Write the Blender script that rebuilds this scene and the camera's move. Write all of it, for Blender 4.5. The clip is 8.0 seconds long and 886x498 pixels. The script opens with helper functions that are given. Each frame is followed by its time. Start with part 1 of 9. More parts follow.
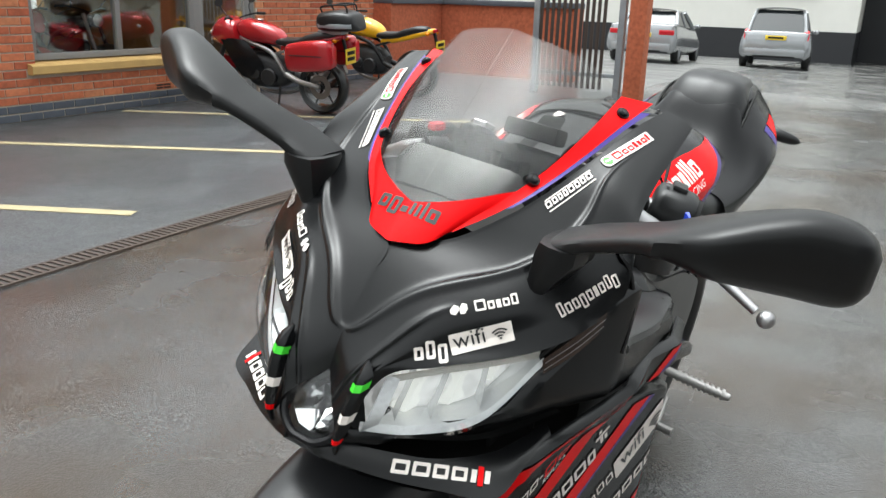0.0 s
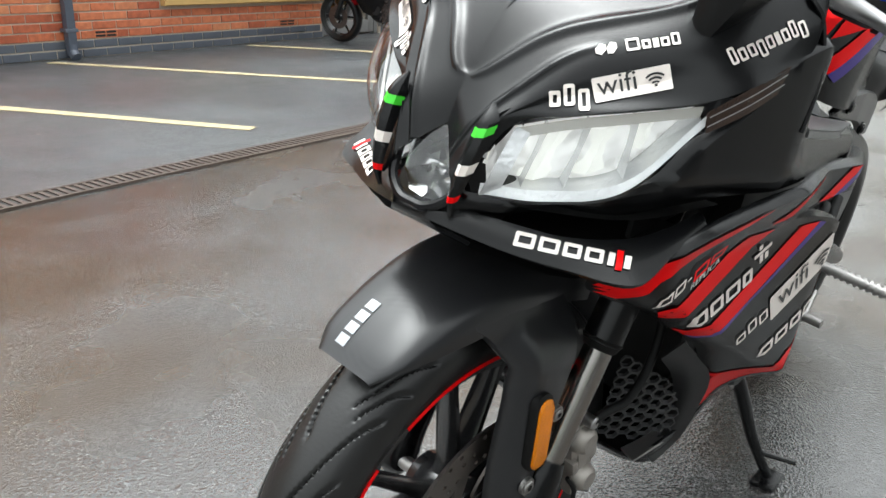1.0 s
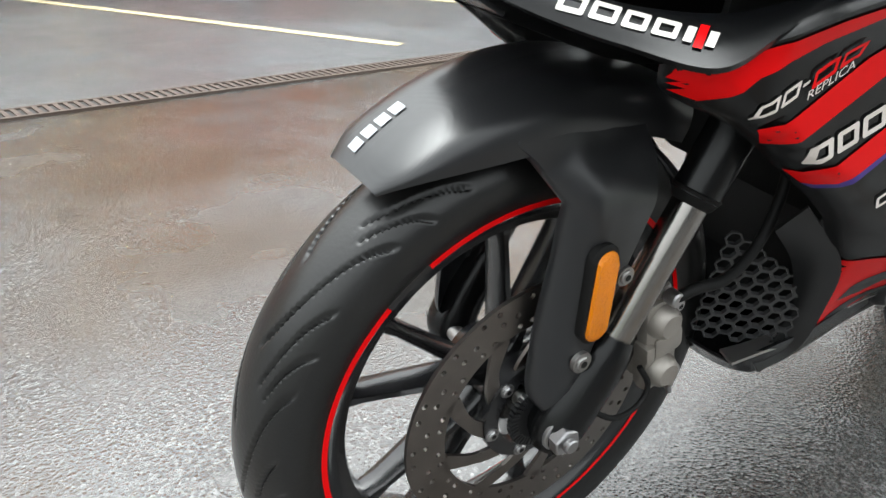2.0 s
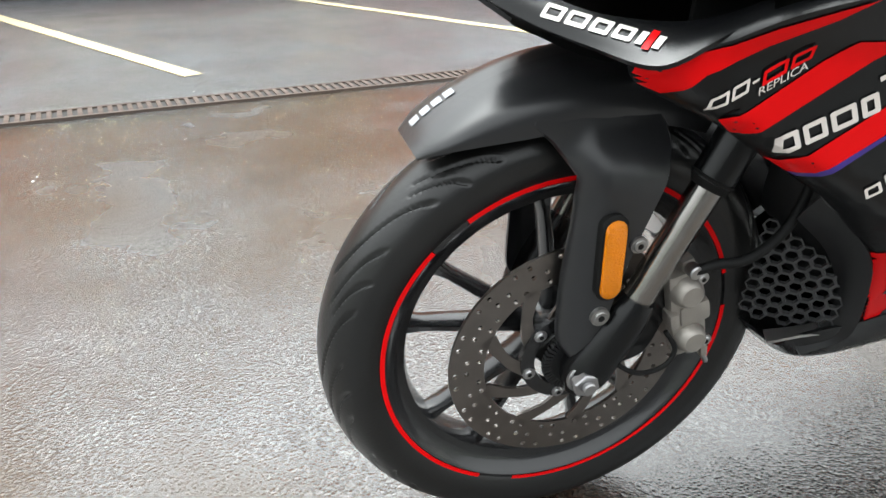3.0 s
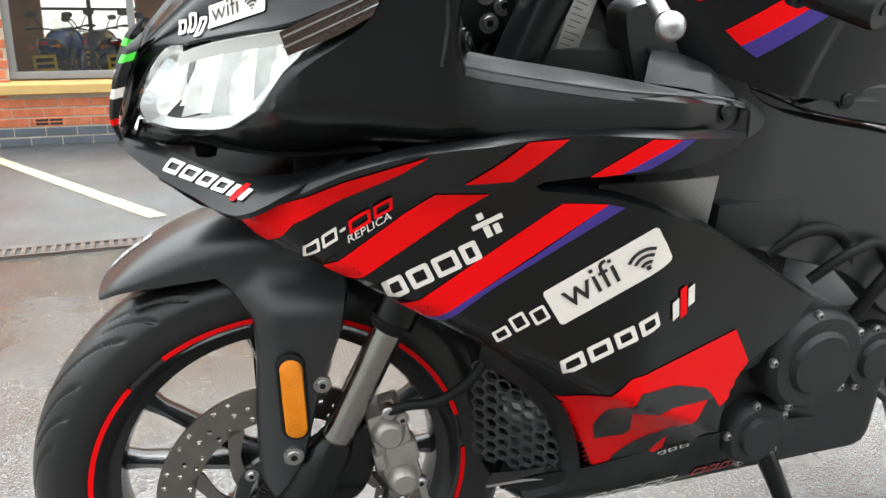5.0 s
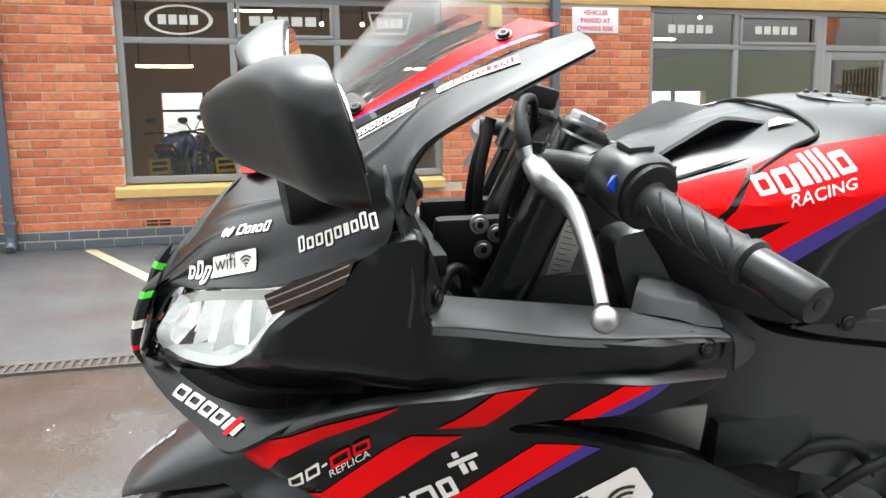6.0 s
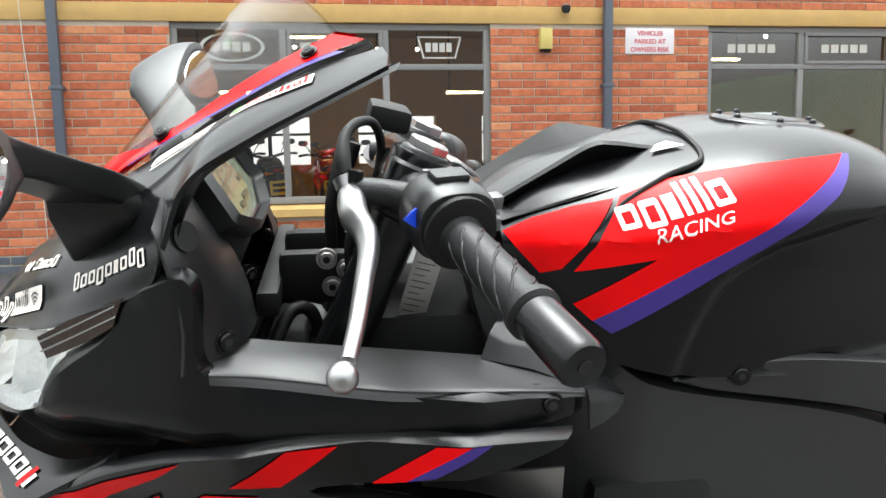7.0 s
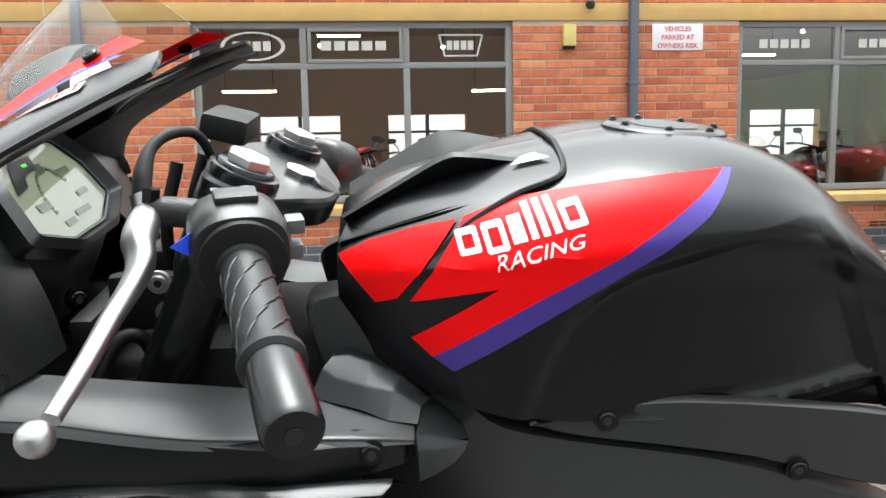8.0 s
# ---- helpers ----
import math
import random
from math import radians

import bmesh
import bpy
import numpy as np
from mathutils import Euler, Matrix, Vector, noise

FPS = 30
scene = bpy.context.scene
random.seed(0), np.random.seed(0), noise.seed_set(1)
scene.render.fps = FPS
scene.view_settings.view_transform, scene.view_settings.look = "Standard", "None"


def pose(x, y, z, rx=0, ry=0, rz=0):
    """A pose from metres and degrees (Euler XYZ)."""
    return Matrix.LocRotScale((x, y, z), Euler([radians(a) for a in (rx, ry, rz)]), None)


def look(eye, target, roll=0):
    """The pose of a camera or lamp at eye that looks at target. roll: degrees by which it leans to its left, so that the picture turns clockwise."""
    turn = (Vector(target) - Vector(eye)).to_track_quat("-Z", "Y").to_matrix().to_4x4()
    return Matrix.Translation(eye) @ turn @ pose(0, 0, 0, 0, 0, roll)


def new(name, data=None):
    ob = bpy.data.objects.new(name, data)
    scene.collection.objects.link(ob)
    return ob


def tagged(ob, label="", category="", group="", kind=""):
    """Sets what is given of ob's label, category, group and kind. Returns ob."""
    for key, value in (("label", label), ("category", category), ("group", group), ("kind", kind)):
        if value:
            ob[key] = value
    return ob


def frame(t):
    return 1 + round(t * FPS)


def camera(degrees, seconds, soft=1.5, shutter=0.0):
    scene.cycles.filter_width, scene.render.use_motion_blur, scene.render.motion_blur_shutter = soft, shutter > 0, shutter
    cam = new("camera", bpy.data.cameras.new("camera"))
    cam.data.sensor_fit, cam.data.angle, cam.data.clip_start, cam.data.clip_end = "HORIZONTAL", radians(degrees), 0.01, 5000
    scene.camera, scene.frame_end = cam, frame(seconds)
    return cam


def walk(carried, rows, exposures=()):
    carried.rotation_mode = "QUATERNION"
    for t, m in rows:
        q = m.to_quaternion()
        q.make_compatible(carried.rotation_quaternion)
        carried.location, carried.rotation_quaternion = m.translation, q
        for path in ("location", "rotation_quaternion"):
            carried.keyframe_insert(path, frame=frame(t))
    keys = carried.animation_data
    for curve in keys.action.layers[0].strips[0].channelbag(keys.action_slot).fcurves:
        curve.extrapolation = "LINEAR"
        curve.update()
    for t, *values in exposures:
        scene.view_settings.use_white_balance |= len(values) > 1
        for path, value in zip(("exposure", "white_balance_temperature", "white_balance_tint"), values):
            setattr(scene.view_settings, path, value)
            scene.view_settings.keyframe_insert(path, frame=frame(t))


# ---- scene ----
from mathutils.bvhtree import BVHTree

SKY = 0.12
cam = camera(57.8, 8.0)
PATH = [
    (0, (0.147, 0.223, 1.185), (1.826, 1.127, 0.582), 1.8),
    (0.5, (0.145, 0.212, 1.071), (1.722, 1.265, 0.435), 1.8),
    (1, (0.189, 0.261, 0.949), (1.697, 1.376, 0.254), 2.0),
    (1.5, (0.242, 0.269, 0.856), (1.666, 1.445, 0.088), 2.1),
    (2, (0.345, 0.237, 0.775), (1.554, 1.605, -0.043), 2.2),
    (2.2, (0.369, 0.209, 0.768), (1.455, 1.664, -0.07), 2.0),
    (3.3, (0.427, -0.063, 0.821), (1.121, 1.63, 0.012), -0.4),
    (3.5, (0.46, -0.083, 0.814), (1.143, 1.63, 0.04), -0.5),
    (4, (0.586, -0.103, 0.802), (1.343, 1.636, 0.169), -1.0),
    (4.2, (0.63, -0.106, 0.794), (1.433, 1.637, 0.231), -0.8),
    (5.3, (0.752, -0.21, 0.873), (1.411, 1.614, 0.385), -0.2),
    (5.5, (0.76, -0.22, 0.922), (1.373, 1.63, 0.472), -0.5),
    (6, (0.841, -0.23, 0.977), (1.344, 1.681, 0.669), -0.8),
    (6.5, (0.978, -0.227, 0.998), (1.369, 1.719, 0.752), -0.9),
    (7, (1.088, -0.202, 0.976), (1.414, 1.755, 0.727), -1.0),
    (7.5, (1.182, -0.18, 0.982), (1.467, 1.782, 0.72), -1.0),
    (8, (1.282, -0.144, 0.986), (1.506, 1.827, 0.733), -1.1),
]
STOPS = [(t, stops, 6300, 5) for t, stops in ((0, -0.38), (0.5, -0.30), (1.0, -0.04), (1.5, 0.22), (2.2, 0.42), (3.5, 0.50), (5.5, 0.68), (6.5, 0.32), (8.0, 0.40))]
walk(cam, [(t, look(eye, target, roll)) for t, eye, target, roll in PATH], STOPS)

# ---- world and light ----
world = bpy.data.worlds.new("overcast")
scene.world = world
world.use_nodes = True
wn = world.node_tree
sky = wn.nodes.new("ShaderNodeTexSky")
sky.sky_type = 'NISHITA'
sky.sun_disc = False
sky.sun_elevation = radians(80)
sky.sun_rotation = radians(8)
sky.air_density, sky.dust_density, sky.ozone_density = 1.0, 8.0, 1.0
grey = wn.nodes.new("ShaderNodeHueSaturation")
grey.inputs["Saturation"].default_value = 0.05
grey.inputs["Value"].default_value = 4.25
wn.links.new(sky.outputs[0], grey.inputs["Color"])
back = wn.nodes["Background"]
back.inputs["Strength"].default_value = SKY
wn.links.new(grey.outputs[0], back.inputs["Color"])

sun_data = bpy.data.lights.new("sun", 'SUN')
sun_data.energy, sun_data.angle, sun_data.color = 0.55, radians(30), (1.0, 0.985, 0.97)
sun = new("sun", sun_data)
sun.matrix_world = look((1.6, 3.2, 14), (1, 1, 0))

# ---- materials ----
def mat(name, colour, rough=0.5, metal=0.0, spread=0.0, scale=8.0, bump=0.0, bump_scale=60.0, coat=0.0, spec=0.5, grain=0.0):
    """A principled surface with colour variation at two scales, rough variation and fine relief."""
    m = bpy.data.materials.new(name)
    m.use_nodes = True
    n, l = m.node_tree.nodes, m.node_tree.links
    b = n["Principled BSDF"]
    b.inputs["Base Color"].default_value = (*colour, 1)
    b.inputs["Roughness"].default_value = rough
    b.inputs["Metallic"].default_value = metal
    b.inputs["Coat Weight"].default_value = coat
    b.inputs["Coat Roughness"].default_value = 0.06
    b.inputs["Specular IOR Level"].default_value = spec
    co = n.new("ShaderNodeTexCoord")
    if spread:
        big = n.new("ShaderNodeTexNoise")
        big.inputs["Scale"].default_value, big.inputs["Detail"].default_value = scale, 8
        l.new(co.outputs["Object"], big.inputs["Vector"])
        mix = n.new("ShaderNodeMix")
        mix.data_type = 'RGBA'
        mix.inputs[6].default_value = (*[c * (1 - spread) for c in colour], 1)
        mix.inputs[7].default_value = (*[min(1, c * (1 + spread)) for c in colour], 1)
        l.new(big.outputs["Fac"], mix.inputs[0])
        l.new(mix.outputs[2], b.inputs["Base Color"])
        ramp = n.new("ShaderNodeMapRange")
        ramp.inputs[3].default_value, ramp.inputs[4].default_value = max(0.02, rough * (1 - spread)), min(1, rough * (1 + spread))
        l.new(big.outputs["Fac"], ramp.inputs[0])
        l.new(ramp.outputs[0], b.inputs["Roughness"])
    if bump:
        fine = n.new("ShaderNodeTexNoise")
        fine.inputs["Scale"].default_value, fine.inputs["Detail"].default_value = bump_scale, 6
        l.new(co.outputs["Object"], fine.inputs["Vector"])
        bp = n.new("ShaderNodeBump")
        bp.inputs["Strength"].default_value, bp.inputs["Distance"].default_value = bump, 0.002
        l.new(fine.outputs["Fac"], bp.inputs["Height"])
        l.new(bp.outputs[0], b.inputs["Normal"])
    return m


def glass(name, colour=(1, 1, 1), rough=0.0, least=0.04, most=0.95):
    """Thin clear sheet: mostly transparent, glossier towards grazing."""
    m = bpy.data.materials.new(name)
    m.use_nodes = True
    n, l = m.node_tree.nodes, m.node_tree.links
    n.remove(n["Principled BSDF"])
    clear, gloss, mixer = n.new("ShaderNodeBsdfTransparent"), n.new("ShaderNodeBsdfGlossy"), n.new("ShaderNodeMixShader")
    clear.inputs[0].default_value = (*colour, 1)
    gloss.inputs["Roughness"].default_value = rough
    facing = n.new("ShaderNodeLayerWeight")
    facing.inputs["Blend"].default_value = 0.5
    power = n.new("ShaderNodeMath")
    power.operation = 'POWER'
    power.inputs[1].default_value = 4.0
    l.new(facing.outputs["Facing"], power.inputs[0])
    ramp = n.new("ShaderNodeMapRange")
    ramp.inputs[3].default_value, ramp.inputs[4].default_value = least * 2, most
    l.new(power.outputs[0], ramp.inputs[0])
    l.new(ramp.outputs[0], mixer.inputs[0])
    l.new(clear.outputs[0], mixer.inputs[1])
    l.new(gloss.outputs[0], mixer.inputs[2])
    l.new(mixer.outputs[0], n["Material Output"].inputs[0])
    return m


def glow(name, colour, strength):
    m = bpy.data.materials.new(name)
    m.use_nodes = True
    b = m.node_tree.nodes["Principled BSDF"]
    b.inputs["Base Color"].default_value = (*colour, 1)
    b.inputs["Emission Color"].default_value = (*colour, 1)
    b.inputs["Emission Strength"].default_value = strength
    return m


def brick_mat(name, single):
    """Fired clay brick: tone by piece, mottled face, sanded relief."""
    m = bpy.data.materials.new(name)
    m.use_nodes = True
    n, l = m.node_tree.nodes, m.node_tree.links
    b = n["Principled BSDF"]
    pick = n.new("ShaderNodeObjectInfo").outputs["Random"] if single else n.new("ShaderNodeNewGeometry").outputs["Random Per Island"]
    ramp = n.new("ShaderNodeValToRGB")
    tones = [(0.0, (0.37, 0.088, 0.040)), (0.25, (0.48, 0.134, 0.060)), (0.5, (0.56, 0.166, 0.073)), (0.72, (0.62, 0.205, 0.094)), (0.88, (0.44, 0.115, 0.052)), (1.0, (0.65, 0.27, 0.125))]
    ramp.color_ramp.elements[0].position, ramp.color_ramp.elements[0].color = 0, (*tones[0][1], 1)
    ramp.color_ramp.elements[1].position, ramp.color_ramp.elements[1].color = 1, (*tones[-1][1], 1)
    for p, c in tones[1:-1]:
        ramp.color_ramp.elements.new(p).color = (*c, 1)
    l.new(pick, ramp.inputs[0])
    co = n.new("ShaderNodeNewGeometry")
    no = n.new("ShaderNodeTexNoise")
    no.inputs["Scale"].default_value, no.inputs["Detail"].default_value = 22, 9
    l.new(co.outputs["Position"], no.inputs["Vector"])
    mul = n.new("ShaderNodeMix")
    mul.data_type, mul.blend_type = 'RGBA', 'OVERLAY'
    mul.inputs[0].default_value = 0.55
    l.new(ramp.outputs[0], mul.inputs[6])
    l.new(no.outputs["Fac"], mul.inputs[7])
    l.new(mul.outputs[2], b.inputs["Base Color"])
    b.inputs["Roughness"].default_value = 0.85
    fi = n.new("ShaderNodeTexNoise")
    fi.inputs["Scale"].default_value, fi.inputs["Detail"].default_value = 180, 6
    l.new(co.outputs["Position"], fi.inputs["Vector"])
    bp = n.new("ShaderNodeBump")
    bp.inputs["Strength"].default_value, bp.inputs["Distance"].default_value = 0.6, 0.003
    l.new(fi.outputs["Fac"], bp.inputs["Height"])
    l.new(bp.outputs[0], b.inputs["Normal"])
    return m


def ground_mat():
    """Rain-wet yard: worn pale asphalt up to the drain, newer dark tarmac in the bays beyond it."""
    m = bpy.data.materials.new("wet_asphalt")
    m.use_nodes = True
    n, l = m.node_tree.nodes, m.node_tree.links
    b = n["Principled BSDF"]
    geo = n.new("ShaderNodeNewGeometry")
    sep = n.new("ShaderNodeSeparateXYZ")
    l.new(geo.outputs["Position"], sep.inputs[0])

    def noise_node(scale, detail, rough=0.6):
        t = n.new("ShaderNodeTexNoise")
        t.inputs["Scale"].default_value, t.inputs["Detail"].default_value, t.inputs["Roughness"].default_value = scale, detail, rough
        l.new(geo.outputs["Position"], t.inputs["Vector"])
        return t.outputs["Fac"]

    def rng(src, a, c, lo, hi):
        t = n.new("ShaderNodeMapRange")
        t.inputs[1].default_value, t.inputs[2].default_value, t.inputs[3].default_value, t.inputs[4].default_value = a, c, lo, hi
        l.new(src, t.inputs[0])
        return t.outputs[0]

    def mixc(fac, a, c):
        t = n.new("ShaderNodeMix")
        t.data_type = 'RGBA'
        for sock, v in ((t.inputs[0], fac), (t.inputs[6], a), (t.inputs[7], c)):
            if isinstance(v, tuple):
                sock.default_value = (*v, 1)
            else:
                l.new(v, sock)
        return t.outputs[2]

    def mathn(op, a, c):
        t = n.new("ShaderNodeMath")
        t.operation = op
        for i, v in enumerate((a, c)):
            if isinstance(v, (int, float)):
                t.inputs[i].default_value = v
            else:
                l.new(v, t.inputs[i])
        return t.outputs[0]

    chips = n.new("ShaderNodeTexVoronoi")
    chips.inputs["Scale"].default_value = 175
    l.new(geo.outputs["Position"], chips.inputs["Vector"])
    grit = noise_node(420, 3, 0.7)
    patch = noise_node(0.9, 3, 0.5)
    blot = noise_node(3.2, 3, 0.5)
    bay = rng(sep.outputs["Y"], 3.30, 3.34, 0, 1)
    far = rng(sep.outputs["X"], 11.0, 11.6, 0, 1)
    old = mixc(rng(chips.outputs["Color"], 0.2, 0.9, 0, 1), (0.008, 0.008, 0.0085), (0.135, 0.135, 0.132))
    old = mixc(rng(grit, 0.36, 0.62, 0.75, 0), old, (0.010, 0.010, 0.010))
    old = mixc(rng(blot, 0.36, 0.66, 0, 0.65), old, (0.018, 0.017, 0.015))
    # brown patches: dirt, and the brick wall's reflection painted into the colour
    dirt_and_brick_tint = noise_node(1.25, 4, 0.5)
    old = mixc(rng(dirt_and_brick_tint, 0.44, 0.60, 0, 0.80), old, (0.034, 0.021, 0.010))
    tar = mixc(rng(chips.outputs["Color"], 0.2, 0.9, 0, 1), (0.010, 0.012, 0.014), (0.115, 0.124, 0.132))
    col = mixc(bay, old, tar)
    col = mixc(far, col, (0.15, 0.15, 0.147))
    l.new(col, b.inputs["Base Color"])
    dry = rng(dirt_and_brick_tint, 0.43, 0.62, 1, 0.45)
    wet = rng(mathn('ADD', mathn('MULTIPLY', patch, 0.65), mathn('MULTIPLY', blot, 0.35)), 0.32, 0.56, 0, 1)
    l.new(mathn('ADD', rng(wet, 0, 1, 0.40, 0.14), mathn('MULTIPLY', bay, 0.16)), b.inputs["Roughness"])
    b.inputs["Specular IOR Level"].default_value = 0.4
    film = mathn('MULTIPLY', mathn('MULTIPLY', rng(wet, 0, 1, 0.5, 1.0), dry), rng(bay, 0, 1, 1.0, 0.35))
    l.new(film, b.inputs["Coat Weight"])
    b.inputs["Coat Roughness"].default_value = 0.045
    b.inputs["Coat IOR"].default_value = 1.65
    b1 = n.new("ShaderNodeBump")
    b1.inputs["Distance"].default_value = 0.0026
    l.new(rng(wet, 0, 1, 1.0, 0.55), b1.inputs["Strength"])
    l.new(mathn('ADD', chips.outputs["Distance"], mathn('MULTIPLY', grit, 0.9)), b1.inputs["Height"])
    l.new(b1.outputs[0], b.inputs["Normal"])
    b2 = n.new("ShaderNodeBump")
    b2.inputs["Distance"].default_value = 0.0016
    l.new(rng(wet, 0, 1, 1.0, 0.45), b2.inputs["Strength"])
    l.new(chips.outputs["Distance"], b2.inputs["Height"])
    l.new(b2.outputs[0], b.inputs["Coat Normal"])
    return m


def carbon_mat():
    """Satin carbon-look weave, fine diagonal ribs."""
    m = mat("carbon_weave", (0.016, 0.0165, 0.018), 0.29, 0.0, 0.12, 9, spec=0.6)
    n, l = m.node_tree.nodes, m.node_tree.links
    co = n.new("ShaderNodeTexCoord")
    mp = n.new("ShaderNodeMapping")
    mp.inputs["Rotation"].default_value = (0, radians(38), 0)
    wv = n.new("ShaderNodeTexWave")
    wv.bands_direction = 'Z'
    wv.inputs["Scale"].default_value = 260
    l.new(co.outputs["Object"], mp.inputs[0])
    l.new(mp.outputs[0], wv.inputs["Vector"])
    bp = n.new("ShaderNodeBump")
    bp.inputs["Strength"].default_value, bp.inputs["Distance"].default_value = 0.05, 0.0006
    l.new(wv.outputs["Fac"], bp.inputs["Height"])
    l.new(bp.outputs[0], n["Principled BSDF"].inputs["Normal"])
    return m


M_BLACK = mat("satin_black_paint", (0.0042, 0.0044, 0.0048), 0.25, 0, 0.10, 14, 0.04, 500, spec=0.32)
M_FRAME = mat("dark_grey_frame_paint", (0.021, 0.0213, 0.0222), 0.34, 0, 0.12, 14, 0.05, 400, spec=0.6)
M_GRAIN = mat("grained_black_plastic", (0.010, 0.0103, 0.011), 0.36, 0, 0.14, 20, 0.08, 900, spec=0.42)
# lighter copy of the black plastic, with the sky's sheen put into its colour
M_SHELF = mat("sheen_lifted_black_plastic", (0.042, 0.0425, 0.0440), 0.36, 0, 0.16, 26, 0.10, 900, spec=0.5)
M_MIRRORB = mat("satin_mirror_plastic", (0.006, 0.0062, 0.0066), 0.34, 0, 0.12, 20, 0.06, 900, spec=0.34)
M_GLOSSB = mat("gloss_black_paint", (0.004, 0.004, 0.0048), 0.24, 0, 0.1, 10, spec=0.30)
# near-black for hoses and trim, and for shade painted inside the bodywork
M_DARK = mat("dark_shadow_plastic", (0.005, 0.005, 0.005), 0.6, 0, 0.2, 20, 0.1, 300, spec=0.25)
M_RED = mat("red_vinyl", (0.76, 0.003, 0.005), 0.26, 0, 0.06, 12, spec=0.09)
M_PURPLE = mat("purple_vinyl", (0.050, 0.030, 0.21), 0.28, 0, 0.06, 12, spec=0.3)
M_WHITE = mat("white_vinyl", (0.74, 0.68, 0.63), 0.35, 0, 0.04, 20)
M_GREEN = mat("green_vinyl", (0.06, 0.55, 0.03), 0.3, 0, 0.05, 20)
M_BVINYL = mat("black_vinyl", (0.012, 0.012, 0.012), 0.3, 0, 0.05, 20)
M_RUBBER = mat("wet_tyre_rubber", (0.010, 0.010, 0.010), 0.32, 0, 0.3, 22, 0.12, 260, spec=0.5)
M_GRIP = mat("grip_rubber", (0.008, 0.008, 0.0085), 0.46, 0, 0.15, 40, 0.2, 500, spec=0.28)
M_RIM = mat("black_cast_alloy", (0.012, 0.012, 0.013), 0.25, 0.0, 0.15, 30, 0.05, 500, coat=0.3)
M_STEEL = mat("brushed_disc_steel", (0.22, 0.20, 0.185), 0.38, 1.0, 0.2, 40, 0.1, 700)
M_ALU = mat("machined_aluminium", (0.44, 0.435, 0.44), 0.34, 1.0, 0.12, 60, 0.05, 800)
M_CAST = mat("cast_aluminium", (0.36, 0.35, 0.34), 0.45, 1.0, 0.15, 40, 0.3, 600)
M_CHROME = mat("bright_fork_chrome", (0.72, 0.72, 0.72), 0.10, 1.0, 0.08, 30)
M_SLIDER = mat("fork_slider_steel", (0.30, 0.285, 0.27), 0.2, 1.0, 0.12, 40, 0.05, 500)
M_CALIPER = mat("grey_anodised_caliper", (0.34, 0.315, 0.285), 0.38, 0.6, 0.16, 50, 0.25, 700)
M_ENGINE = mat("dark_cast_engine", (0.016, 0.016, 0.017), 0.5, 0.2, 0.25, 30, 0.3, 500)
M_ORANGE = mat("amber_reflector", (0.75, 0.22, 0.0), 0.18, 0, 0.1, 50, 0.8, 350)
M_AMBERD = mat("dim_amber_lens", (0.035, 0.018, 0.012), 0.12, 0, 0.15, 80, 0.5, 400)
M_SWITCH = mat("grey_switch_plastic", (0.085, 0.086, 0.09), 0.45, 0, 0.1, 40, 0.06, 600)
M_BLUE = mat("blue_switch", (0.01, 0.05, 0.55), 0.35, 0, 0.05, 50)
M_REDSW = mat("red_switch", (0.65, 0.02, 0.03), 0.4, 0, 0.05, 50)
M_CARBON = carbon_mat()
M_SCREEN = glass("clear_windscreen", (0.93, 0.93, 0.92), 0.0, 0.022, 0.32)
M_PANE = glass("window_pane", (0.86, 0.88, 0.88), 0.0, 0.07)
M_LENS = glass("headlight_lens", (0.96, 0.97, 0.97), 0.03)
M_MIRROR = mat("mirror_silvering", (0.85, 0.86, 0.87), 0.02, 1.0)
M_REFLECT = mat("headlight_chrome", (0.80, 0.81, 0.82), 0.22, 0.35, 0.1, 60, 0.8, 160)
M_LED = glow("led_white", (0.94, 0.93, 0.87), 0.5)
M_LEDSOFT = glow("led_panel", (0.8, 0.79, 0.77), 0.5)
ln = M_LEDSOFT.node_tree.nodes
rib, grad = ln.new("ShaderNodeTexVoronoi"), ln.new("ShaderNodeMapRange")
rib.inputs["Scale"].default_value = 120
grad.inputs[3].default_value, grad.inputs[4].default_value = 0.14, 0.75
M_LEDSOFT.node_tree.links.new(rib.outputs["Color"], grad.inputs[0])
M_LEDSOFT.node_tree.links.new(grad.outputs[0], ln["Principled BSDF"].inputs["Emission Strength"])
M_LEDSOFT.node_tree.links.new(ln.new("ShaderNodeTexCoord").outputs["Object"], rib.inputs["Vector"])
M_LCD = mat("lcd_glass", (0.115, 0.125, 0.09), 0.04, 0, 0.05, 40)
M_LCDK = mat("lcd_segments", (0.04, 0.05, 0.03), 0.2)
M_GROUND = ground_mat()
M_LINE = mat("worn_cream_paint", (0.33, 0.28, 0.165), 0.7, 0, 0.22, 30, 0.6, 250)
M_BRICK = brick_mat("red_brick", True)
M_BRICKJ = brick_mat("red_brick_joined", False)
M_PLINTH = mat("blue_engineering_brick", (0.085, 0.095, 0.115), 0.6, 0, 0.35, 6, 0.4, 150)
M_MORTAR = mat("pale_mortar", (0.50, 0.42, 0.34), 0.95, 0, 0.2, 30, 0.5, 200)
M_OCHRE = mat("ochre_stone", (0.56, 0.36, 0.13), 0.8, 0, 0.16, 7, 0.4, 120)
M_PIPE = mat("blue_grey_downpipe", (0.09, 0.105, 0.135), 0.4, 0, 0.1, 10)
M_ALUF = mat("grey_aluminium_frame", (0.23, 0.225, 0.22), 0.45, 0.0, 0.06, 20)
M_IRON = mat("rusty_iron", (0.050, 0.034, 0.026), 0.7, 0.1, 0.4, 30, 0.5, 200)
# near-black that stands in for the shade inside holes and slots
M_PIT = mat("recess_shade_black", (0.01, 0.01, 0.01), 0.8)
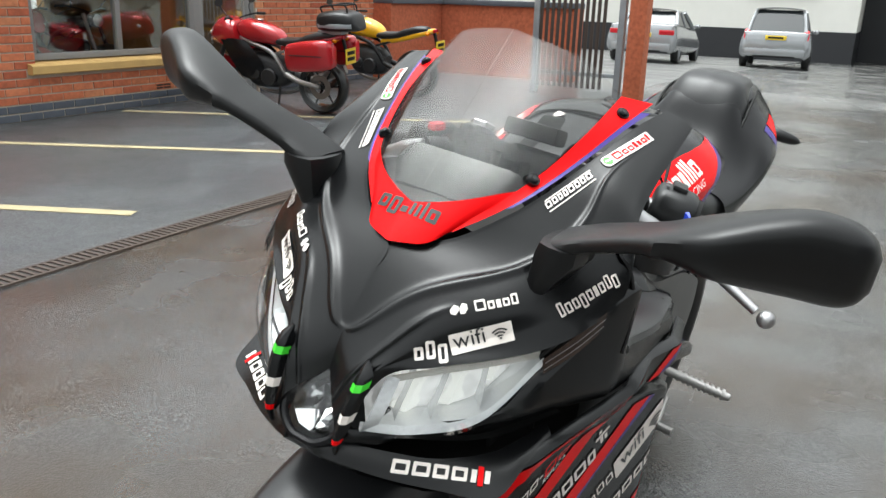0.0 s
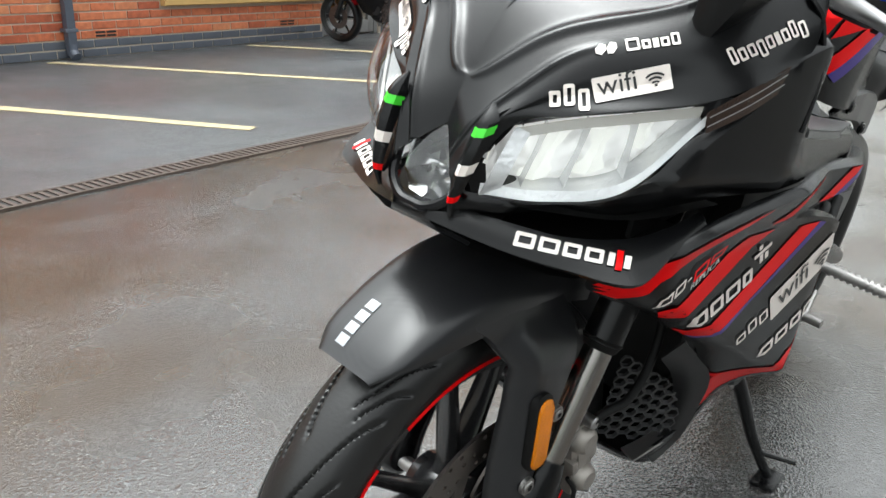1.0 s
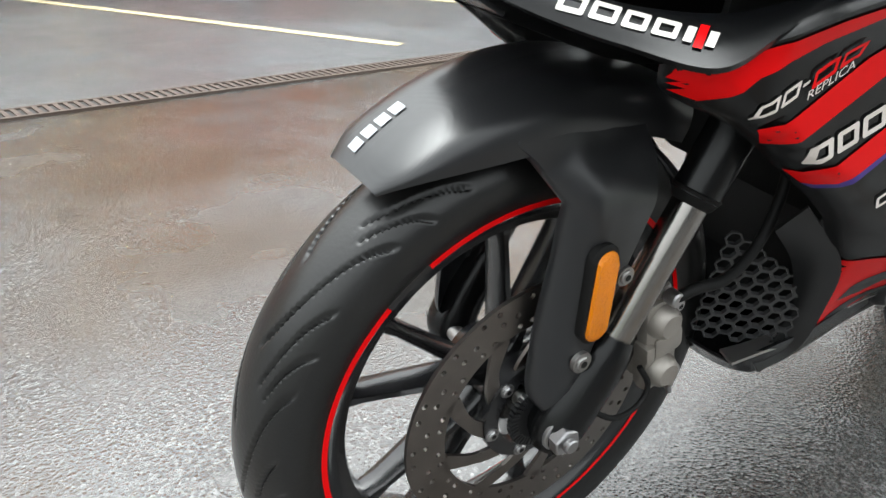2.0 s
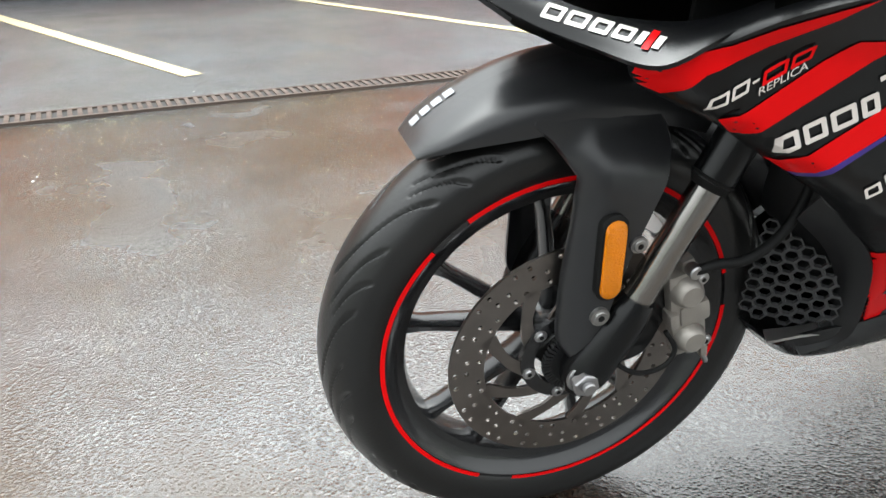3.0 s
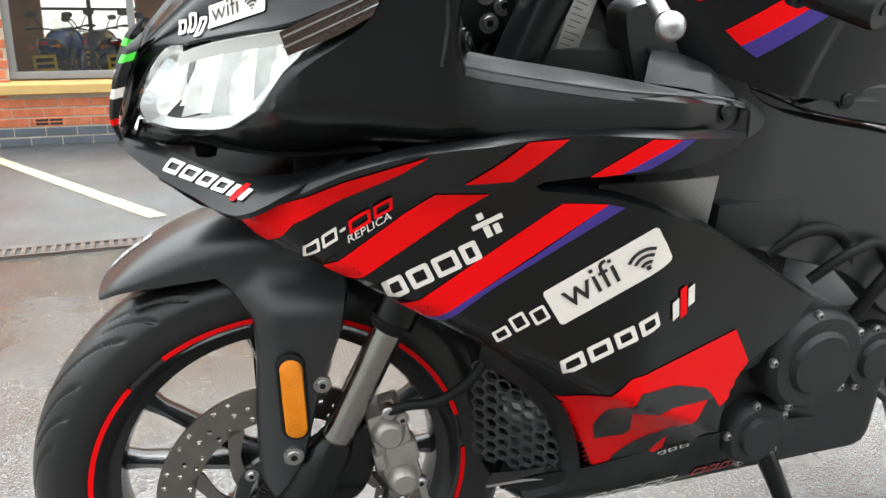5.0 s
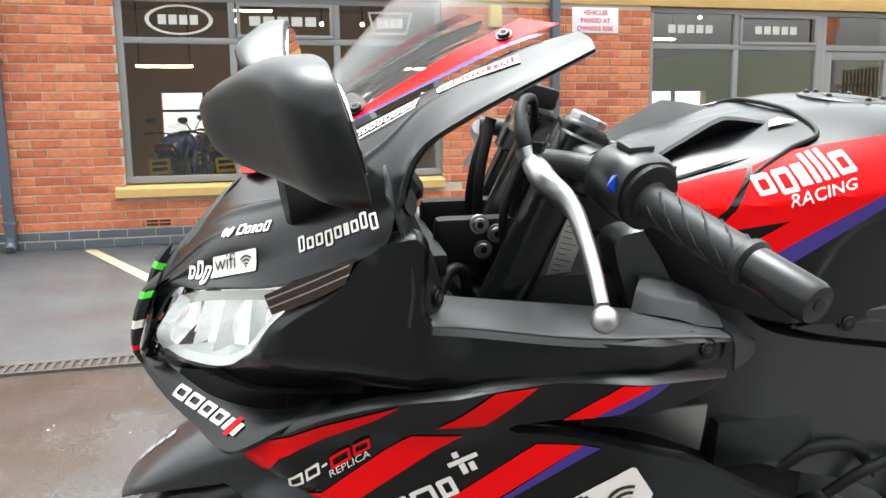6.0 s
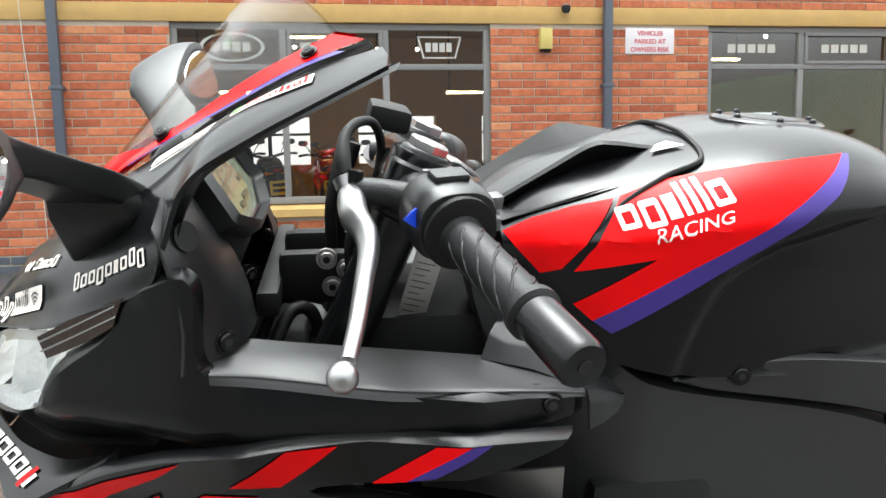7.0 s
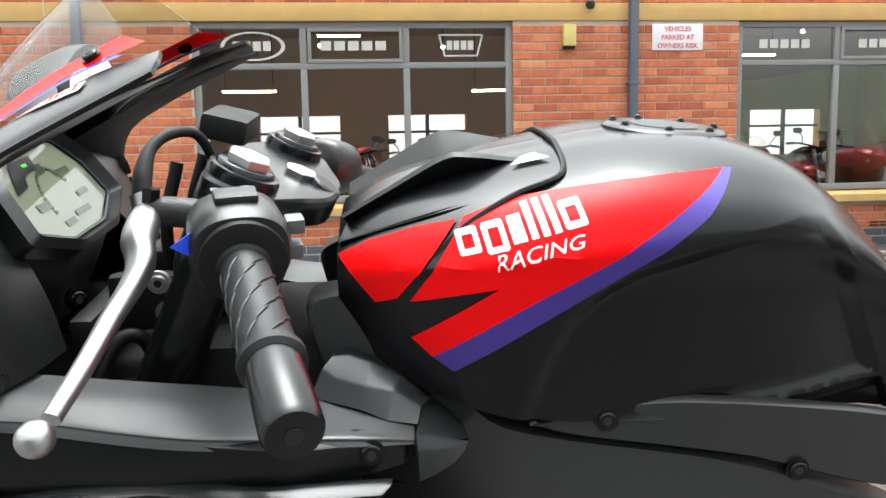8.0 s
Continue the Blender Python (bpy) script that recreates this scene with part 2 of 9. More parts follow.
M_RENDER = mat("white_render", (0.76, 0.75, 0.70), 0.85, 0, 0.05, 2, 0.2, 60)
M_TARBASE = mat("black_bitumen_paint", (0.018, 0.019, 0.022), 0.6, 0, 0.2, 3)
M_SIGN = mat("white_sign_board", (0.78, 0.74, 0.76), 0.4, 0, 0.04, 12)
M_SIGNT = mat("faded_red_lettering", (0.62, 0.10, 0.13), 0.5, 0, 0.1, 20)
M_YELLOWBOX = mat("yellow_alarm_box", (0.62, 0.50, 0.16), 0.5, 0, 0.08, 20)
M_PLATE = mat("yellow_number_plate", (0.78, 0.55, 0.03), 0.4, 0, 0.05, 20)
M_SILVERCAR = mat("silver_car_paint", (0.30, 0.31, 0.32), 0.25, 0.5, 0.05, 4, coat=0.6)
M_CARGLASS = mat("dark_car_glass", (0.02, 0.024, 0.026), 0.05)
M_TAIL = mat("red_tail_lens", (0.45, 0.012, 0.02), 0.15)
M_TOURRED = mat("metallic_red_paint", (0.40, 0.012, 0.018), 0.2, 0.2, 0.08, 10, coat=0.6)
M_YELLOW = mat("yellow_paint", (0.80, 0.42, 0.01), 0.22, 0, 0.06, 10, coat=0.5)
M_BIKEBLUE = mat("blue_paint", (0.02, 0.07, 0.35), 0.25, 0, 0.06, 10, coat=0.4)
M_INWALL = mat("brown_interior_wall", (0.46, 0.27, 0.105), 0.8, 0, 0.15, 2, 0.1, 30)
M_INFLOOR = mat("showroom_floor", (0.16, 0.13, 0.10), 0.3, 0, 0.15, 3)
M_LAMP = glow("warm_strip_lamp", (1.0, 0.72, 0.32), 45.0)
M_BULB = glow("spot_bulb", (1.0, 0.86, 0.62), 80.0)
M_GALV = mat("galvanised_steel", (0.34, 0.36, 0.38), 0.5, 0.7, 0.2, 10, 0.2, 200)
M_GHOST = mat("frosted_window_lettering", (0.60, 0.58, 0.52), 0.6, 0, 0.05, 30)
M_OPPOSITE = mat("grey_brick_row", (0.065, 0.068, 0.072), 0.9, 0, 0.3, 0.6, 0.3, 20)
M_HILL = mat("far_hillside", (0.07, 0.085, 0.06), 0.95, 0, 0.35, 0.03)

# ---- building tools ----
def part(name, bm, material, parent=None, label="", smooth=40):
    """Links a bmesh as one mesh object under a thing or a part."""
    me = bpy.data.meshes.new(name)
    bm.normal_update()
    bm.to_mesh(me)
    bm.free()
    if smooth:
        me.polygons.foreach_set("use_smooth", [True] * len(me.polygons))
        me.set_sharp_from_angle(angle=radians(smooth))
    me.materials.append(material)
    ob = new(name, me)
    if parent:
        ob.parent = parent
    if label:
        ob["label"] = label
    return ob


def thing(name, label, category, group="", m=None):
    ob = new(name)
    ob.empty_display_size = 0.1
    if m:
        ob.matrix_world = m
    return tagged(ob, label, category, group)


def box(bm, lo, hi, bevel=0.0, m=None):
    """Adds an axis-aligned block, with bevelled edges if wanted."""
    lo, hi = Vector(lo), Vector(hi)
    made = bmesh.ops.create_cube(bm, size=1.0)["verts"]
    c, s = (lo + hi) / 2, hi - lo
    for v in made:
        v.co = Vector((v.co.x * s.x, v.co.y * s.y, v.co.z * s.z)) + c
    if bevel:
        edges = list({e for v in made for e in v.link_edges})
        out = bmesh.ops.bevel(bm, geom=edges, offset=bevel, segments=2, profile=0.6, affect='EDGES')
        made = list({v for f in out["faces"] for v in f.verts} | {v for v in made if v.is_valid})
    if m:
        bmesh.ops.transform(bm, matrix=m, verts=made)
    return made


def boxed(name, lo, hi, material, parent=None, bevel=0.0, label=""):
    bm = bmesh.new()
    box(bm, lo, hi, bevel)
    return part(name, bm, material, parent, label, 35)


def spline(pts, n):
    """n points on a smooth curve through the given ones."""
    p = [Vector(q) for q in pts]
    if len(p) == 2:
        return [p[0].lerp(p[1], i / (n - 1)) for i in range(n)]
    out = []
    for i in range(n):
        u = i / (n - 1) * (len(p) - 1)
        k = min(int(u), len(p) - 2)
        t = u - k
        a, b, c, d = p[max(k - 1, 0)], p[k], p[k + 1], p[min(k + 2, len(p) - 1)]
        if k == 0:
            a = b * 2 - c
        if k + 2 > len(p) - 1:
            d = c * 2 - b
        out.append(0.5 * ((2 * b) + (c - a) * t + (2 * a - 5 * b + 4 * c - d) * t * t + (3 * b - a - 3 * c + d) * t ** 3))
    return out


def grid(bm, rows, close_u=False, close_v=False, flip=False):
    """Skins rows of points of equal count."""
    vs = [[bm.verts.new(p) for p in r] for r in rows]
    nu, nv = len(vs), len(vs[0])
    for i in range(nu if close_u else nu - 1):
        for j in range(nv if close_v else nv - 1):
            q = [vs[i][j], vs[(i + 1) % nu][j], vs[(i + 1) % nu][(j + 1) % nv], vs[i][(j + 1) % nv]]
            q = list(dict.fromkeys(q))
            if len(q) > 2:
                try:
                    bm.faces.new(q[::-1] if flip else q)
                except ValueError:
                    pass
    return vs


def skin(curves, nu=24, nv=14, bulge=None, flip=False, thick=0.0, mirror=False):
    """A smooth sheet over a net of curves (each with the same number of points)."""
    bm = bmesh.new()
    cols = [spline(c, nu) for c in curves]
    rows = [spline([c[i] for c in cols], nv) for i in range(nu)]
    if bulge:
        rows = [[bulge(p, i / (nu - 1), j / (nv - 1)) for j, p in enumerate(r)] for i, r in enumerate(rows)]
    grid(bm, rows, flip=flip)
    bmesh.ops.remove_doubles(bm, verts=bm.verts, dist=1e-5)
    bmesh.ops.triangulate(bm, faces=bm.faces[:])
    bmesh.ops.recalc_face_normals(bm, faces=bm.faces)
    if thick:
        shell(bm, thick)
    if mirror:
        mirrored(bm)
    return bm


def shell(bm, thick):
    """Gives a sheet thickness along its normals."""
    bm.normal_update()
    src = list(bm.faces)
    vn = {v: v.normal.copy() for v in bm.verts}
    inner = {v: bm.verts.new(v.co - vn[v] * thick) for v in list(bm.verts) if v in vn}
    rim = [e for e in bm.edges if len(e.link_faces) == 1]
    for f in src:
        bm.faces.new([inner[v] for v in reversed(f.verts)])
    for e in rim:
        a, b = e.verts
        f = e.link_faces[0]
        loop = [v for v in f.verts]
        i = loop.index(a)
        if loop[(i + 1) % len(loop)] is b:
            a, b = b, a
        bm.faces.new((a, b, inner[b], inner[a]))


def mirrored(bm):
    """Adds the other side, across the middle plane y = 0."""
    src = list(bm.faces)
    twin = {}
    for v in list(bm.verts):
        twin[v] = v if abs(v.co.y) < 1e-5 else bm.verts.new((v.co.x, -v.co.y, v.co.z))
    for f in src:
        q = [twin[v] for v in reversed(f.verts)]
        if set(q) != set(f.verts):
            try:
                bm.faces.new(q)
            except ValueError:
                pass


def turned(bm, profile, axis='Y', seg=32, angle=360, centre=(0, 0, 0)):
    """A body of revolution: profile of (radius, along) about an axis through centre."""
    rows = []
    full = abs(angle - 360) < 1e-6
    count = seg if full else seg + 1
    c = Vector(centre)
    for i in range(count):
        a = radians(angle) * i / seg
        row = []
        for r, h in profile:
            p = {'Y': Vector((r * math.cos(a), h, r * math.sin(a))), 'X': Vector((h, r * math.cos(a), r * math.sin(a))), 'Z': Vector((r * math.cos(a), r * math.sin(a), h))}[axis]
            row.append(c + p)
        rows.append(row)
    grid(bm, rows, close_u=full)
    bmesh.ops.remove_doubles(bm, verts=bm.verts, dist=1e-6)
    return bm


def tube(bm, pts, radius, seg=12, n=None, caps=True):
    """A round bar along points; radius a number or one for each point."""
    p = spline(pts, n) if n else [Vector(q) for q in pts]
    k = len(p)
    if isinstance(radius, (int, float)):
        rad = [radius] * k
    else:
        rad = [v.x for v in spline([(r, 0, 0) for r in radius], k)]
    rows, ref = [], None
    for i, q in enumerate(p):
        d = (p[min(i + 1, k - 1)] - p[max(i - 1, 0)]).normalized()
        if ref is None:
            ref = d.orthogonal().normalized()
        ref = (ref - d * ref.dot(d)).normalized()
        side = d.cross(ref)
        rows.append([q + (ref * math.cos(2 * math.pi * j / seg) + side * math.sin(2 * math.pi * j / seg)) * rad[i] for j in range(seg)])
    vs = grid(bm, rows, close_v=True)
    if caps:
        bm.faces.new(vs[0])
        bm.faces.new(vs[-1][::-1])
    bmesh.ops.recalc_face_normals(bm, faces=bm.faces)
    return bm


def rod(bm, a, b, r, seg=12, r2=None, bevel=0.0):
    """A straight cylinder from a to b, with softened ends."""
    a, b = Vector(a), Vector(b)
    r2 = r if r2 is None else r2
    d = (b - a).normalized()
    if bevel:
        pts, rad = [a, a + d * bevel, b - d * bevel, b], [r - bevel, r, r2, r2 - bevel]
    else:
        pts, rad = [a, b], [r, r2]
    ref = d.orthogonal().normalized()
    side = d.cross(ref)
    rows = [[q + (ref * math.cos(2 * math.pi * j / seg) + side * math.sin(2 * math.pi * j / seg)) * rr for j in range(seg)] for q, rr in zip(pts, rad)]
    vs = grid(bm, rows, close_v=True)
    bm.faces.new(vs[0])
    bm.faces.new(vs[-1][::-1])
    return bm


def area2(pts):
    return sum(a[0] * b[1] - b[0] * a[1] for a, b in zip(pts, pts[1:] + pts[:1]))


def flat(outline, step=0.015):
    """A polygon in the plane (x, z), cut into small cells."""
    bm = bmesh.new()
    pts = list(outline)
    if area2(pts) < 0:
        pts.reverse()
    bm.faces.new([bm.verts.new((x, 0, z)) for x, z in pts])
    xs, zs = [p[0] for p in pts], [p[1] for p in pts]
    for k in range(int(math.floor(min(xs) / step)) + 1, int(math.ceil(max(xs) / step))):
        bmesh.ops.bisect_plane(bm, geom=bm.verts[:] + bm.edges[:] + bm.faces[:], plane_co=(k * step, 0, 0), plane_no=(1, 0, 0))
    for k in range(int(math.floor(min(zs) / step)) + 1, int(math.ceil(max(zs) / step))):
        bmesh.ops.bisect_plane(bm, geom=bm.verts[:] + bm.edges[:] + bm.faces[:], plane_co=(0, 0, k * step), plane_no=(0, 0, 1))
    return bm


def edge_gap(p, outline):
    """Distance from a point to the outline, in the plane (x, z)."""
    best = 9.0
    q = Vector(p)
    for a, b in zip(outline, outline[1:] + outline[:1]):
        a, b = Vector(a), Vector(b)
        d = b - a
        t = max(0, min(1, (q - a).dot(d) / max(d.length_squared, 1e-12)))
        best = min(best, (a + d * t - q).length)
    return best


def smooth_outline(pts, n=6, corners=(), cut=0.35):
    """Rounds an outline except at the numbered corners."""
    k, out = len(pts), []
    for i in range(k):
        if i in corners:
            out.append(tuple(pts[i]))
            continue
        a, b, c = Vector(pts[i - 1]), Vector(pts[i]), Vector(pts[(i + 1) % k])
        p, q = b.lerp(a, cut), b.lerp(c, cut)
        for j in range(n):
            t = j / (n - 1)
            out.append(tuple(p * (1 - t) ** 2 + b * 2 * t * (1 - t) + q * t * t))
    return out


def panel(outline, depth, thick=0.004, step=0.015, roll=0.006, mirror=True, side=-1, rim=0.003):
    """A body panel: outline in (x, z), standing at y = -depth(x, z), with rolled edges."""
    bm = flat(outline, step)
    if roll:
        near = [v for v in bm.verts if not v.is_boundary and edge_gap((v.co.x, v.co.z), outline) < rim * 1.6]
        bmesh.ops.dissolve_verts(bm, verts=near)
        bmesh.ops.inset_region(bm, faces=bm.faces[:], thickness=rim, use_boundary=True)
    for v in bm.verts:
        x, z = v.co.x, v.co.z
        g = edge_gap((x, z), outline)
        dip = roll * max(0.0, 1.0 - g / rim) if roll else 0
        v.co.y = side * (depth(x, z) - dip)
    bmesh.ops.triangulate(bm, faces=bm.faces[:])
    ext = bmesh.ops.extrude_face_region(bm, geom=bm.faces[:])
    for v in ext["geom"]:
        if isinstance(v, bmesh.types.BMVert):
            v.co.y -= side * thick
    bmesh.ops.recalc_face_normals(bm, faces=bm.faces)
    if mirror:
        mirrored(bm)
    return bm


def tree_of(*obs):
    """A search tree over the faces of some objects, in the coordinates of their thing."""
    verts, polys = [], []
    for ob in obs:
        k = len(verts)
        verts += [v.co.copy() for v in ob.data.vertices]
        polys += [[i + k for i in p.vertices] for p in ob.data.polygons]
    return BVHTree.FromPolygons(verts, polys)


def decal(outlines, tree, lift=0.0012, step=0.012, both=True, way=(0, 1, 0), start=-0.6):
    """Film laid on a surface: outlines in (x, z) pressed against it from the side."""
    bm = bmesh.new()
    for o in outlines:
        f = flat(o, step)
        vmap = {}
        for v in f.verts:
            hit = tree.ray_cast(Vector((v.co.x, start, v.co.z)), Vector(way), 1.0)
            if hit[0] is not None:
                nrm = hit[1] if hit[1].y < 0 else -hit[1]
                vmap[v] = bm.verts.new(hit[0] + nrm * lift)
        for face in f.faces:
            if all(v in vmap for v in face.verts):
                q = [vmap[v] for v in face.verts]
                if max((a.co - b.co).length for a in q for b in q) < step * 6:
                    bm.faces.new(q)
        f.free()
    bmesh.ops.recalc_face_normals(bm, faces=bm.faces)
    for f in bm.faces:
        f.normal_update()
        if f.normal.y > 0:
            f.normal_flip()
    if both:
        mirrored(bm)
    return bm


def quad_at(o, u, v, a, b, c, d):
    """A rectangle from (a, b) to (c, d) in the frame o + u, v; for lettering blocks."""
    return [(o[0] + u[0] * s + v[0] * t, o[1] + u[1] * s + v[1] * t) for s, t in ((a, b), (c, b), (c, d), (a, d))]


# ---- the yard ----
bm = bmesh.new()
bmesh.ops.create_grid(bm, x_segments=24, y_segments=24, size=400)
for v in bm.verts:
    if v.co.x > 12:
        v.co.z = -0.9
for x in (12.5, 36.0):
    bmesh.ops.bisect_plane(bm, geom=bm.verts[:] + bm.edges[:] + bm.faces[:], plane_co=(x, 0, 0), plane_no=(1, 0, 0))
for v in bm.verts:
    v.co.z = -0.9 * max(0.0, min(1.0, (v.co.x - 12.5) / 23.5))
ground = tagged(part("ground", bm, M_GROUND, smooth=0), "rain-wet grey asphalt yard with a darker tarmac parking strip", "ground", kind="structure")

# painted bay lines, slanting from the drain to the wall
for ends in (((-0.29, 6.74), (0.87, 3.78)), ((1.64, 6.77), (3.05, 3.70)), ((3.55, 6.77), (5.15, 3.74)), ((5.62, 6.80), (7.25, 3.74)), ((-2.25, 6.72), (-1.2, 3.80))):
    a, b = Vector((*ends[0], 0)), Vector((*ends[1], 0))
    d = (b - a).normalized()
    s = Vector((-d.y, d.x, 0)) * 0.045
    bm = bmesh.new()
    rows = []
    for i in range(41):
        q = a.lerp(b, i / 40)
        w = s * (1 + 0.10 * noise.noise(q * 7))
        rows.append([q - w + Vector((0, 0, 0.001)), q - w + Vector((0, 0, 0.005)), q + w + Vector((0, 0, 0.005)), q + w + Vector((0, 0, 0.001))])
    grid(bm, rows)
    bmesh.ops.recalc_face_normals(bm, faces=bm.faces)
    tagged(part("bay_line", bm, M_LINE, smooth=0), "worn cream painted parking bay line on wet tarmac", "line marking", "parking bay lines", "structure")

# slotted drain channel along the joint of the two surfaces
drain = thing("drain_channel", "rusty slotted iron drain channel let into the wet asphalt", "drain")
# black slab at ground level, painted as the shade down in the channel
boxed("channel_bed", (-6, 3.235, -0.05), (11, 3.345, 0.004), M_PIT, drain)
for y0, y1 in ((3.222, 3.238), (3.342, 3.358)):
    boxed("edge_rail", (-6, y0, -0.05), (11, y1, 0.011), M_IRON, drain, 0.002)
bar = bmesh.new()
box(bar, (-0.009, 3.237, 0.0), (0.009, 3.343, 0.010), 0.0015)
bar_mesh = part("bar", bar, M_IRON, drain)
bar_mesh.location.x = -2.0
for k in range(1, 290):
    o = bar_mesh.copy()
    o.location.x = -2.0 + 0.036 * k
    scene.collection.objects.link(o)

# ---- the shop front ----
WALL_Y, TOP, BAND0, BAND1 = 6.90, 3.10, 2.06, 2.21
ROOM = 2.75
OPEN = [(0.0, 2.73, 0.52, 2.06), (4.80, 6.76, 0.52, 2.06), (6.76, 7.72, 0.02, 2.06)]   # two windows and a door
X0, X1 = -7.0, 10.2
shop = tagged(new("wall_north"), "orange-red brick shop wall with a blue-grey brick plinth", "wall", kind="structure")


def wall_box(x0, x1, z0, z1):
    boxed("wall_core", (x0, WALL_Y + 0.006, z0), (x1, WALL_Y + 0.30, z1), M_MORTAR, shop)


wall_box(X0, 0.0, 0, 2.06)
wall_box(2.73, 4.80, 0, 2.06)
wall_box(7.72, X1, 0, 2.06)
wall_box(0.0, 2.73, 0, 0.40)
wall_box(4.80, 6.76, 0, 0.40)
wall_box(X0, X1, BAND1, TOP)
boxed("lintel_band", (X0, WALL_Y - 0.012, BAND0), (X1, WALL_Y + 0.30, BAND1), M_OCHRE, shop, 0.004, "ochre stone lintel band")
boxed("coping", (X0 - 0.05, WALL_Y - 0.06, TOP), (X1 + 0.05, WALL_Y + 0.36, TOP + 0.09), M_OCHRE, shop, 0.01)


def blocked(x0, x1, z0, z1):
    return any(x1 > a + 0.01 and x0 < b - 0.01 and z1 > (c - 0.12 if c > 0.3 else c) + 0.005 and z0 < d - 0.005 for a, b, c, d in OPEN)


def brick_boxes():
    """Running bond: (x0, x1, z0, z1) of every brick face on the front."""
    out = []
    for row in range(0, 41):
        z0 = row * 0.075
        if BAND0 - 0.07 < z0 < BAND1 - 0.005:
            continue
        if z0 > BAND1 - 0.01:
            z0 = BAND1 + (row - math.ceil(BAND1 / 0.075)) * 0.075
        z1 = min(z0 + 0.066, BAND0 - 0.004) if z0 < BAND0 else z0 + 0.066
        x = -2.6 - (0.1125 if row % 2 else 0)
        while x < X1 - 0.05:
            a, b = x, x + 0.216
            x += 0.225
            for o in OPEN:
                if o[2] - 0.12 < z0 < o[3]:
                    if a < o[0] < b:
                        b = o[0]
                    if a < o[1] < b:
                        a = o[1]
            if b - a > 0.04 and not blocked(a, b, z0, z1):
                out.append((a, b, z0 + 0.004, z1, row))
    return out


ALL_BRICKS = brick_boxes()


# window, sill and frames
def window(name, x0, x1, mullions, light_rows, words):
    w = tagged(new(name), "grey aluminium shop window over an ochre stone sill", "window", kind="structure")
    y0, y1 = WALL_Y + 0.035, WALL_Y + 0.10
    sill = bmesh.new()
    rows = []
    for x in (x0 - 0.08, x1 + 0.0):
        rows.append([Vector((x, y, z)) for y, z in ((WALL_Y + 0.10, 0.40), (WALL_Y - 0.055, 0.40), (WALL_Y - 0.07, 0.41), (WALL_Y - 0.07, 0.475), (WALL_Y - 0.055, 0.488), (WALL_Y + 0.10, 0.515))])
    vs = grid(sill, rows)
    sill.faces.new(vs[0][::-1])
    sill.faces.new(vs[1])
    bmesh.ops.recalc_face_normals(sill, faces=sill.faces)
    part("window_sill", sill, M_OCHRE, w, "weathered ochre stone sill", 30)
    fr = bmesh.new()
    for a, b, c, d in ((x0, x1, 2.005, 2.055), (x0, x1, 0.517, 0.575), (x0, x0 + 0.055, 0.575, 2.005), (x1 - 0.055, x1, 0.575, 2.005), (x0 + 0.055, x1 - 0.055, 1.665, 1.715)):
        box(fr, (a, y0, c), (b, y1, d), 0.004)
    for mx in mullions:
        for c, d in ((0.575, 1.665), (1.715, 2.005)):
            box(fr, (mx - 0.028, y0, c), (mx + 0.028, y1, d), 0.004)
    part("window_frame", fr, M_ALUF, w)
    edges = [x0 + 0.055, *mullions, x1 - 0.055]
    for k, (a, b) in enumerate(zip(edges, edges[1:])):
        for c, d in ((0.575, 1.665), (1.715, 2.005)):
            bm = bmesh.new()
            lift = 0.028 if k else 0.0
            box(bm, (a + lift, y0 + 0.03, c), (b - (0.028 if k < len(edges) - 2 else 0), y0 + 0.034, d))
            p = part("pane", bm, M_PANE, w, smooth=0)
            p.visible_shadow = False
    if light_rows:
        for a, b in light_rows:
            fr = bmesh.new()
            for lo, hi in (((a, y0 - 0.012, 1.715), (b, y0, 1.745)), ((a, y0 - 0.012, 1.975), (b, y0, 2.005)), ((a, y0 - 0.012, 1.745), (a + 0.03, y0, 1.975)), ((b - 0.03, y0 - 0.012, 1.745), (b, y0, 1.975))):
                box(fr, lo, hi, 0.003)
            part("vent_frame", fr, M_ALUF, w)
    for cx, half, shape in words:
        bm = bmesh.new()
        yy = y0 + 0.026
        if shape == "ring":
            for k in range(40):
                a0, a1 = 2 * math.pi * k / 40, 2 * math.pi * (k + 1) / 40
                q = [bm.verts.new((cx + r * math.cos(a), yy, 1.86 + 0.45 * r * math.sin(a))) for a, r in ((a0, half), (a1, half), (a1, half * 0.88), (a0, half * 0.88))]
                bm.faces.new(q)
        elif shape == "badge":
            for z0, z1, k0, k1 in ((1.765, 1.778, 0.62, 0.66), (1.942, 1.955, 0.98, 1.0)):
                bm.faces.new([bm.verts.new((cx + s * half, yy, z)) for s, z in ((-k0, z0), (k0, z0), (k1, z1), (-k1, z1))])
            for s in (-1, 1):
                bm.faces.new([bm.verts.new((cx + s * q * half, yy, z)) for q, z in ((0.66, 1.765), (0.74, 1.765), (1.0, 1.955), (0.92, 1.955))])
        n_blocks = 4 if shape != "long" else 5
        span = half * (0.62 if shape in ("ring", "badge") else 0.98)
        for k in range(n_blocks):
            a = cx - span + 2 * span * k / n_blocks
            bw = 2 * span / n_blocks * 0.78
            bm.faces.new([bm.verts.new((x, yy, z)) for x, z in ((a, 1.822), (a + bw, 1.822), (a + bw, 1.900), (a, 1.900))])
        part("window_lettering", bm, M_GHOST, w, "frosted white maker's mark as plain shapes", smooth=0)
    return w


window("window_1", 0.0, 2.73, (0.92, 1.80), ((0.96, 1.77),), ((0.50, 0.27, "ring"), (1.36, 0.30, "long"), (2.28, 0.20, "badge")))
window("window_2", 4.80, 6.76, (5.77,), ((5.80, 6.70),), ((5.28, 0.26, "long"), (6.25, 0.26, "long")))

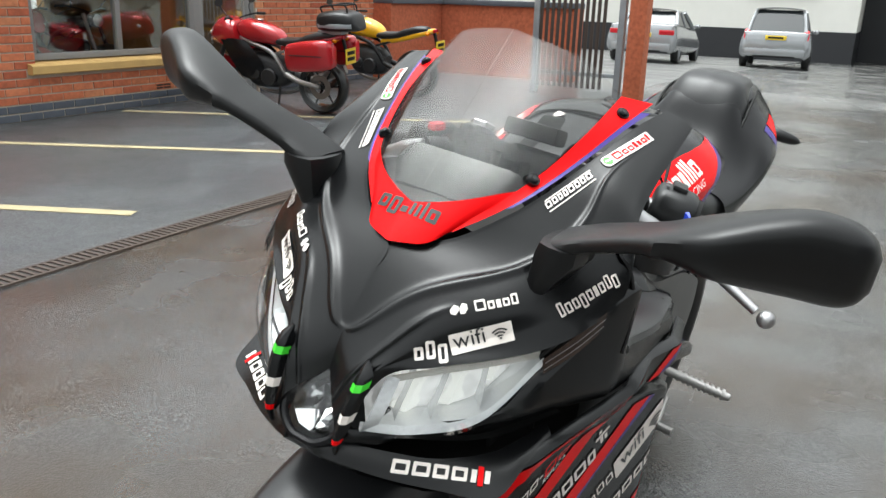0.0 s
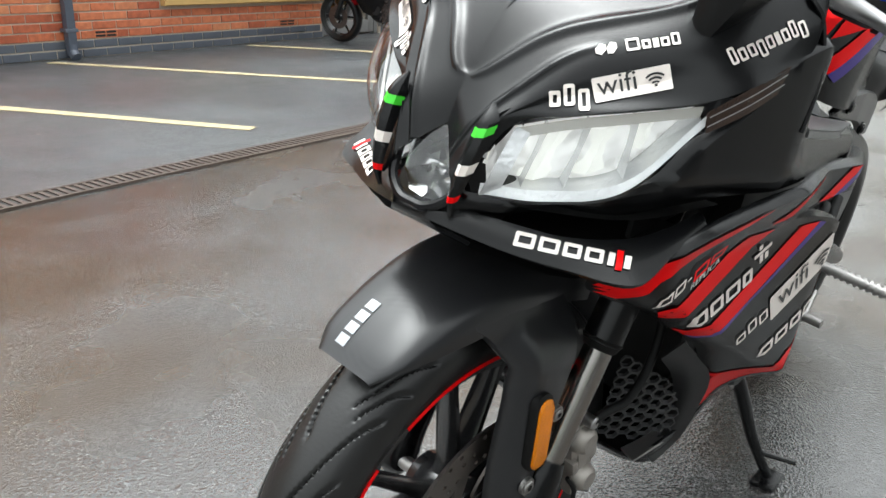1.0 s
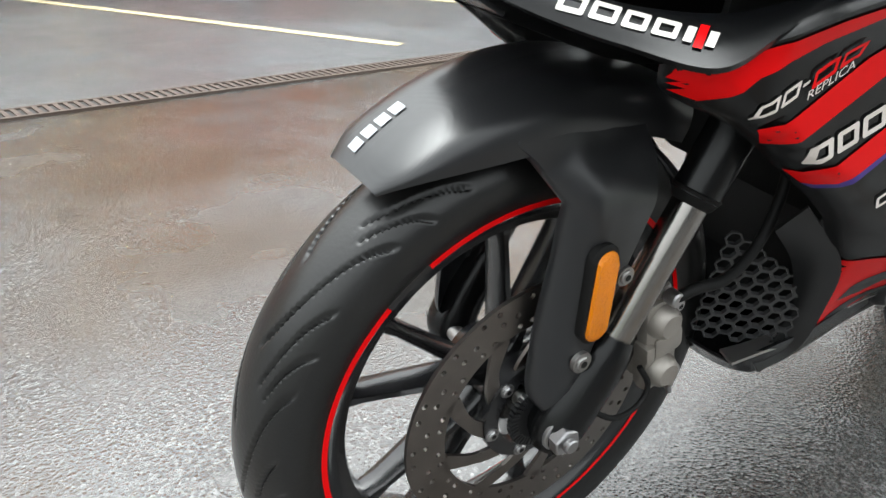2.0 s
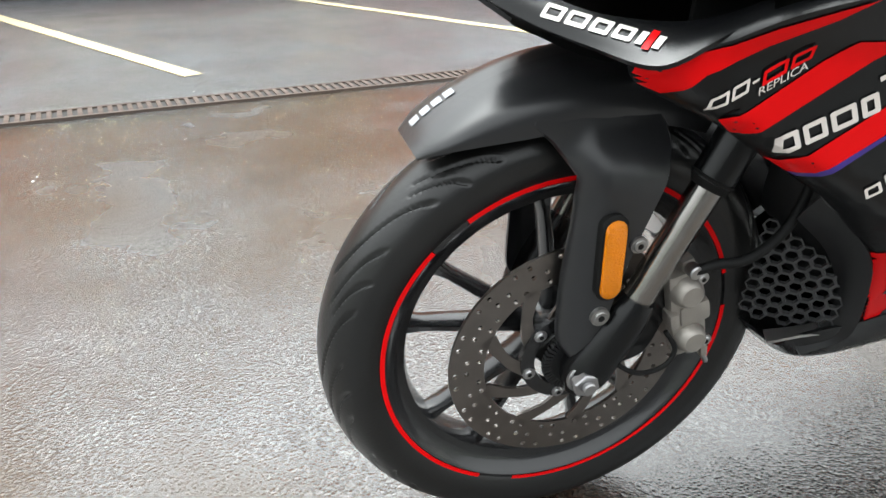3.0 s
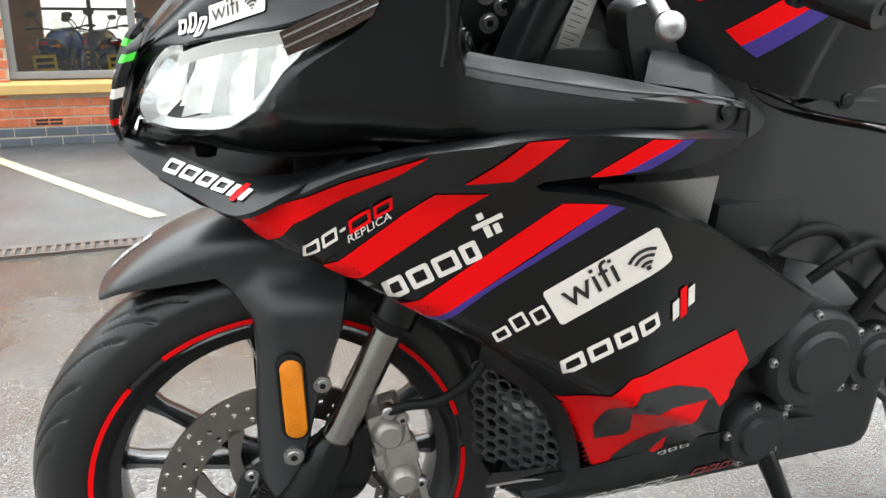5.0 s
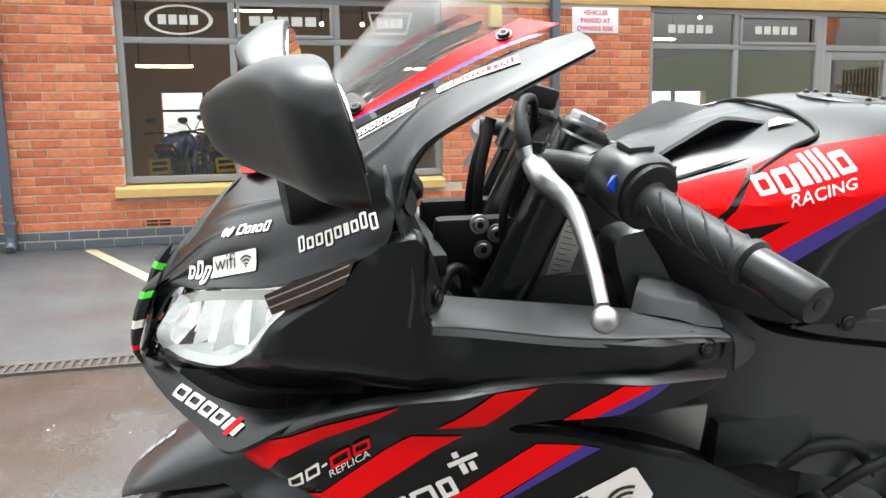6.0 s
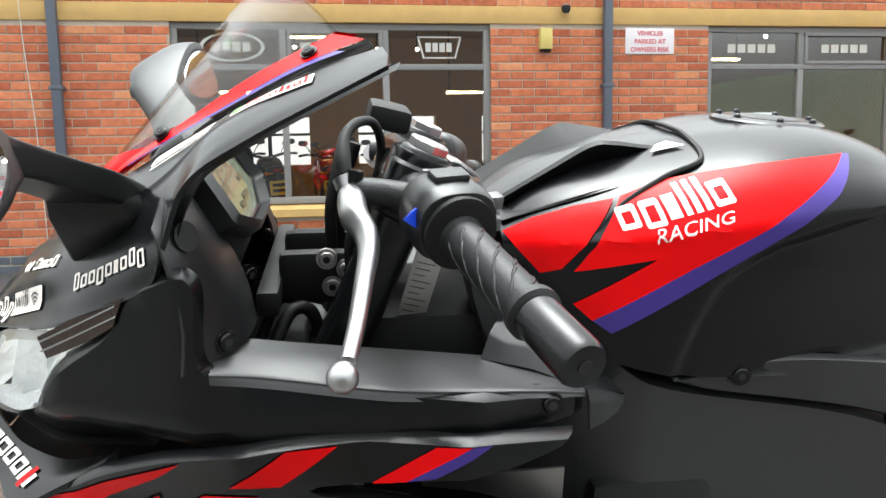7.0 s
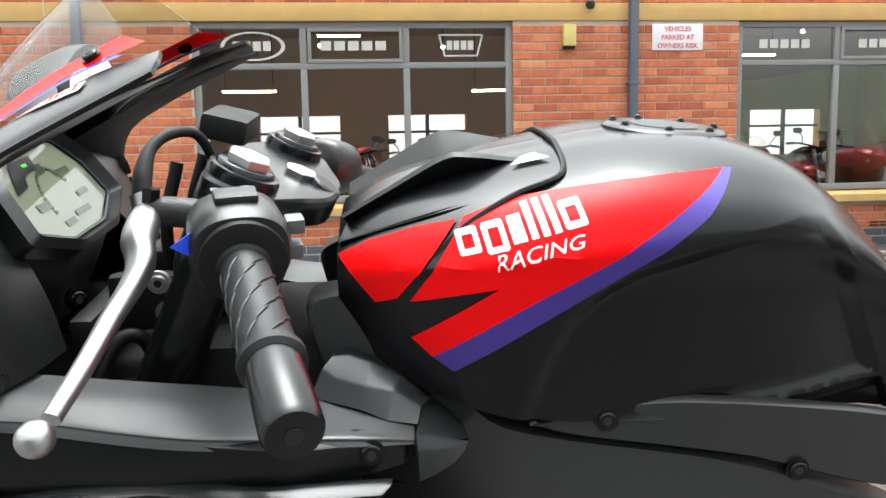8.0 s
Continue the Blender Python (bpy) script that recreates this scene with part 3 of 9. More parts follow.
door = tagged(new("door_1"), "grey aluminium framed glass shop door, closed", "door", kind="structure")
bm = bmesh.new()
for a, b, c, d in ((6.76, 7.72, 2.005, 2.055), (6.76, 6.82, 0.0, 2.005), (7.66, 7.72, 0.0, 2.005), (6.82, 7.66, 1.66, 1.72)):
    box(bm, (a, WALL_Y + 0.035, c), (b, WALL_Y + 0.10, d), 0.004)
part("door_frame", bm, M_ALUF, door)
bm = bmesh.new()
for a, b, c, d in ((6.825, 6.91, 0.02, 1.655), (7.57, 7.655, 0.02, 1.655), (6.91, 7.57, 0.02, 0.16), (6.91, 7.57, 1.57, 1.655)):
    box(bm, (a, WALL_Y + 0.045, c), (b, WALL_Y + 0.09, d), 0.004)
leaf = part("door_leaf", bm, M_ALUF, door)
bm = bmesh.new()
rod(bm, (7.50, WALL_Y + 0.0, 0.8), (7.50, WALL_Y + 0.0, 1.2), 0.014, bevel=0.003)
for z in (0.83, 1.17):
    rod(bm, (7.50, WALL_Y + 0.0, z), (7.58, WALL_Y + 0.05, z), 0.009)
part("door_handle", bm, M_ALU, leaf)
for lo, hi in (((6.91, WALL_Y + 0.065, 0.16), (7.57, WALL_Y + 0.069, 1.57)), ((6.82, WALL_Y + 0.065, 1.72), (7.66, WALL_Y + 0.069, 2.005))):
    p = boxed("pane", lo, hi, M_PANE, door)
    p.visible_shadow = False

# downpipes with brackets
for px in (-0.89, 3.80):
    pipe = thing("downpipe", "blue-grey painted square rainwater downpipe on the brick wall", "downpipe", "downpipes")
    boxed("pipe", (px - 0.038, WALL_Y - 0.085, 0.03), (px + 0.038, WALL_Y - 0.012, TOP - 0.1), M_PIPE, pipe, 0.008)
    for z in (0.22, 1.50, 2.75):
        boxed("bracket", (px - 0.055, WALL_Y - 0.090, z), (px + 0.055, WALL_Y + 0.004, z + 0.03), M_PIPE, pipe, 0.004)
    bm = bmesh.new()
    tube(bm, [(px, WALL_Y - 0.05, 0.12), (px, WALL_Y - 0.06, 0.06), (px, WALL_Y - 0.11, 0.02)], 0.042, 10, 8)
    part("shoe", bm, M_PIPE, pipe)
cable = thing("wall_cable", "thin pale cable clipped down the brick wall", "cable")
bm = bmesh.new()
tube(bm, [(-1.06, WALL_Y - 0.008, 0.0), (-1.08, WALL_Y - 0.008, 1.1), (-1.14, WALL_Y - 0.008, 2.05), (-1.14, WALL_Y - 0.02, 3.0)], 0.005, 6, 20)
part("cord", bm, M_GHOST, cable)

# air bricks, alarm box, notice, camera dome
for vx in (0.24, 2.55, 4.15, 6.24):
    v = thing("air_brick", "terracotta air brick with dark slots low in the wall", "air brick", "air bricks")
    boxed("face_plate", (vx - 0.108, WALL_Y - 0.004, 0.155), (vx + 0.108, WALL_Y + 0.02, 0.221), M_BRICK, v, 0.002)
    for s in range(2):
        for r in range(2):
            # black block on the face plate in place of a shaded opening
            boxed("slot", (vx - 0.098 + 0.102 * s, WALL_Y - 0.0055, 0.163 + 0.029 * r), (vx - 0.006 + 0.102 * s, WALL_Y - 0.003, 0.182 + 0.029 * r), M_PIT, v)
alarm = thing("alarm_box", "small yellow alarm box on the brick wall", "alarm box")
boxed("case", (3.165, WALL_Y - 0.075, 1.835), (3.28, WALL_Y + 0.002, 2.02), M_YELLOWBOX, alarm, 0.014)
boxed("base", (3.175, WALL_Y - 0.06, 1.815), (3.27, WALL_Y - 0.0, 1.835), M_DARK, alarm, 0.004)
dome = thing("camera_dome", "small dark security camera under the stone band", "security camera")
bm = bmesh.new()
turned(bm, [(0.0, -0.06), (0.025, -0.054), (0.04, -0.03), (0.042, 0.0), (0.03, 0.012), (0.0, 0.014)], 'Z', 20, centre=(3.40, WALL_Y - 0.075, 2.20))
bmesh.ops.recalc_face_normals(bm, faces=bm.faces)
part("dome", bm, M_CARGLASS, dome)
boxed("arm", (3.385, WALL_Y - 0.09, 2.205), (3.415, WALL_Y + 0.0, 2.225), M_GALV, dome, 0.004)

notice = thing("parking_notice", "white notice with faded red capitals on the brick wall", "sign")
boxed("board", (3.985, WALL_Y - 0.012, 1.80), (4.455, WALL_Y + 0.0, 2.03), M_SIGN, notice, 0.003)
for text, z in (("VEHICLES", 1.965), ("PARKED AT", 1.893), ("OWNERS RISK", 1.82)):
    cu = bpy.data.curves.new("lettering", 'FONT')
    cu.body, cu.size, cu.align_x, cu.extrude = text, 0.058, 'CENTER', 0.0006
    cu.offset = 0.0015
    ob = new("lettering", cu)
    ob.data.materials.append(M_SIGNT)
    ob.matrix_world = pose(4.22, WALL_Y - 0.0135, z, 90, 0, 0)
    ob.parent = notice

# ---- inside the showroom ----
room = tagged(new("wall_showroom"), "brown painted showroom walls with bright rear windows", "wall", kind="structure")
BACK = 13.0
REAR = [(-0.12 + 2.05 * k, 1.15 + 2.05 * k) for k in range(-1, 5)]
xs = [X0] + [v for r in REAR for v in r] + [X1]
for a, b in zip(xs[::2], xs[1::2]):
    boxed("back_wall", (a, BACK, 0), (b, BACK + 0.2, ROOM), M_INWALL, room)
for a, b in REAR:
    boxed("under_wall", (a, BACK, 0), (b, BACK + 0.2, 0.75), M_INWALL, room)
    boxed("over_wall", (a, BACK, 1.51), (b, BACK + 0.2, ROOM), M_INWALL, room)
    bm = bmesh.new()
    mid = (a + b) / 2
    for lo, hi in (((mid - 0.03, BACK + 0.05, 0.75), (mid + 0.03, BACK + 0.1, 1.51)), ((a, BACK + 0.05, 1.215), (mid - 0.03, BACK + 0.1, 1.255)), ((mid + 0.03, BACK + 0.05, 1.215), (b, BACK + 0.1, 1.255))):
        box(bm, lo, hi)
    part("glazing_bar", bm, M_DARK, room, smooth=0)
for x in (X0, X1 - 0.2):
    boxed("end_wall", (x, WALL_Y + 0.30, 0), (x + 0.2, BACK, ROOM), M_INWALL, room)
tagged(boxed("ceiling", (X0, WALL_Y + 0.30, ROOM), (X1, BACK + 0.2, ROOM + 0.12), M_INWALL), "dark brown showroom ceiling", "ceiling", kind="structure")
tagged(boxed("floor", (X0, WALL_Y + 0.10, -0.02), (X1, BACK, 0.03), M_INFLOOR), "brown showroom floor", "floor", kind="structure")
tagged(boxed("roof", (X0, WALL_Y + 0.30, TOP - 0.2), (X1, BACK + 0.2, TOP - 0.08), M_TARBASE), "flat dark roof behind the parapet", "roof", kind="structure")
bm = bmesh.new()
bm.faces.new([bm.verts.new(p) for p in ((X0 - 2, BACK + 2.2, 0.2), (X1 + 2, BACK + 2.2, 0.2), (X1 + 2, BACK + 2.2, 3.4), (X0 - 2, BACK + 2.2, 3.4))])
tagged(part("backdrop_rear", bm, glow("overcast_distance", (0.93, 0.96, 0.98), 0.75), smooth=0), "plain bright overcast distance behind the showroom", "backdrop", kind="structure")
for lx, ly, lz in ((0.24, 8.8, 1.60), (2.94, 8.8, 1.585), (5.9, 8.8, 1.95), (1.2, 10.8, 2.45), (3.9, 9.6, 2.5)):
    lamp = thing("strip_lamp", "warm white strip lamp hanging in the showroom", "lamp", "showroom strip lamps")
    boxed("tube_cover", (lx - 0.28, ly - 0.03, lz), (lx + 0.28, ly + 0.03, lz + 0.020), M_LAMP, lamp, 0.006)
    bm = bmesh.new()
    for s in (-0.25, 0.25):
        rod(bm, (lx + s, ly, lz + 0.03), (lx + s, ly, ROOM), 0.006, 6)
    part("hanger", bm, M_DARK, lamp)
for lx, ly, lz in ((0.75, 8.2, 2.33), (1.0, 8.9, 2.10), (1.55, 8.3, 2.30), (1.9, 8.9, 2.08), (2.35, 8.9, 2.08), (0.35, 9.2, 2.42), (5.1, 8.2, 2.2), (5.6, 8.4, 2.25), (6.4, 8.6, 2.2)):
    lamp = thing("spot_lamp", "small round warm ceiling spot in the showroom", "lamp", "showroom spot lamps")
    bm = bmesh.new()
    bmesh.ops.create_uvsphere(bm, u_segments=12, v_segments=8, radius=0.020)
    bmesh.ops.translate(bm, verts=bm.verts, vec=(lx, ly, lz))
    part("bulb", bm, M_BULB, lamp)
    bm = bmesh.new()
    rod(bm, (lx, ly, lz + 0.02), (lx, ly, ROOM), 0.008, 6)
    part("stem", bm, M_DARK, lamp)

# ---- the far side of the yard ----
low = tagged(new("wall_yard"), "low brick yard wall with white railings", "wall", kind="structure")
boxed("wall_core", (X1 + 0.006, 6.6, 0), (11.994, 6.9, 1.05), M_BRICKJ, low)
boxed("coping", (X1, 6.56, 1.05), (12.0, 6.94, 1.13), M_PLINTH, low, 0.01)
boxed("wall_core", (11.7, 4.36, 0), (12.0, 6.594, 1.05), M_BRICKJ, low)
boxed("coping", (11.66, 4.36, 1.05), (12.04, 6.556, 1.13), M_PLINTH, low, 0.01)
pier = thing("gate_pier", "tall red brick gate pier", "gate pier")
boxed("shaft", (10.06, 2.90, 0), (10.30, 3.11, 2.6), M_BRICKJ, pier, 0.006)
boxed("cap", (10.02, 2.86, 2.6), (10.34, 3.15, 2.70), M_OCHRE, pier, 0.012)
fence = thing("palisade_gate", "tall grey steel palisade gate standing shut", "gate")
for y in (3.22, 4.34):
    boxed("gate_post", (10.13, y - 0.04, 0), (10.23, y + 0.04, 2.35), M_GALV, fence, 0.006)
for z in (0.25, 1.45):
    boxed("gate_rail", (10.16, 3.26, z), (10.20, 4.30, z + 0.05), M_GALV, fence, 0.004)
bm = bmesh.new()
for lo, hi in (((-0.006, -0.022, 0.1), (0.006, 0.022, 1.72)),):
    box(bm, lo, hi, 0.002)
pal = part("pale", bm, M_IRON, fence)
pal.location = (10.15, 3.44, 0)
for k in range(1, 12):
    o = pal.copy()
    o.location = (10.15, 3.44 + 0.076 * k, 0)
    scene.collection.objects.link(o)
rail = thing("white_railing", "white metal railing on top of the yard wall", "railing")
for z in (1.25, 1.95):
    boxed("rail_bar", (11.84, 4.4, z), (11.87, 6.7, z + 0.035), M_RENDER, rail, 0.004)
bm = bmesh.new()
box(bm, (-0.008, -0.008, 1.12), (0.008, 0.008, 2.0), 0.002)
up = part("upright", bm, M_RENDER, rail)
up.location = (11.855, 4.45, 0)
for k in range(1, 19):
    o = up.copy()
    o.location = (11.855, 4.45 + 0.12 * k, 0)
    scene.collection.objects.link(o)

white = thing("white_building", "white rendered building with a black painted base and dark doorway", "building")
boxed("wall", (34.0, 1.60, 0.31), (42.0, 24.0, 10.2), M_RENDER, white)
boxed("base", (33.96, 1.60, -0.92), (42.0, 24.0, 0.306), M_TARBASE, white)
boxed("wall", (34.0, -20.0, 4.15), (42.0, 1.596, 10.2), M_RENDER, white)
boxed("wall", (34.0, -20.0, -0.92), (42.0, -6.0, 4.146), M_RENDER, white)
boxed("doorway", (37.4, -5.996, -0.92), (42.0, 1.59, 4.14), M_TARBASE, white)
boxed("roof", (33.7, -20.2, 10.2), (42.3, 24.3, 10.5), M_TARBASE, white)
boxed("panel_board", (33.93, 3.0, 1.5), (33.998, 5.6, 3.4), M_RENDER, white, 0.012)

# hills and roofs behind the camera, met only in reflections
hill = bmesh.new()
rows = []
for i in range(61):
    a = radians(170 + 200 * i / 60)
    d = 150
    h = 16 + 10 * noise.noise(Vector((i * 0.13, 0, 0))) + 4 * noise.noise(Vector((i * 0.6, 3, 0)))
    rows.append([Vector((d * math.cos(a), d * math.sin(a), 0)), Vector(((d + 20) * math.cos(a), (d + 20) * math.sin(a), h * 0.7)), Vector(((d + 60) * math.cos(a), (d + 60) * math.sin(a), h))])
grid(hill, rows)
tagged(part("backdrop", hill, M_HILL), "distant grey-green wooded hillside", "hillside", kind="structure")

# brick row across the street, behind the camera
row_house = thing("street_building", "grey building across the street", "building")
boxed("wall", (-24, -34, 0), (11, -26, 7.6), M_OPPOSITE, row_house)
bm = bmesh.new()
vs = [bm.verts.new(p) for p in ((-24.4, -25.6, 7.6), (11.4, -25.6, 7.6), (11.4, -34.4, 7.6), (-24.4, -34.4, 7.6), (-24.4, -30, 10.6), (11.4, -30, 10.6))]
for q in ((0, 1, 5, 4), (2, 3, 4, 5), (0, 4, 3), (1, 2, 5), (3, 2, 1, 0)):
    bm.faces.new([vs[i] for i in q])
part("roof", bm, M_TARBASE, row_house)

# pale flecks of grit and leaf trodden into the wet surface
bm = bmesh.new()
dice = random.Random(11)
for _ in range(46):
    cx, cy = dice.uniform(-2.2, 7.5), dice.uniform(1.6, 6.5)
    r = dice.uniform(0.0025, 0.007)
    ring = []
    for k in range(7):
        a = 2 * math.pi * k / 7
        q = r * dice.uniform(0.55, 1.1)
        ring.append(bm.verts.new((cx + q * math.cos(a), cy + 0.7 * q * math.sin(a), 0.003)))
    tip_ = bm.verts.new((cx, cy, 0.003 + r * 0.35))
    for k in range(7):
        bm.faces.new((ring[k], ring[(k + 1) % 7], tip_))
tagged(part("grit_flecks", bm, M_GHOST), "pale flecks of grit and leaf lying on wet tarmac", "litter", kind="stuff")

# ---- the motorcycle on its side stand ----
# bike frame: x to the rear, y to its right, z up; the front tyre touches the ground below x = 0
bike = thing("sports_motorcycle", "black and red sports motorcycle leaning on its side stand, headlights lit", "motorcycle", m=pose(0.897, 0.807, 0.0, 8.5, 0, -3.0))
RAKE = radians(24)
AXIS = Vector((math.sin(RAKE), 0, math.cos(RAKE)))
HEAD = Vector((0.30, 0, 0.95))
STEER = Matrix.Translation(HEAD) @ Matrix.Rotation(radians(-5.5), 4, AXIS) @ Matrix.Translation(-HEAD)
AXLE = Vector((0.0, 0, 0.296))


def bpart(name, bm, material, parent=None, label="", smooth=40):
    return part(name, bm, material, parent or bike, label, smooth)


def fpart(name, bm, material, parent=None, label="", smooth=40):
    """A part that turns with the handlebar."""
    bmesh.ops.transform(bm, matrix=STEER, verts=bm.verts)
    return part(name, bm, material, parent or bike, label, smooth)


def bpair(name, bm, material, parent=None, label="", smooth=40, others=None):
    """A part of the left side and its twin on the right."""
    twin = bm.copy()
    for v in twin.verts:
        v.co.y = -v.co.y
    bmesh.ops.reverse_faces(twin, faces=twin.faces)
    a = bpart(name, bm, material, parent, label, smooth)
    b = bpart(name, twin, material, others or parent, label, smooth)
    return a, b


def at(tab, x):
    return float(np.interp(x, [p[0] for p in tab], [p[1] for p in tab]))


WIDE = [(-0.16, 0.02), (-0.126, 0.055), (-0.105, 0.09), (-0.047, 0.168), (-0.02, 0.19), (0.057, 0.222), (0.11, 0.242), (0.35, 0.24), (0.41, 0.218), (0.49, 0.187), (0.6, 0.17)]


def w_mid(x, z):
    return at(WIDE, x)


def w_low(x, z):
    b = 0.2 + 0.55 * x if x < 0 else (0.2 + 0.19 * x if x < 0.33 else 0.263 - 0.2 * min(x - 0.33, 0.4))
    q = max(0, min(0.4, 0.62 - z - 0.55 * (x - 0.1)))
    return b - 0.11 * (1 - math.exp(-q / 0.07)) + (0.5 * max(0, min(0.1, z - 0.72)) * max(0, min(1, (0.25 - x) / 0.1)))


def bolt(name, p, way, r=0.0075, parent=None, material=None, steer=False, socket=True):
    """A socket-head screw with its washer."""
    p, d = Vector(p), Vector(way).normalized()
    bm = bmesh.new()
    rod(bm, p - d * 0.004, p + d * 0.0012, r * 1.35, 14)
    rod(bm, p, p + d * 0.004, r, 14, bevel=0.0012)
    ob = (fpart if steer else bpart)(name, bm, material or M_GLOSSB, parent)
    if socket:
        bm = bmesh.new()
        # dark hexagon on the head, for the shade in the socket
        rod(bm, p + d * 0.0035, p + d * 0.0043, r * 0.5, 6)
        (fpart if steer else bpart)("socket", bm, M_PIT if material is None else M_DARK, ob)
    return ob


# -- front wheel --
def tyre_mesh(radius, width, seg=1500, cross=112, groove=True):
    half = width / 2
    crown = radius
    bead = 0.222
    prof = spline([(bead, -half * 0.74, 0), (bead + 0.012, -half * 0.9, 0), (bead + 0.028, -half, 0), (crown - 0.028, -half * 0.95, 0), (crown - 0.012, -half * 0.72, 0), (crown - 0.003, -half * 0.38, 0), (crown, 0, 0),
                   (crown - 0.003, half * 0.38, 0), (crown - 0.012, half * 0.72, 0), (crown - 0.028, half * 0.95, 0), (bead + 0.028, half, 0), (bead + 0.012, half * 0.9, 0), (bead, half * 0.74, 0)], cross)
    period = 2 * math.pi / 11
    verts, faces = [], []
    for i in range(seg):
        a = 2 * math.pi * i / seg
        for p in prof:
            r, y = p.x, p.y
            if groove and r > crown - 0.034:
                s = abs(y) / half
                side = 0.0 if y < 0 else 0.5
                cut = 0.0
                for lead, lo, hi, wid, bend in ((0.0, 0.05, 0.93, 0.0078, 0.42), (0.46, 0.34, 0.90, 0.0070, 0.40), (0.76, 0.50, 0.97, 0.0060, 0.34)):
                    if lo < s < hi:
                        mid = lead + side + bend * (1 - s) ** 1.4 * 2.0 + 0.10 * math.sin(s * 5)
                        d = ((a / period - mid + 0.5) % 1.0 - 0.5) * period * radius
                        taper = min(1, (s - lo) / 0.08, (hi - s) / 0.08)
                        cut = max(cut, taper * max(0, 1 - (d / wid) ** 2) ** 1.5)
                r -= 0.0046 * cut
            verts.append((r * math.cos(a), y, r * math.sin(a)))
    k = len(prof)
    for i in range(seg):
        for j in range(k - 1):
            n2 = (i + 1) % seg
            faces.append((i * k + j, i * k + j + 1, n2 * k + j + 1, n2 * k + j))
    me = bpy.data.meshes.new("tyre")
    me.from_pydata(verts, [], faces)
    return me


def rim_profile():
    return [(0.2315, -0.0395), (0.2305, -0.0425), (0.2235, -0.0435), (0.219, -0.040), (0.213, -0.031), (0.204, -0.027), (0.196, -0.024), (0.192, -0.014), (0.191, 0), (0.192, 0.014), (0.196, 0.024), (0.204, 0.027), (0.213, 0.031), (0.219, 0.040), (0.2235, 0.0435), (0.2305, 0.0425), (0.2315, 0.0395), (0.222, 0.030), (0.222, -0.030), (0.2315, -0.0395)]


def beam(bm, a, b, w0, w1, d0, d1, y0=0.0):
    """A cast spoke: a tapering bar in the wheel plane from a to b (x, z), rounded."""
    a, b = Vector((a[0], 0, a[1])), Vector((b[0], 0, b[1]))
    d = (b - a).normalized()
    s = Vector((-d.z, 0, d.x))
    rows = []
    for t in (0, 0.15, 0.5, 0.85, 1):
        c = a.lerp(b, t)
        w = w0 + (w1 - w0) * t + 0.006 * max(0, abs(t - 0.5) - 0.35) / 0.15
        h = d0 + (d1 - d0) * t
        rows.append([c + s * (w * u) + Vector((0, y0 + h * v, 0)) for u, v in ((-1, -0.55), (-0.55, -1), (0, -0.82), (0.55, -1), (1, -0.55), (1, 0.55), (0.55, 1), (-0.55, 1), (-1, 0.55))])
    grid(bm, rows, close_v=True)
    bmesh.ops.recalc_face_normals(bm, faces=bm.faces)


def wheel(name, place, tyre_r, tyre_w, move, start=158, stripes=True):
    hub = bmesh.new()
    turned(hub, [(0.0, -0.050), (0.020, -0.050), (0.024, -0.046), (0.036, -0.044), (0.040, -0.030), (0.034, -0.018), (0.034, 0.018), (0.040, 0.030), (0.036, 0.044), (0.024, 0.046), (0.020, 0.050), (0.0, 0.050)], 'Y', 40)
    bmesh.ops.recalc_face_normals(hub, faces=hub.faces)
    bmesh.ops.transform(hub, matrix=Matrix.Translation(place), verts=hub.verts)
    w = move(name, hub, M_RIM, None, "black cast alloy wheel with red rim stripes")
    me = tyre_mesh(tyre_r, tyre_w)
    bm = bmesh.new()
    bm.from_mesh(me)
    bmesh.ops.recalc_face_normals(bm, faces=bm.faces)
    bmesh.ops.transform(bm, matrix=Matrix.Translation(place), verts=bm.verts)
    move("tyre", bm, M_RUBBER, w, "wet black tyre with sweeping tread grooves", 50)
    bm = bmesh.new()
    turned(bm, rim_profile(), 'Y', 96)
    bmesh.ops.recalc_face_normals(bm, faces=bm.faces)
    bmesh.ops.transform(bm, matrix=Matrix.Translation(place), verts=bm.verts)
    move("rim", bm, M_RIM, w)
    for k in range(5):
        for s in (-1, 1):
            bm = bmesh.new()
            a0, a1 = radians(start + 72 * k + 5 * s), radians(start + 72 * k + 13 * s)
            beam(bm, (0.034 * math.cos(a0), 0.034 * math.sin(a0)), (0.196 * math.cos(a1), 0.196 * math.sin(a1)), 0.0085, 0.0065, 0.020, 0.014)
            bmesh.ops.transform(bm, matrix=Matrix.Translation(place), verts=bm.verts)
            move("spoke", bm, M_RIM, w)
    if stripes:
        for c in (72, 192, 312):
            for y in (-0.0446, 0.0446):
                bm = bmesh.new()
                rows = []
                for i in range(37):
                    a = radians(c - 53.5 + 107 * i / 36)
                    rows.append([Vector((r * math.cos(a), y, r * math.sin(a))) for r in (0.2242, 0.2302)])
                grid(bm, rows, flip=y > 0)
                bmesh.ops.transform(bm, matrix=Matrix.Translation(place), verts=bm.verts)
                move("rim_stripe", bm, M_RED, w, smooth=0)
    return w


front_wheel = wheel("front_wheel", AXLE, 0.296, 0.102, fpart)


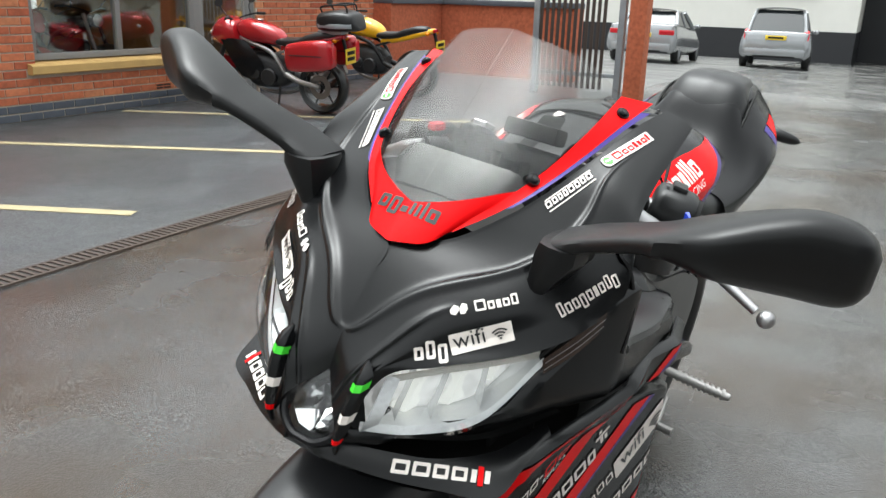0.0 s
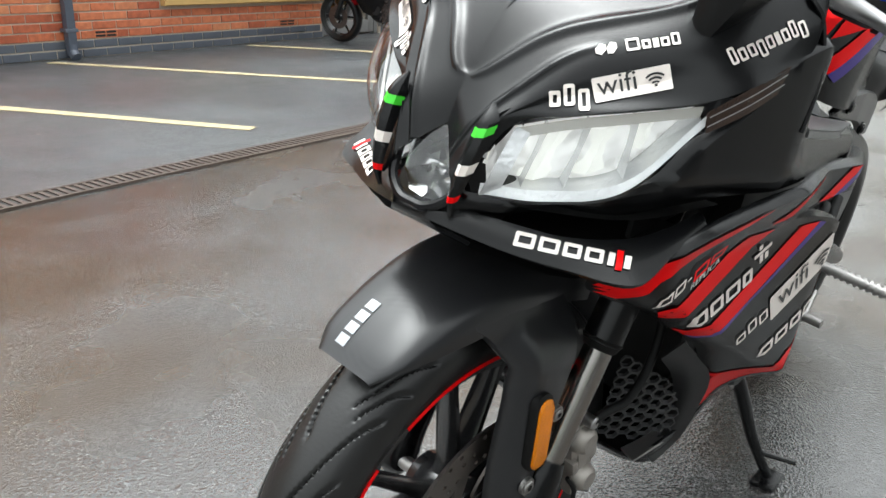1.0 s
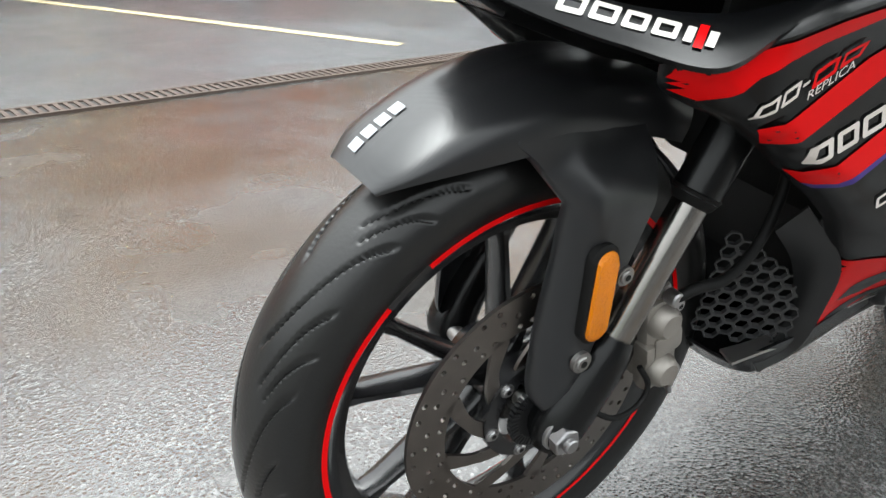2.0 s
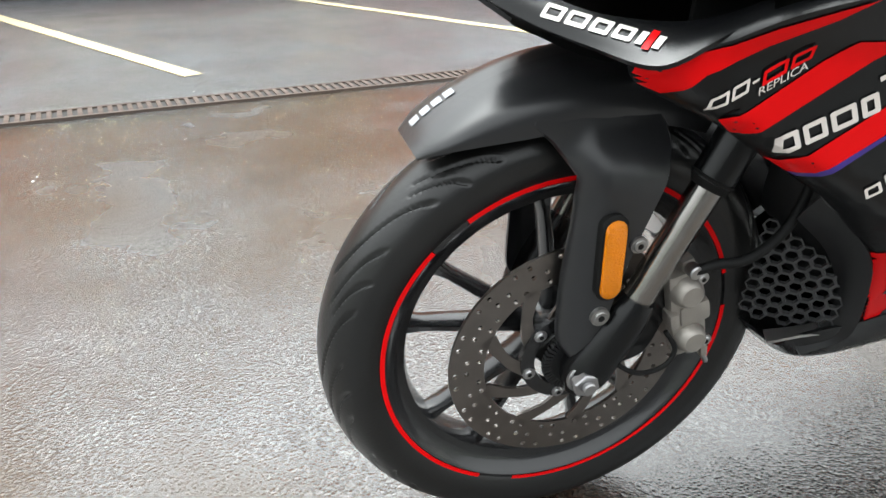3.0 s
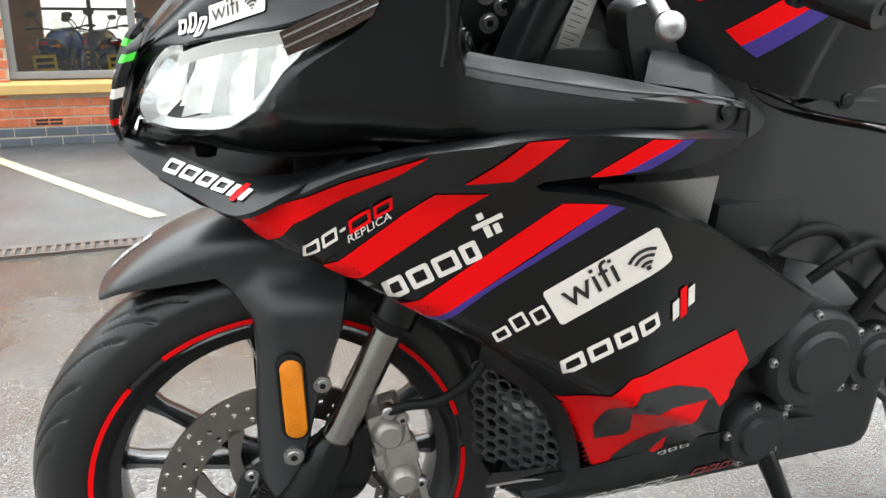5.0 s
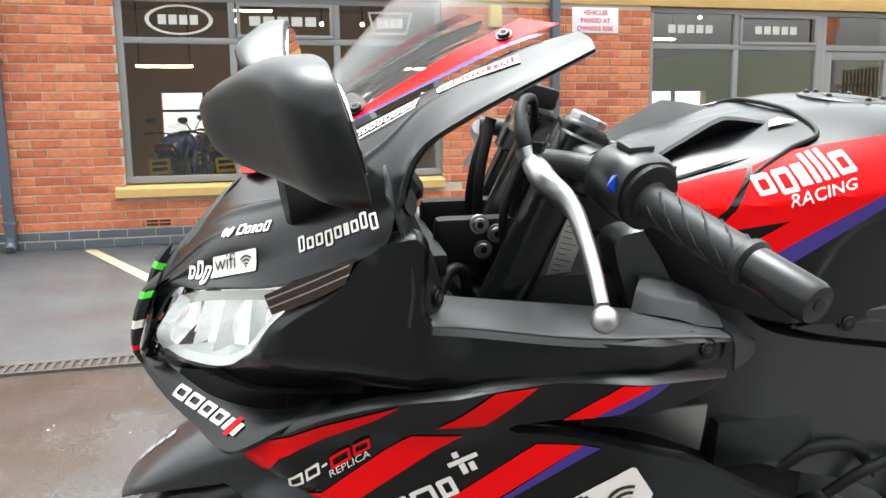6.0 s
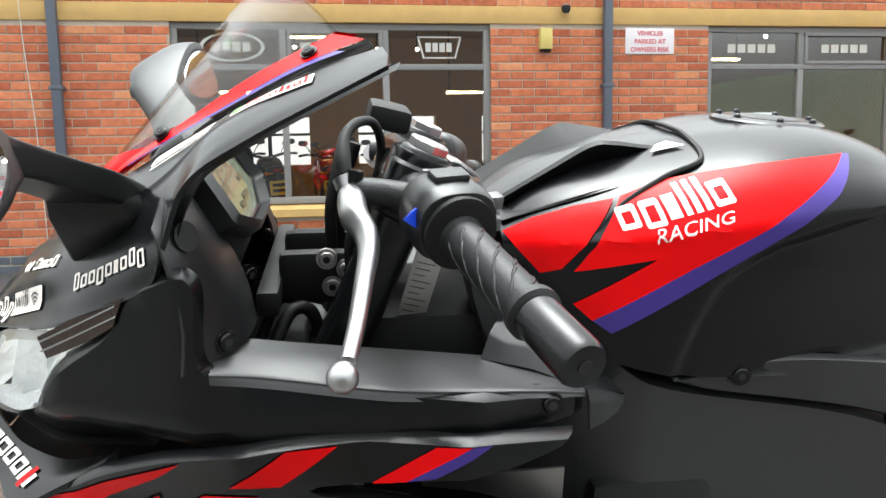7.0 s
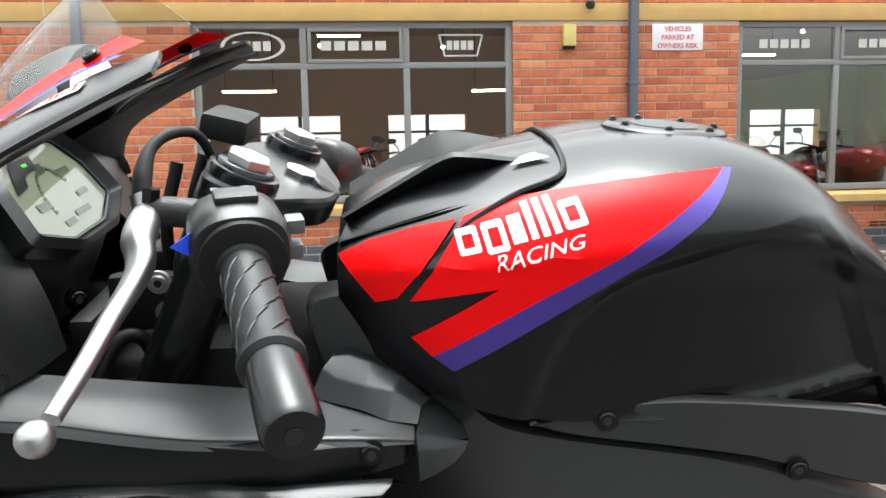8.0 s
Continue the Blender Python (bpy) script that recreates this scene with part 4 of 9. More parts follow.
def disc_mesh(r_in, r_out, y, thick, count, rings):
    """A drilled ring: cells round the rim, each with its hole."""
    bm = bmesh.new()
    for ring in range(rings):
        ra, rb = r_in + (r_out - r_in) * ring / rings, r_in + (r_out - r_in) * (ring + 1) / rings
        for k in range(count):
            a0, a1 = 2 * math.pi * k / count, 2 * math.pi * (k + 1) / count
            hole = (k + ring * 2) % 3 != 0

            def pt(u, v):
                a, r = a0 + (a1 - a0) * (u + 1) / 2, ra + (rb - ra) * (v + 1) / 2
                return (r * math.cos(a), y, r * math.sin(a))
            outer = [(-1, -1), (0, -1), (1, -1), (1, 0), (1, 1), (0, 1), (-1, 1), (-1, 0)]
            vo = [bm.verts.new(pt(*q)) for q in outer]
            if hole:
                aspect = (rb - ra) / ((ra + rb) / 2 * (a1 - a0))
                h = 0.47
                vi = [bm.verts.new(pt(h * math.cos(b) * min(1, aspect), h * math.sin(b) * min(1, 1 / aspect))) for b in [radians(225 + 45 * i) for i in range(8)]]
                for i in range(8):
                    bm.faces.new((vo[i], vo[(i + 1) % 8], vi[(i + 1) % 8], vi[i]))
            else:
                bm.faces.new(vo)
    bmesh.ops.remove_doubles(bm, verts=bm.verts, dist=1e-5)
    bmesh.ops.recalc_face_normals(bm, faces=bm.faces)
    shell(bm, thick)
    bmesh.ops.transform(bm, matrix=Matrix.Translation(AXLE), verts=bm.verts)
    return bm


DISC_Y = -0.068
disc = fpart("brake_disc", disc_mesh(0.109, 0.1525, DISC_Y, 0.0045, 48, 3), M_STEEL, None, "drilled dark steel front brake disc", 30)
bm = bmesh.new()
for k in range(9):
    a0 = 2 * math.pi * k / 9
    rows = []
    for i in range(9):
        t = i / 8
        r, a = 0.112 - 0.056 * t, a0 + 0.62 * t ** 1.2
        w = 0.013 + 0.006 * abs(t - 0.5) * 2
        d = Vector((math.cos(a), 0, math.sin(a)))
        s = (Vector((-d.z, 0, d.x)) * 0.72 + d * 0.5).normalized()
        c = AXLE + d * r
        rows.append([c + s * w / 2 + Vector((0, DISC_Y, 0)), c - s * w / 2 + Vector((0, DISC_Y, 0))])
    f = bmesh.new()
    grid(f, rows)
    bmesh.ops.recalc_face_normals(f, faces=f.faces)
    shell(f, 0.0042)
    fpart("disc_arm", f, M_STEEL, disc, smooth=0)
bm.free()
bm = bmesh.new()
turned(bm, [(0.046, DISC_Y - 0.003), (0.063, DISC_Y - 0.003), (0.064, DISC_Y + 0.004), (0.046, DISC_Y + 0.01), (0.046, DISC_Y - 0.003)], 'Y', 48, centre=AXLE)
bmesh.ops.recalc_face_normals(bm, faces=bm.faces)
fpart("disc_carrier", bm, M_RIM, disc)
for k in range(6):
    a = radians(20 + 60 * k)
    bolt("disc_bolt", AXLE + Vector((0.055 * math.cos(a), DISC_Y - 0.003, 0.055 * math.sin(a))), (0, -1, 0), 0.006, disc, M_ALU, True)
bm = bmesh.new()
for k in range(44):
    a = 2 * math.pi * k / 44
    box(bm, (-0.0016, DISC_Y - 0.016, 0.030), (0.0016, DISC_Y - 0.009, 0.040), m=Matrix.Translation(AXLE) @ Matrix.Rotation(a, 4, 'Y'))
turned(bm, [(0.0, DISC_Y - 0.014), (0.031, DISC_Y - 0.014), (0.031, DISC_Y - 0.009), (0.0, DISC_Y - 0.004)], 'Y', 30, centre=AXLE)
fpart("sensor_ring", bm, M_ENGINE, disc, smooth=0)

# -- fork --
def fork_at(z, y):
    return Vector((0.325 - (1.0 - z) * math.tan(RAKE), y, z))


for s in (-1, 1):
    leg = bmesh.new()
    rod(leg, fork_at(0.985, 0.105 * s), fork_at(0.535, 0.105 * s), 0.0255, 24, 0.0245, 0.002)
    leg = fpart("fork_leg", leg, M_BLACK, None, "black upside-down fork leg with bright slider")
    bm = bmesh.new()
    rod(bm, fork_at(0.55, 0.105 * s), fork_at(0.365, 0.105 * s), 0.0185, 24)
    fpart("slider", bm, M_SLIDER, leg)
    bm = bmesh.new()
    rod(bm, fork_at(0.542, 0.105 * s), fork_at(0.528, 0.105 * s), 0.0258, 24, 0.021, 0.002)
    fpart("wiper_seal", bm, M_DARK, leg)
    bm = bmesh.new()
    tube(bm, [fork_at(0.395, 0.105 * s), fork_at(0.37, 0.105 * s), Vector((0.020, 0.104 * s, 0.325)), Vector((0.004, 0.100 * s, 0.292)), Vector((-0.002, 0.100 * s, 0.268))], [0.021, 0.026, 0.028, 0.029, 0.016], 18, 14)
    fpart("axle_clamp", bm, M_BLACK, leg)
bm = bmesh.new()
rod(bm, AXLE + Vector((-0.004, -0.128, 0)), AXLE + Vector((-0.004, 0.125, 0)), 0.010, 16)
axle = fpart("front_axle", bm, M_CAST)
bm = bmesh.new()
rod(bm, AXLE + Vector((-0.004, -0.112, 0)), AXLE + Vector((-0.004, -0.117, 0)), 0.019, 24, bevel=0.001)
fpart("washer", bm, M_ALU, axle)
bm = bmesh.new()
rod(bm, AXLE + Vector((-0.004, -0.117, 0)), AXLE + Vector((-0.004, -0.131, 0)), 0.0165, 6, bevel=0.0015)
fpart("axle_nut", bm, M_ALU, axle, "zinc plated axle nut", 20)
bm = bmesh.new()
rod(bm, AXLE + Vector((-0.004, -0.131, 0)), AXLE + Vector((-0.004, -0.138, 0)), 0.0085, 12, bevel=0.0015)
fpart("axle_end", bm, M_ALU, axle)

# -- mudguard --
def arc_pt(r, a, y):
    return Vector((AXLE.x + r * math.cos(radians(a)), y, AXLE.z + r * math.sin(radians(a))))


ANG = [126, 121, 114, 106, 96, 86, 76, 66]
GWID = [0.040, 0.056, 0.064, 0.070, 0.075, 0.077, 0.074, 0.068]
GRAD = [0.329, 0.335, 0.341, 0.347, 0.353, 0.356, 0.357, 0.356]
GDROP = [0.006, 0.015, 0.032, 0.046, 0.054, 0.056, 0.054, 0.050]


def guard_r(a):
    for (a1, r1), (a0, r0) in zip(zip(ANG, GRAD), zip(ANG[1:], GRAD[1:])):
        if a0 <= a <= a1:
            return r0 + (r1 - r0) * (a - a0) / (a1 - a0)
    return GRAD[0]


cross = []
for a, w, r, d in zip(ANG, GWID, GRAD, GDROP):
    cross.append([arc_pt(r, a, 0), arc_pt(r - 0.03 * d, a, -w * 0.45), arc_pt(r - 0.22 * d, a, -w * 0.84), arc_pt(r - 0.58 * d, a, -w), arc_pt(r - d, a, -w * 1.03)])
curves = [[row[j] for row in cross] for j in range(5)]
fend = skin(curves, 30, 20, thick=0.0035, mirror=True)
guard = fpart("mudguard", fend, M_CARBON, None, "matt carbon-pattern front mudguard", 55)
leg_line = smooth_outline([(-0.088, 0.602), (-0.058, 0.580), (-0.031, 0.546), (-0.029, 0.500), (-0.033, 0.418), (-0.031, 0.337), (-0.014, 0.312), (0.013, 0.326), (0.022, 0.386), (0.039, 0.461), (0.065, 0.536), (0.074, 0.585), (0.050, 0.632), (-0.03, 0.636)], 5, (2, 10), 0.30)


def leg_depth(x, z):
    """Flat outer face that folds back to the leading edge and flares from the guard."""
    flare = max(0.0, min(1.0, (0.640 - z) / 0.105))
    flare = flare * flare * (3 - 2 * flare)
    fold = max(0.0, -0.004 - x - 0.25 * max(0.0, z - 0.52)) * 0.75
    own = 0.060 + 0.051 * flare - fold * flare - 0.10 * max(0.0, x - 0.035) * flare
    a = math.degrees(math.atan2(z - AXLE.z, x - AXLE.x))
    w, r, d = (at(list(zip(ANG[::-1], tab[::-1])), a) for tab in (GWID, GRAD, GDROP))
    side = w * at([(0.0, 0.0), (0.03, 0.45), (0.22, 0.84), (0.58, 1.0), (1.0, 1.03), (2.0, 1.03)], (r - math.hypot(x - AXLE.x, z - AXLE.z)) / d)
    lift = max(0.0, min(1.0, (0.632 - z) / 0.035))
    k = 0.006
    h = max(k - abs(own - side), 0.0) / k
    return max(own, side - 0.0025 + 0.004 * lift) + h * h * k * 0.25 * lift


bm = panel(leg_line, leg_depth, 0.006, 0.010, 0.004, True)
fpart("mudguard_leg", bm, M_CARBON, guard)
# amber side reflectors in black holders
for s in (-1, 1):
    for nm, off, half_w, half_h, mm, dep in (("reflector_holder", 0.0, 0.0165, 0.054, M_DARK, 0.116), ("reflector", -0.004, 0.0125, 0.049, M_ORANGE, 0.120)):
        bm = bmesh.new()
        ring = []
        for k in range(28):
            a = 2 * math.pi * k / 28
            u, v = half_w * math.cos(a), (half_h - half_w) * (1 if math.sin(a) > 0 else -1) + half_w * math.sin(a)
            tilt = radians(-3)
            ring.append(Vector((0.008 + u * math.cos(tilt) - v * math.sin(tilt) * -1, 0, 0.458 + v)))
        lo = [bm.verts.new(p + Vector((0, s * (dep - 0.008), 0))) for p in ring]
        hi = [bm.verts.new(p + Vector((0, s * dep, 0))) for p in ring]
        top = [bm.verts.new(Vector((0.008, 0, 0.458)) + (p - Vector((0.008, 0, 0.458))) * 0.9 + Vector((0, s * (dep + 0.003), 0))) for p in ring]
        for a, b in ((lo, hi), (hi, top)):
            for k in range(28):
                bm.faces.new((a[k], a[(k + 1) % 28], b[(k + 1) % 28], b[k]))
        bm.faces.new(top)
        bmesh.ops.recalc_face_normals(bm, faces=bm.faces)
        fpart(nm, bm, mm, guard, "amber reflector" if mm is M_ORANGE else "")
bolt("mudguard_bolt", (0.040, -0.113, 0.470), (0, -1, 0), 0.0075, guard, M_CAST, True)
bolt("mudguard_bolt", (0.006, -0.115, 0.382), (0, -1, 0), 0.0085, guard, M_CAST, True)

# -- front caliper and hose --
CAL = Matrix.Translation((0.126, -0.082, 0.366)) @ Matrix.Rotation(radians(-15), 4, 'Y')
bm = bmesh.new()
for lo, hi, bev in (((-0.024, -0.030, -0.062), (0.022, -0.008, 0.060), 0.009), ((-0.020, -0.008, -0.055), (0.022, 0.030, 0.052), 0.006), ((-0.014, -0.034, -0.016), (0.026, -0.006, 0.014), 0.007), ((-0.004, -0.026, 0.050), (0.014, -0.006, 0.074), 0.006)):
    box(bm, lo, hi, bev, CAL)
cal = fpart("brake_caliper", bm, M_CALIPER, None, "grey cast aluminium four piston brake caliper")
for z in (-0.036, 0.034):
    bm = bmesh.new()
    turned(bm, [(0.0, -0.043), (0.013, -0.043), (0.0165, -0.040), (0.0190, -0.034), (0.0215, -0.026)], 'Y', 28, centre=(-0.002, 0, z))
    bmesh.ops.transform(bm, matrix=CAL, verts=bm.verts)
    bmesh.ops.recalc_face_normals(bm, faces=bm.faces)
    fpart("piston_boss", bm, M_CALIPER, cal)
    bolt("caliper_bolt", CAL @ Vector((0.017, -0.031, z * 1.35)), (0, -1, 0), 0.0062, cal, M_ALU, True)
for lo, hi in (((-0.028, -0.036, -0.012), (-0.016, -0.012, 0.010)), ((0.012, -0.030, -0.078), (0.022, -0.014, -0.058))):
    bm = bmesh.new()
    box(bm, lo, hi, 0.004, CAL)
    fpart("caliper_lug", bm, M_CALIPER, cal)
bm = bmesh.new()
rod(bm, CAL @ Vector((0.017, -0.022, -0.074)), CAL @ Vector((0.022, -0.022, -0.094)), 0.0045, 10, 0.0035, 0.001)
fpart("bleed_nipple", bm, M_ALU, cal)
bm = bmesh.new()
rod(bm, CAL @ Vector((0.004, -0.028, 0.066)), CAL @ Vector((0.004, -0.044, 0.066)), 0.0085, 12, bevel=0.0015)
fpart("banjo_bolt", bm, M_ALU, cal)
bracket = panel(smooth_outline([(0.018, 0.386), (0.066, 0.386), (0.096, 0.405), (0.112, 0.375), (0.094, 0.318), (0.080, 0.298), (0.012, 0.285), (-0.008, 0.310)], 4), lambda x, z: 0.098, 0.014, 0.02, 0.003, False)
fpart("caliper_bracket", bracket, M_BLACK, cal)
bolt("sensor_badge", (0.028, -0.1005, 0.351), (0, -1, 0), 0.0115, cal, M_DARK, True, False)
bm = bmesh.new()
tube(bm, [CAL @ Vector((0.004, -0.038, 0.066)), (0.135, -0.125, 0.440), (0.172, -0.130, 0.446), (0.215, -0.125, 0.475), (0.238, -0.118, 0.530), (0.232, -0.112, 0.60), (0.22, -0.10, 0.70)], 0.0062, 10, 40)
fpart("brake_hose", bm, M_DARK, None, "black rubber brake hose")
bm = bmesh.new()
tube(bm, [(0.02, -0.118, 0.325), (0.06, -0.125, 0.300), (0.098, -0.122, 0.300), (0.112, -0.118, 0.320), (0.098, -0.112, 0.345)], 0.0032, 8, 28)
fpart("sensor_cable", bm, M_DARK)

# -- upper fairing --
T = [(-0.117, 0, 0.812), (-0.107, 0, 0.840), (-0.090, 0, 0.872), (-0.065, 0, 0.907), (-0.038, 0, 0.936), (0.0, -0.055, 0.953), (0.04, -0.095, 0.983), (0.085, -0.120, 1.010), (0.150, -0.142, 1.045), (0.215, -0.160, 1.077), (0.272, -0.176, 1.096)]
MM = [(-0.143, -0.030, 0.782), (-0.128, -0.045, 0.823), (-0.098, -0.066, 0.856), (-0.062, -0.091, 0.890), (-0.027, -0.126, 0.912), (0.012, -0.150, 0.934), (0.055, -0.175, 0.958), (0.094, -0.180, 0.988), (0.134, -0.174, 1.029), (0.194, -0.184, 1.058), (0.275, -0.196, 1.091)]
NN = [(-0.147, -0.037, 0.769), (-0.124, -0.052, 0.826), (-0.091, -0.083, 0.850), (-0.058, -0.117, 0.866), (-0.020, -0.160, 0.884), (0.018, -0.193, 0.903), (0.066, -0.214, 0.930), (0.097, -0.214, 0.966), (0.125, -0.204, 1.010), (0.176, -0.203, 1.041), (0.2745, -0.206, 1.0865)]
BB = [(-0.151, -0.043, 0.756), (-0.113, -0.064, 0.826), (-0.083, -0.106, 0.846), (-0.048, -0.149, 0.860), (-0.009, -0.188, 0.873), (0.030, -0.215, 0.892), (0.084, -0.231, 0.916), (0.098, -0.231, 0.950), (0.116, -0.219, 0.995), (0.163, -0.214, 1.027), (0.274, -0.212, 1.083)]


def cowl_shape(p, u, v):
    """A raised shoulder follows the screen round the nose; below it the cowl steps in, and a crease runs to the beak."""
    v = v * 1.5 if v < 1 / 3 else 0.5 + (v - 1 / 3) * 0.75
    line = 0.38 * math.sqrt(max(0.0, min(1.0, (u - 0.15) / 0.36)))
    fade = min(1, max(0, (0.90 - u) / 0.25)) * min(1, max(0, (u - 0.14) / 0.03))
    ridge = math.exp(-((v - line - 0.012) / 0.030) ** 2) if u > 0.15 else 0.0
    hollow = 1 / (1 + math.exp((v - line + 0.02) / 0.012)) if u > 0.15 else 0.0
    edge = 0.34 + 0.35 * u
    keel = math.exp(-((v - edge) / 0.03) ** 2) * max(0, min(1, (0.36 - u) / 0.1))
    side = 1 if v > 0.02 else 0
    return p + Vector((-0.55, -0.30 * side, 0.75)) * ((0.0030 * ridge - 0.0026 * hollow) * fade + 0.0035 * keel)


cowl = bpart("upper_fairing", skin([T, MM, NN, BB], 170, 120, cowl_shape, thick=0.004, mirror=True), M_BLACK, None, "satin black upper fairing with sponsor markings")
# dark sheet added inside the cowl to give its hollow a shaded colour
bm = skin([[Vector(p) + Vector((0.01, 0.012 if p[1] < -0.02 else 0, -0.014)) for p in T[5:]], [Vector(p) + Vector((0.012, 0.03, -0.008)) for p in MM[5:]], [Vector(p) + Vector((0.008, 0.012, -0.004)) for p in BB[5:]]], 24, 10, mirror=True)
bpart("fairing_shade_lining", bm, M_DARK, cowl)

# windscreen with its painted foot and side bands
C0 = [(-0.038, 0, 0.939), (0.010, 0, 0.986), (0.060, 0, 1.043), (0.115, 0, 1.106), (0.168, 0, 1.163)]
C1 = [(-0.022, -0.036, 0.944), (0.030, -0.060, 0.996), (0.085, -0.076, 1.050), (0.142, -0.085, 1.102), (0.198, -0.084, 1.143)]
C2 = [(0.004, -0.052, 0.957), (0.052, -0.090, 0.995), (0.105, -0.112, 1.028), (0.170, -0.128, 1.068), (0.238, -0.134, 1.101)]
screen = bpart("windscreen", skin([C0, C1, C2], 30, 20, thick=0.003, mirror=True), M_SCREEN, None, "clear rain-spotted windscreen")
screen.visible_shadow = False


def strip_between(a, b, u0, u1, v0, v1, lift, nu=30, nv=6):
    """A strip of film on the sheet between two edge curves."""
    bm = bmesh.new()
    ca, cb = spline(a, 90), spline(b, 90)
    rows = []
    for i in range(nu):
        k = (u0 + (u1 - u0) * i / (nu - 1)) * 89
        j = min(int(k), 88)
        p, q = ca[j].lerp(ca[j + 1], k - j), cb[j].lerp(cb[j + 1], k - j)
        rows.append([p.lerp(q, v0 + (v1 - v0) * m / (nv - 1)) + Vector(lift) for m in range(nv)])
    grid(bm, rows)
    bmesh.ops.recalc_face_normals(bm, faces=bm.faces)
    return bm


E2 = [(0.004, -0.052, 0.957), (0.03, -0.076, 0.979), (0.052, -0.090, 0.995), (0.105, -0.112, 1.028), (0.170, -0.128, 1.068), (0.238, -0.134, 1.101)]
band, _ = bpair("screen_band", strip_between(E2, T[5:], 0, 1, -0.15, 0.62, (-0.001, -0.001, 0.004)), M_RED, screen, "red painted screen surround")
bpair("purple_band", strip_between(E2, T[5:], 0.24, 0.92, 0.62, 0.86, (-0.001, -0.001, 0.0035)), M_PURPLE, screen, "purple pinstripe")
foot = bmesh.new()
c0, c1, c2 = spline(C0, 60), spline(C1, 60), spline(C2, 60)
rows = []
for j in range(21):
    v = j / 20
    top = 0.20 + 0.13 * v ** 2
    col = []
    for i in range(15):
        k = top * i / 14 * 59
        a = int(k)
        pts3 = [c[a].lerp(c[min(a + 1, 59)], k - a) for c in (c0, c1, c2)]
        p = spline(pts3, 41)[round(v * 40)]
        col.append(p + Vector((-0.0015, -0.0008 if v > 0.01 else 0, 0.0015)))
    rows.append(col)
grid(foot, rows)
bmesh.ops.recalc_face_normals(foot, faces=foot.faces)
mirrored(foot)
foot_film = bpart("screen_foot", foot, M_RED, screen, "red painted foot of the screen with a dark maker's mark")
for p in ((0.078, -0.103, 1.0195), (0.212, -0.142, 1.0905)):
    for s in (1, -1):
        bolt("screen_screw", (p[0], p[1] * s, p[2]), (-0.35, -0.45 * s, 0.8), 0.006, screen)

ctree = tree_of(cowl)
# horns beside the middle lamp: green, white and red flashes
HORN = [Vector(p) for p in ((-0.122, -0.050, 0.846), (-0.134, -0.053, 0.830), (-0.145, -0.052, 0.806), (-0.153, -0.049, 0.778), (-0.1555, -0.046, 0.758), (-0.1505, -0.044, 0.742))]
horn_line = spline(HORN, 61)
CUTS = [(0, 14, M_BLACK), (14, 18, M_GREEN), (18, 29, M_BLACK), (29, 33, M_WHITE), (33, 44, M_BLACK), (44, 48, M_RED), (48, 60, M_BLACK)]
for i0, i1, mm in CUTS:
    bm = bmesh.new()
    rows = []
    for i in range(i0, i1 + 1):
        q = horn_line[i]
        w = 0.0085 * (1 - 0.75 * max(0, (i - 25) / 35)) * min(1, 0.15 + i / 14)
        rows.append([q + Vector(o) * w for o in ((0.9, -1.15, 0.5), (-0.25, -0.75, 0.1), (-0.75, 0.0, 0), (-0.25, 0.75, -0.1), (0.9, 1.0, -0.3))])
    grid(bm, rows, close_v=True)
    bmesh.ops.recalc_face_normals(bm, faces=bm.faces)
    bpair("horn_flash" if mm is not M_BLACK else "horn", bm, mm, cowl, smooth=25)

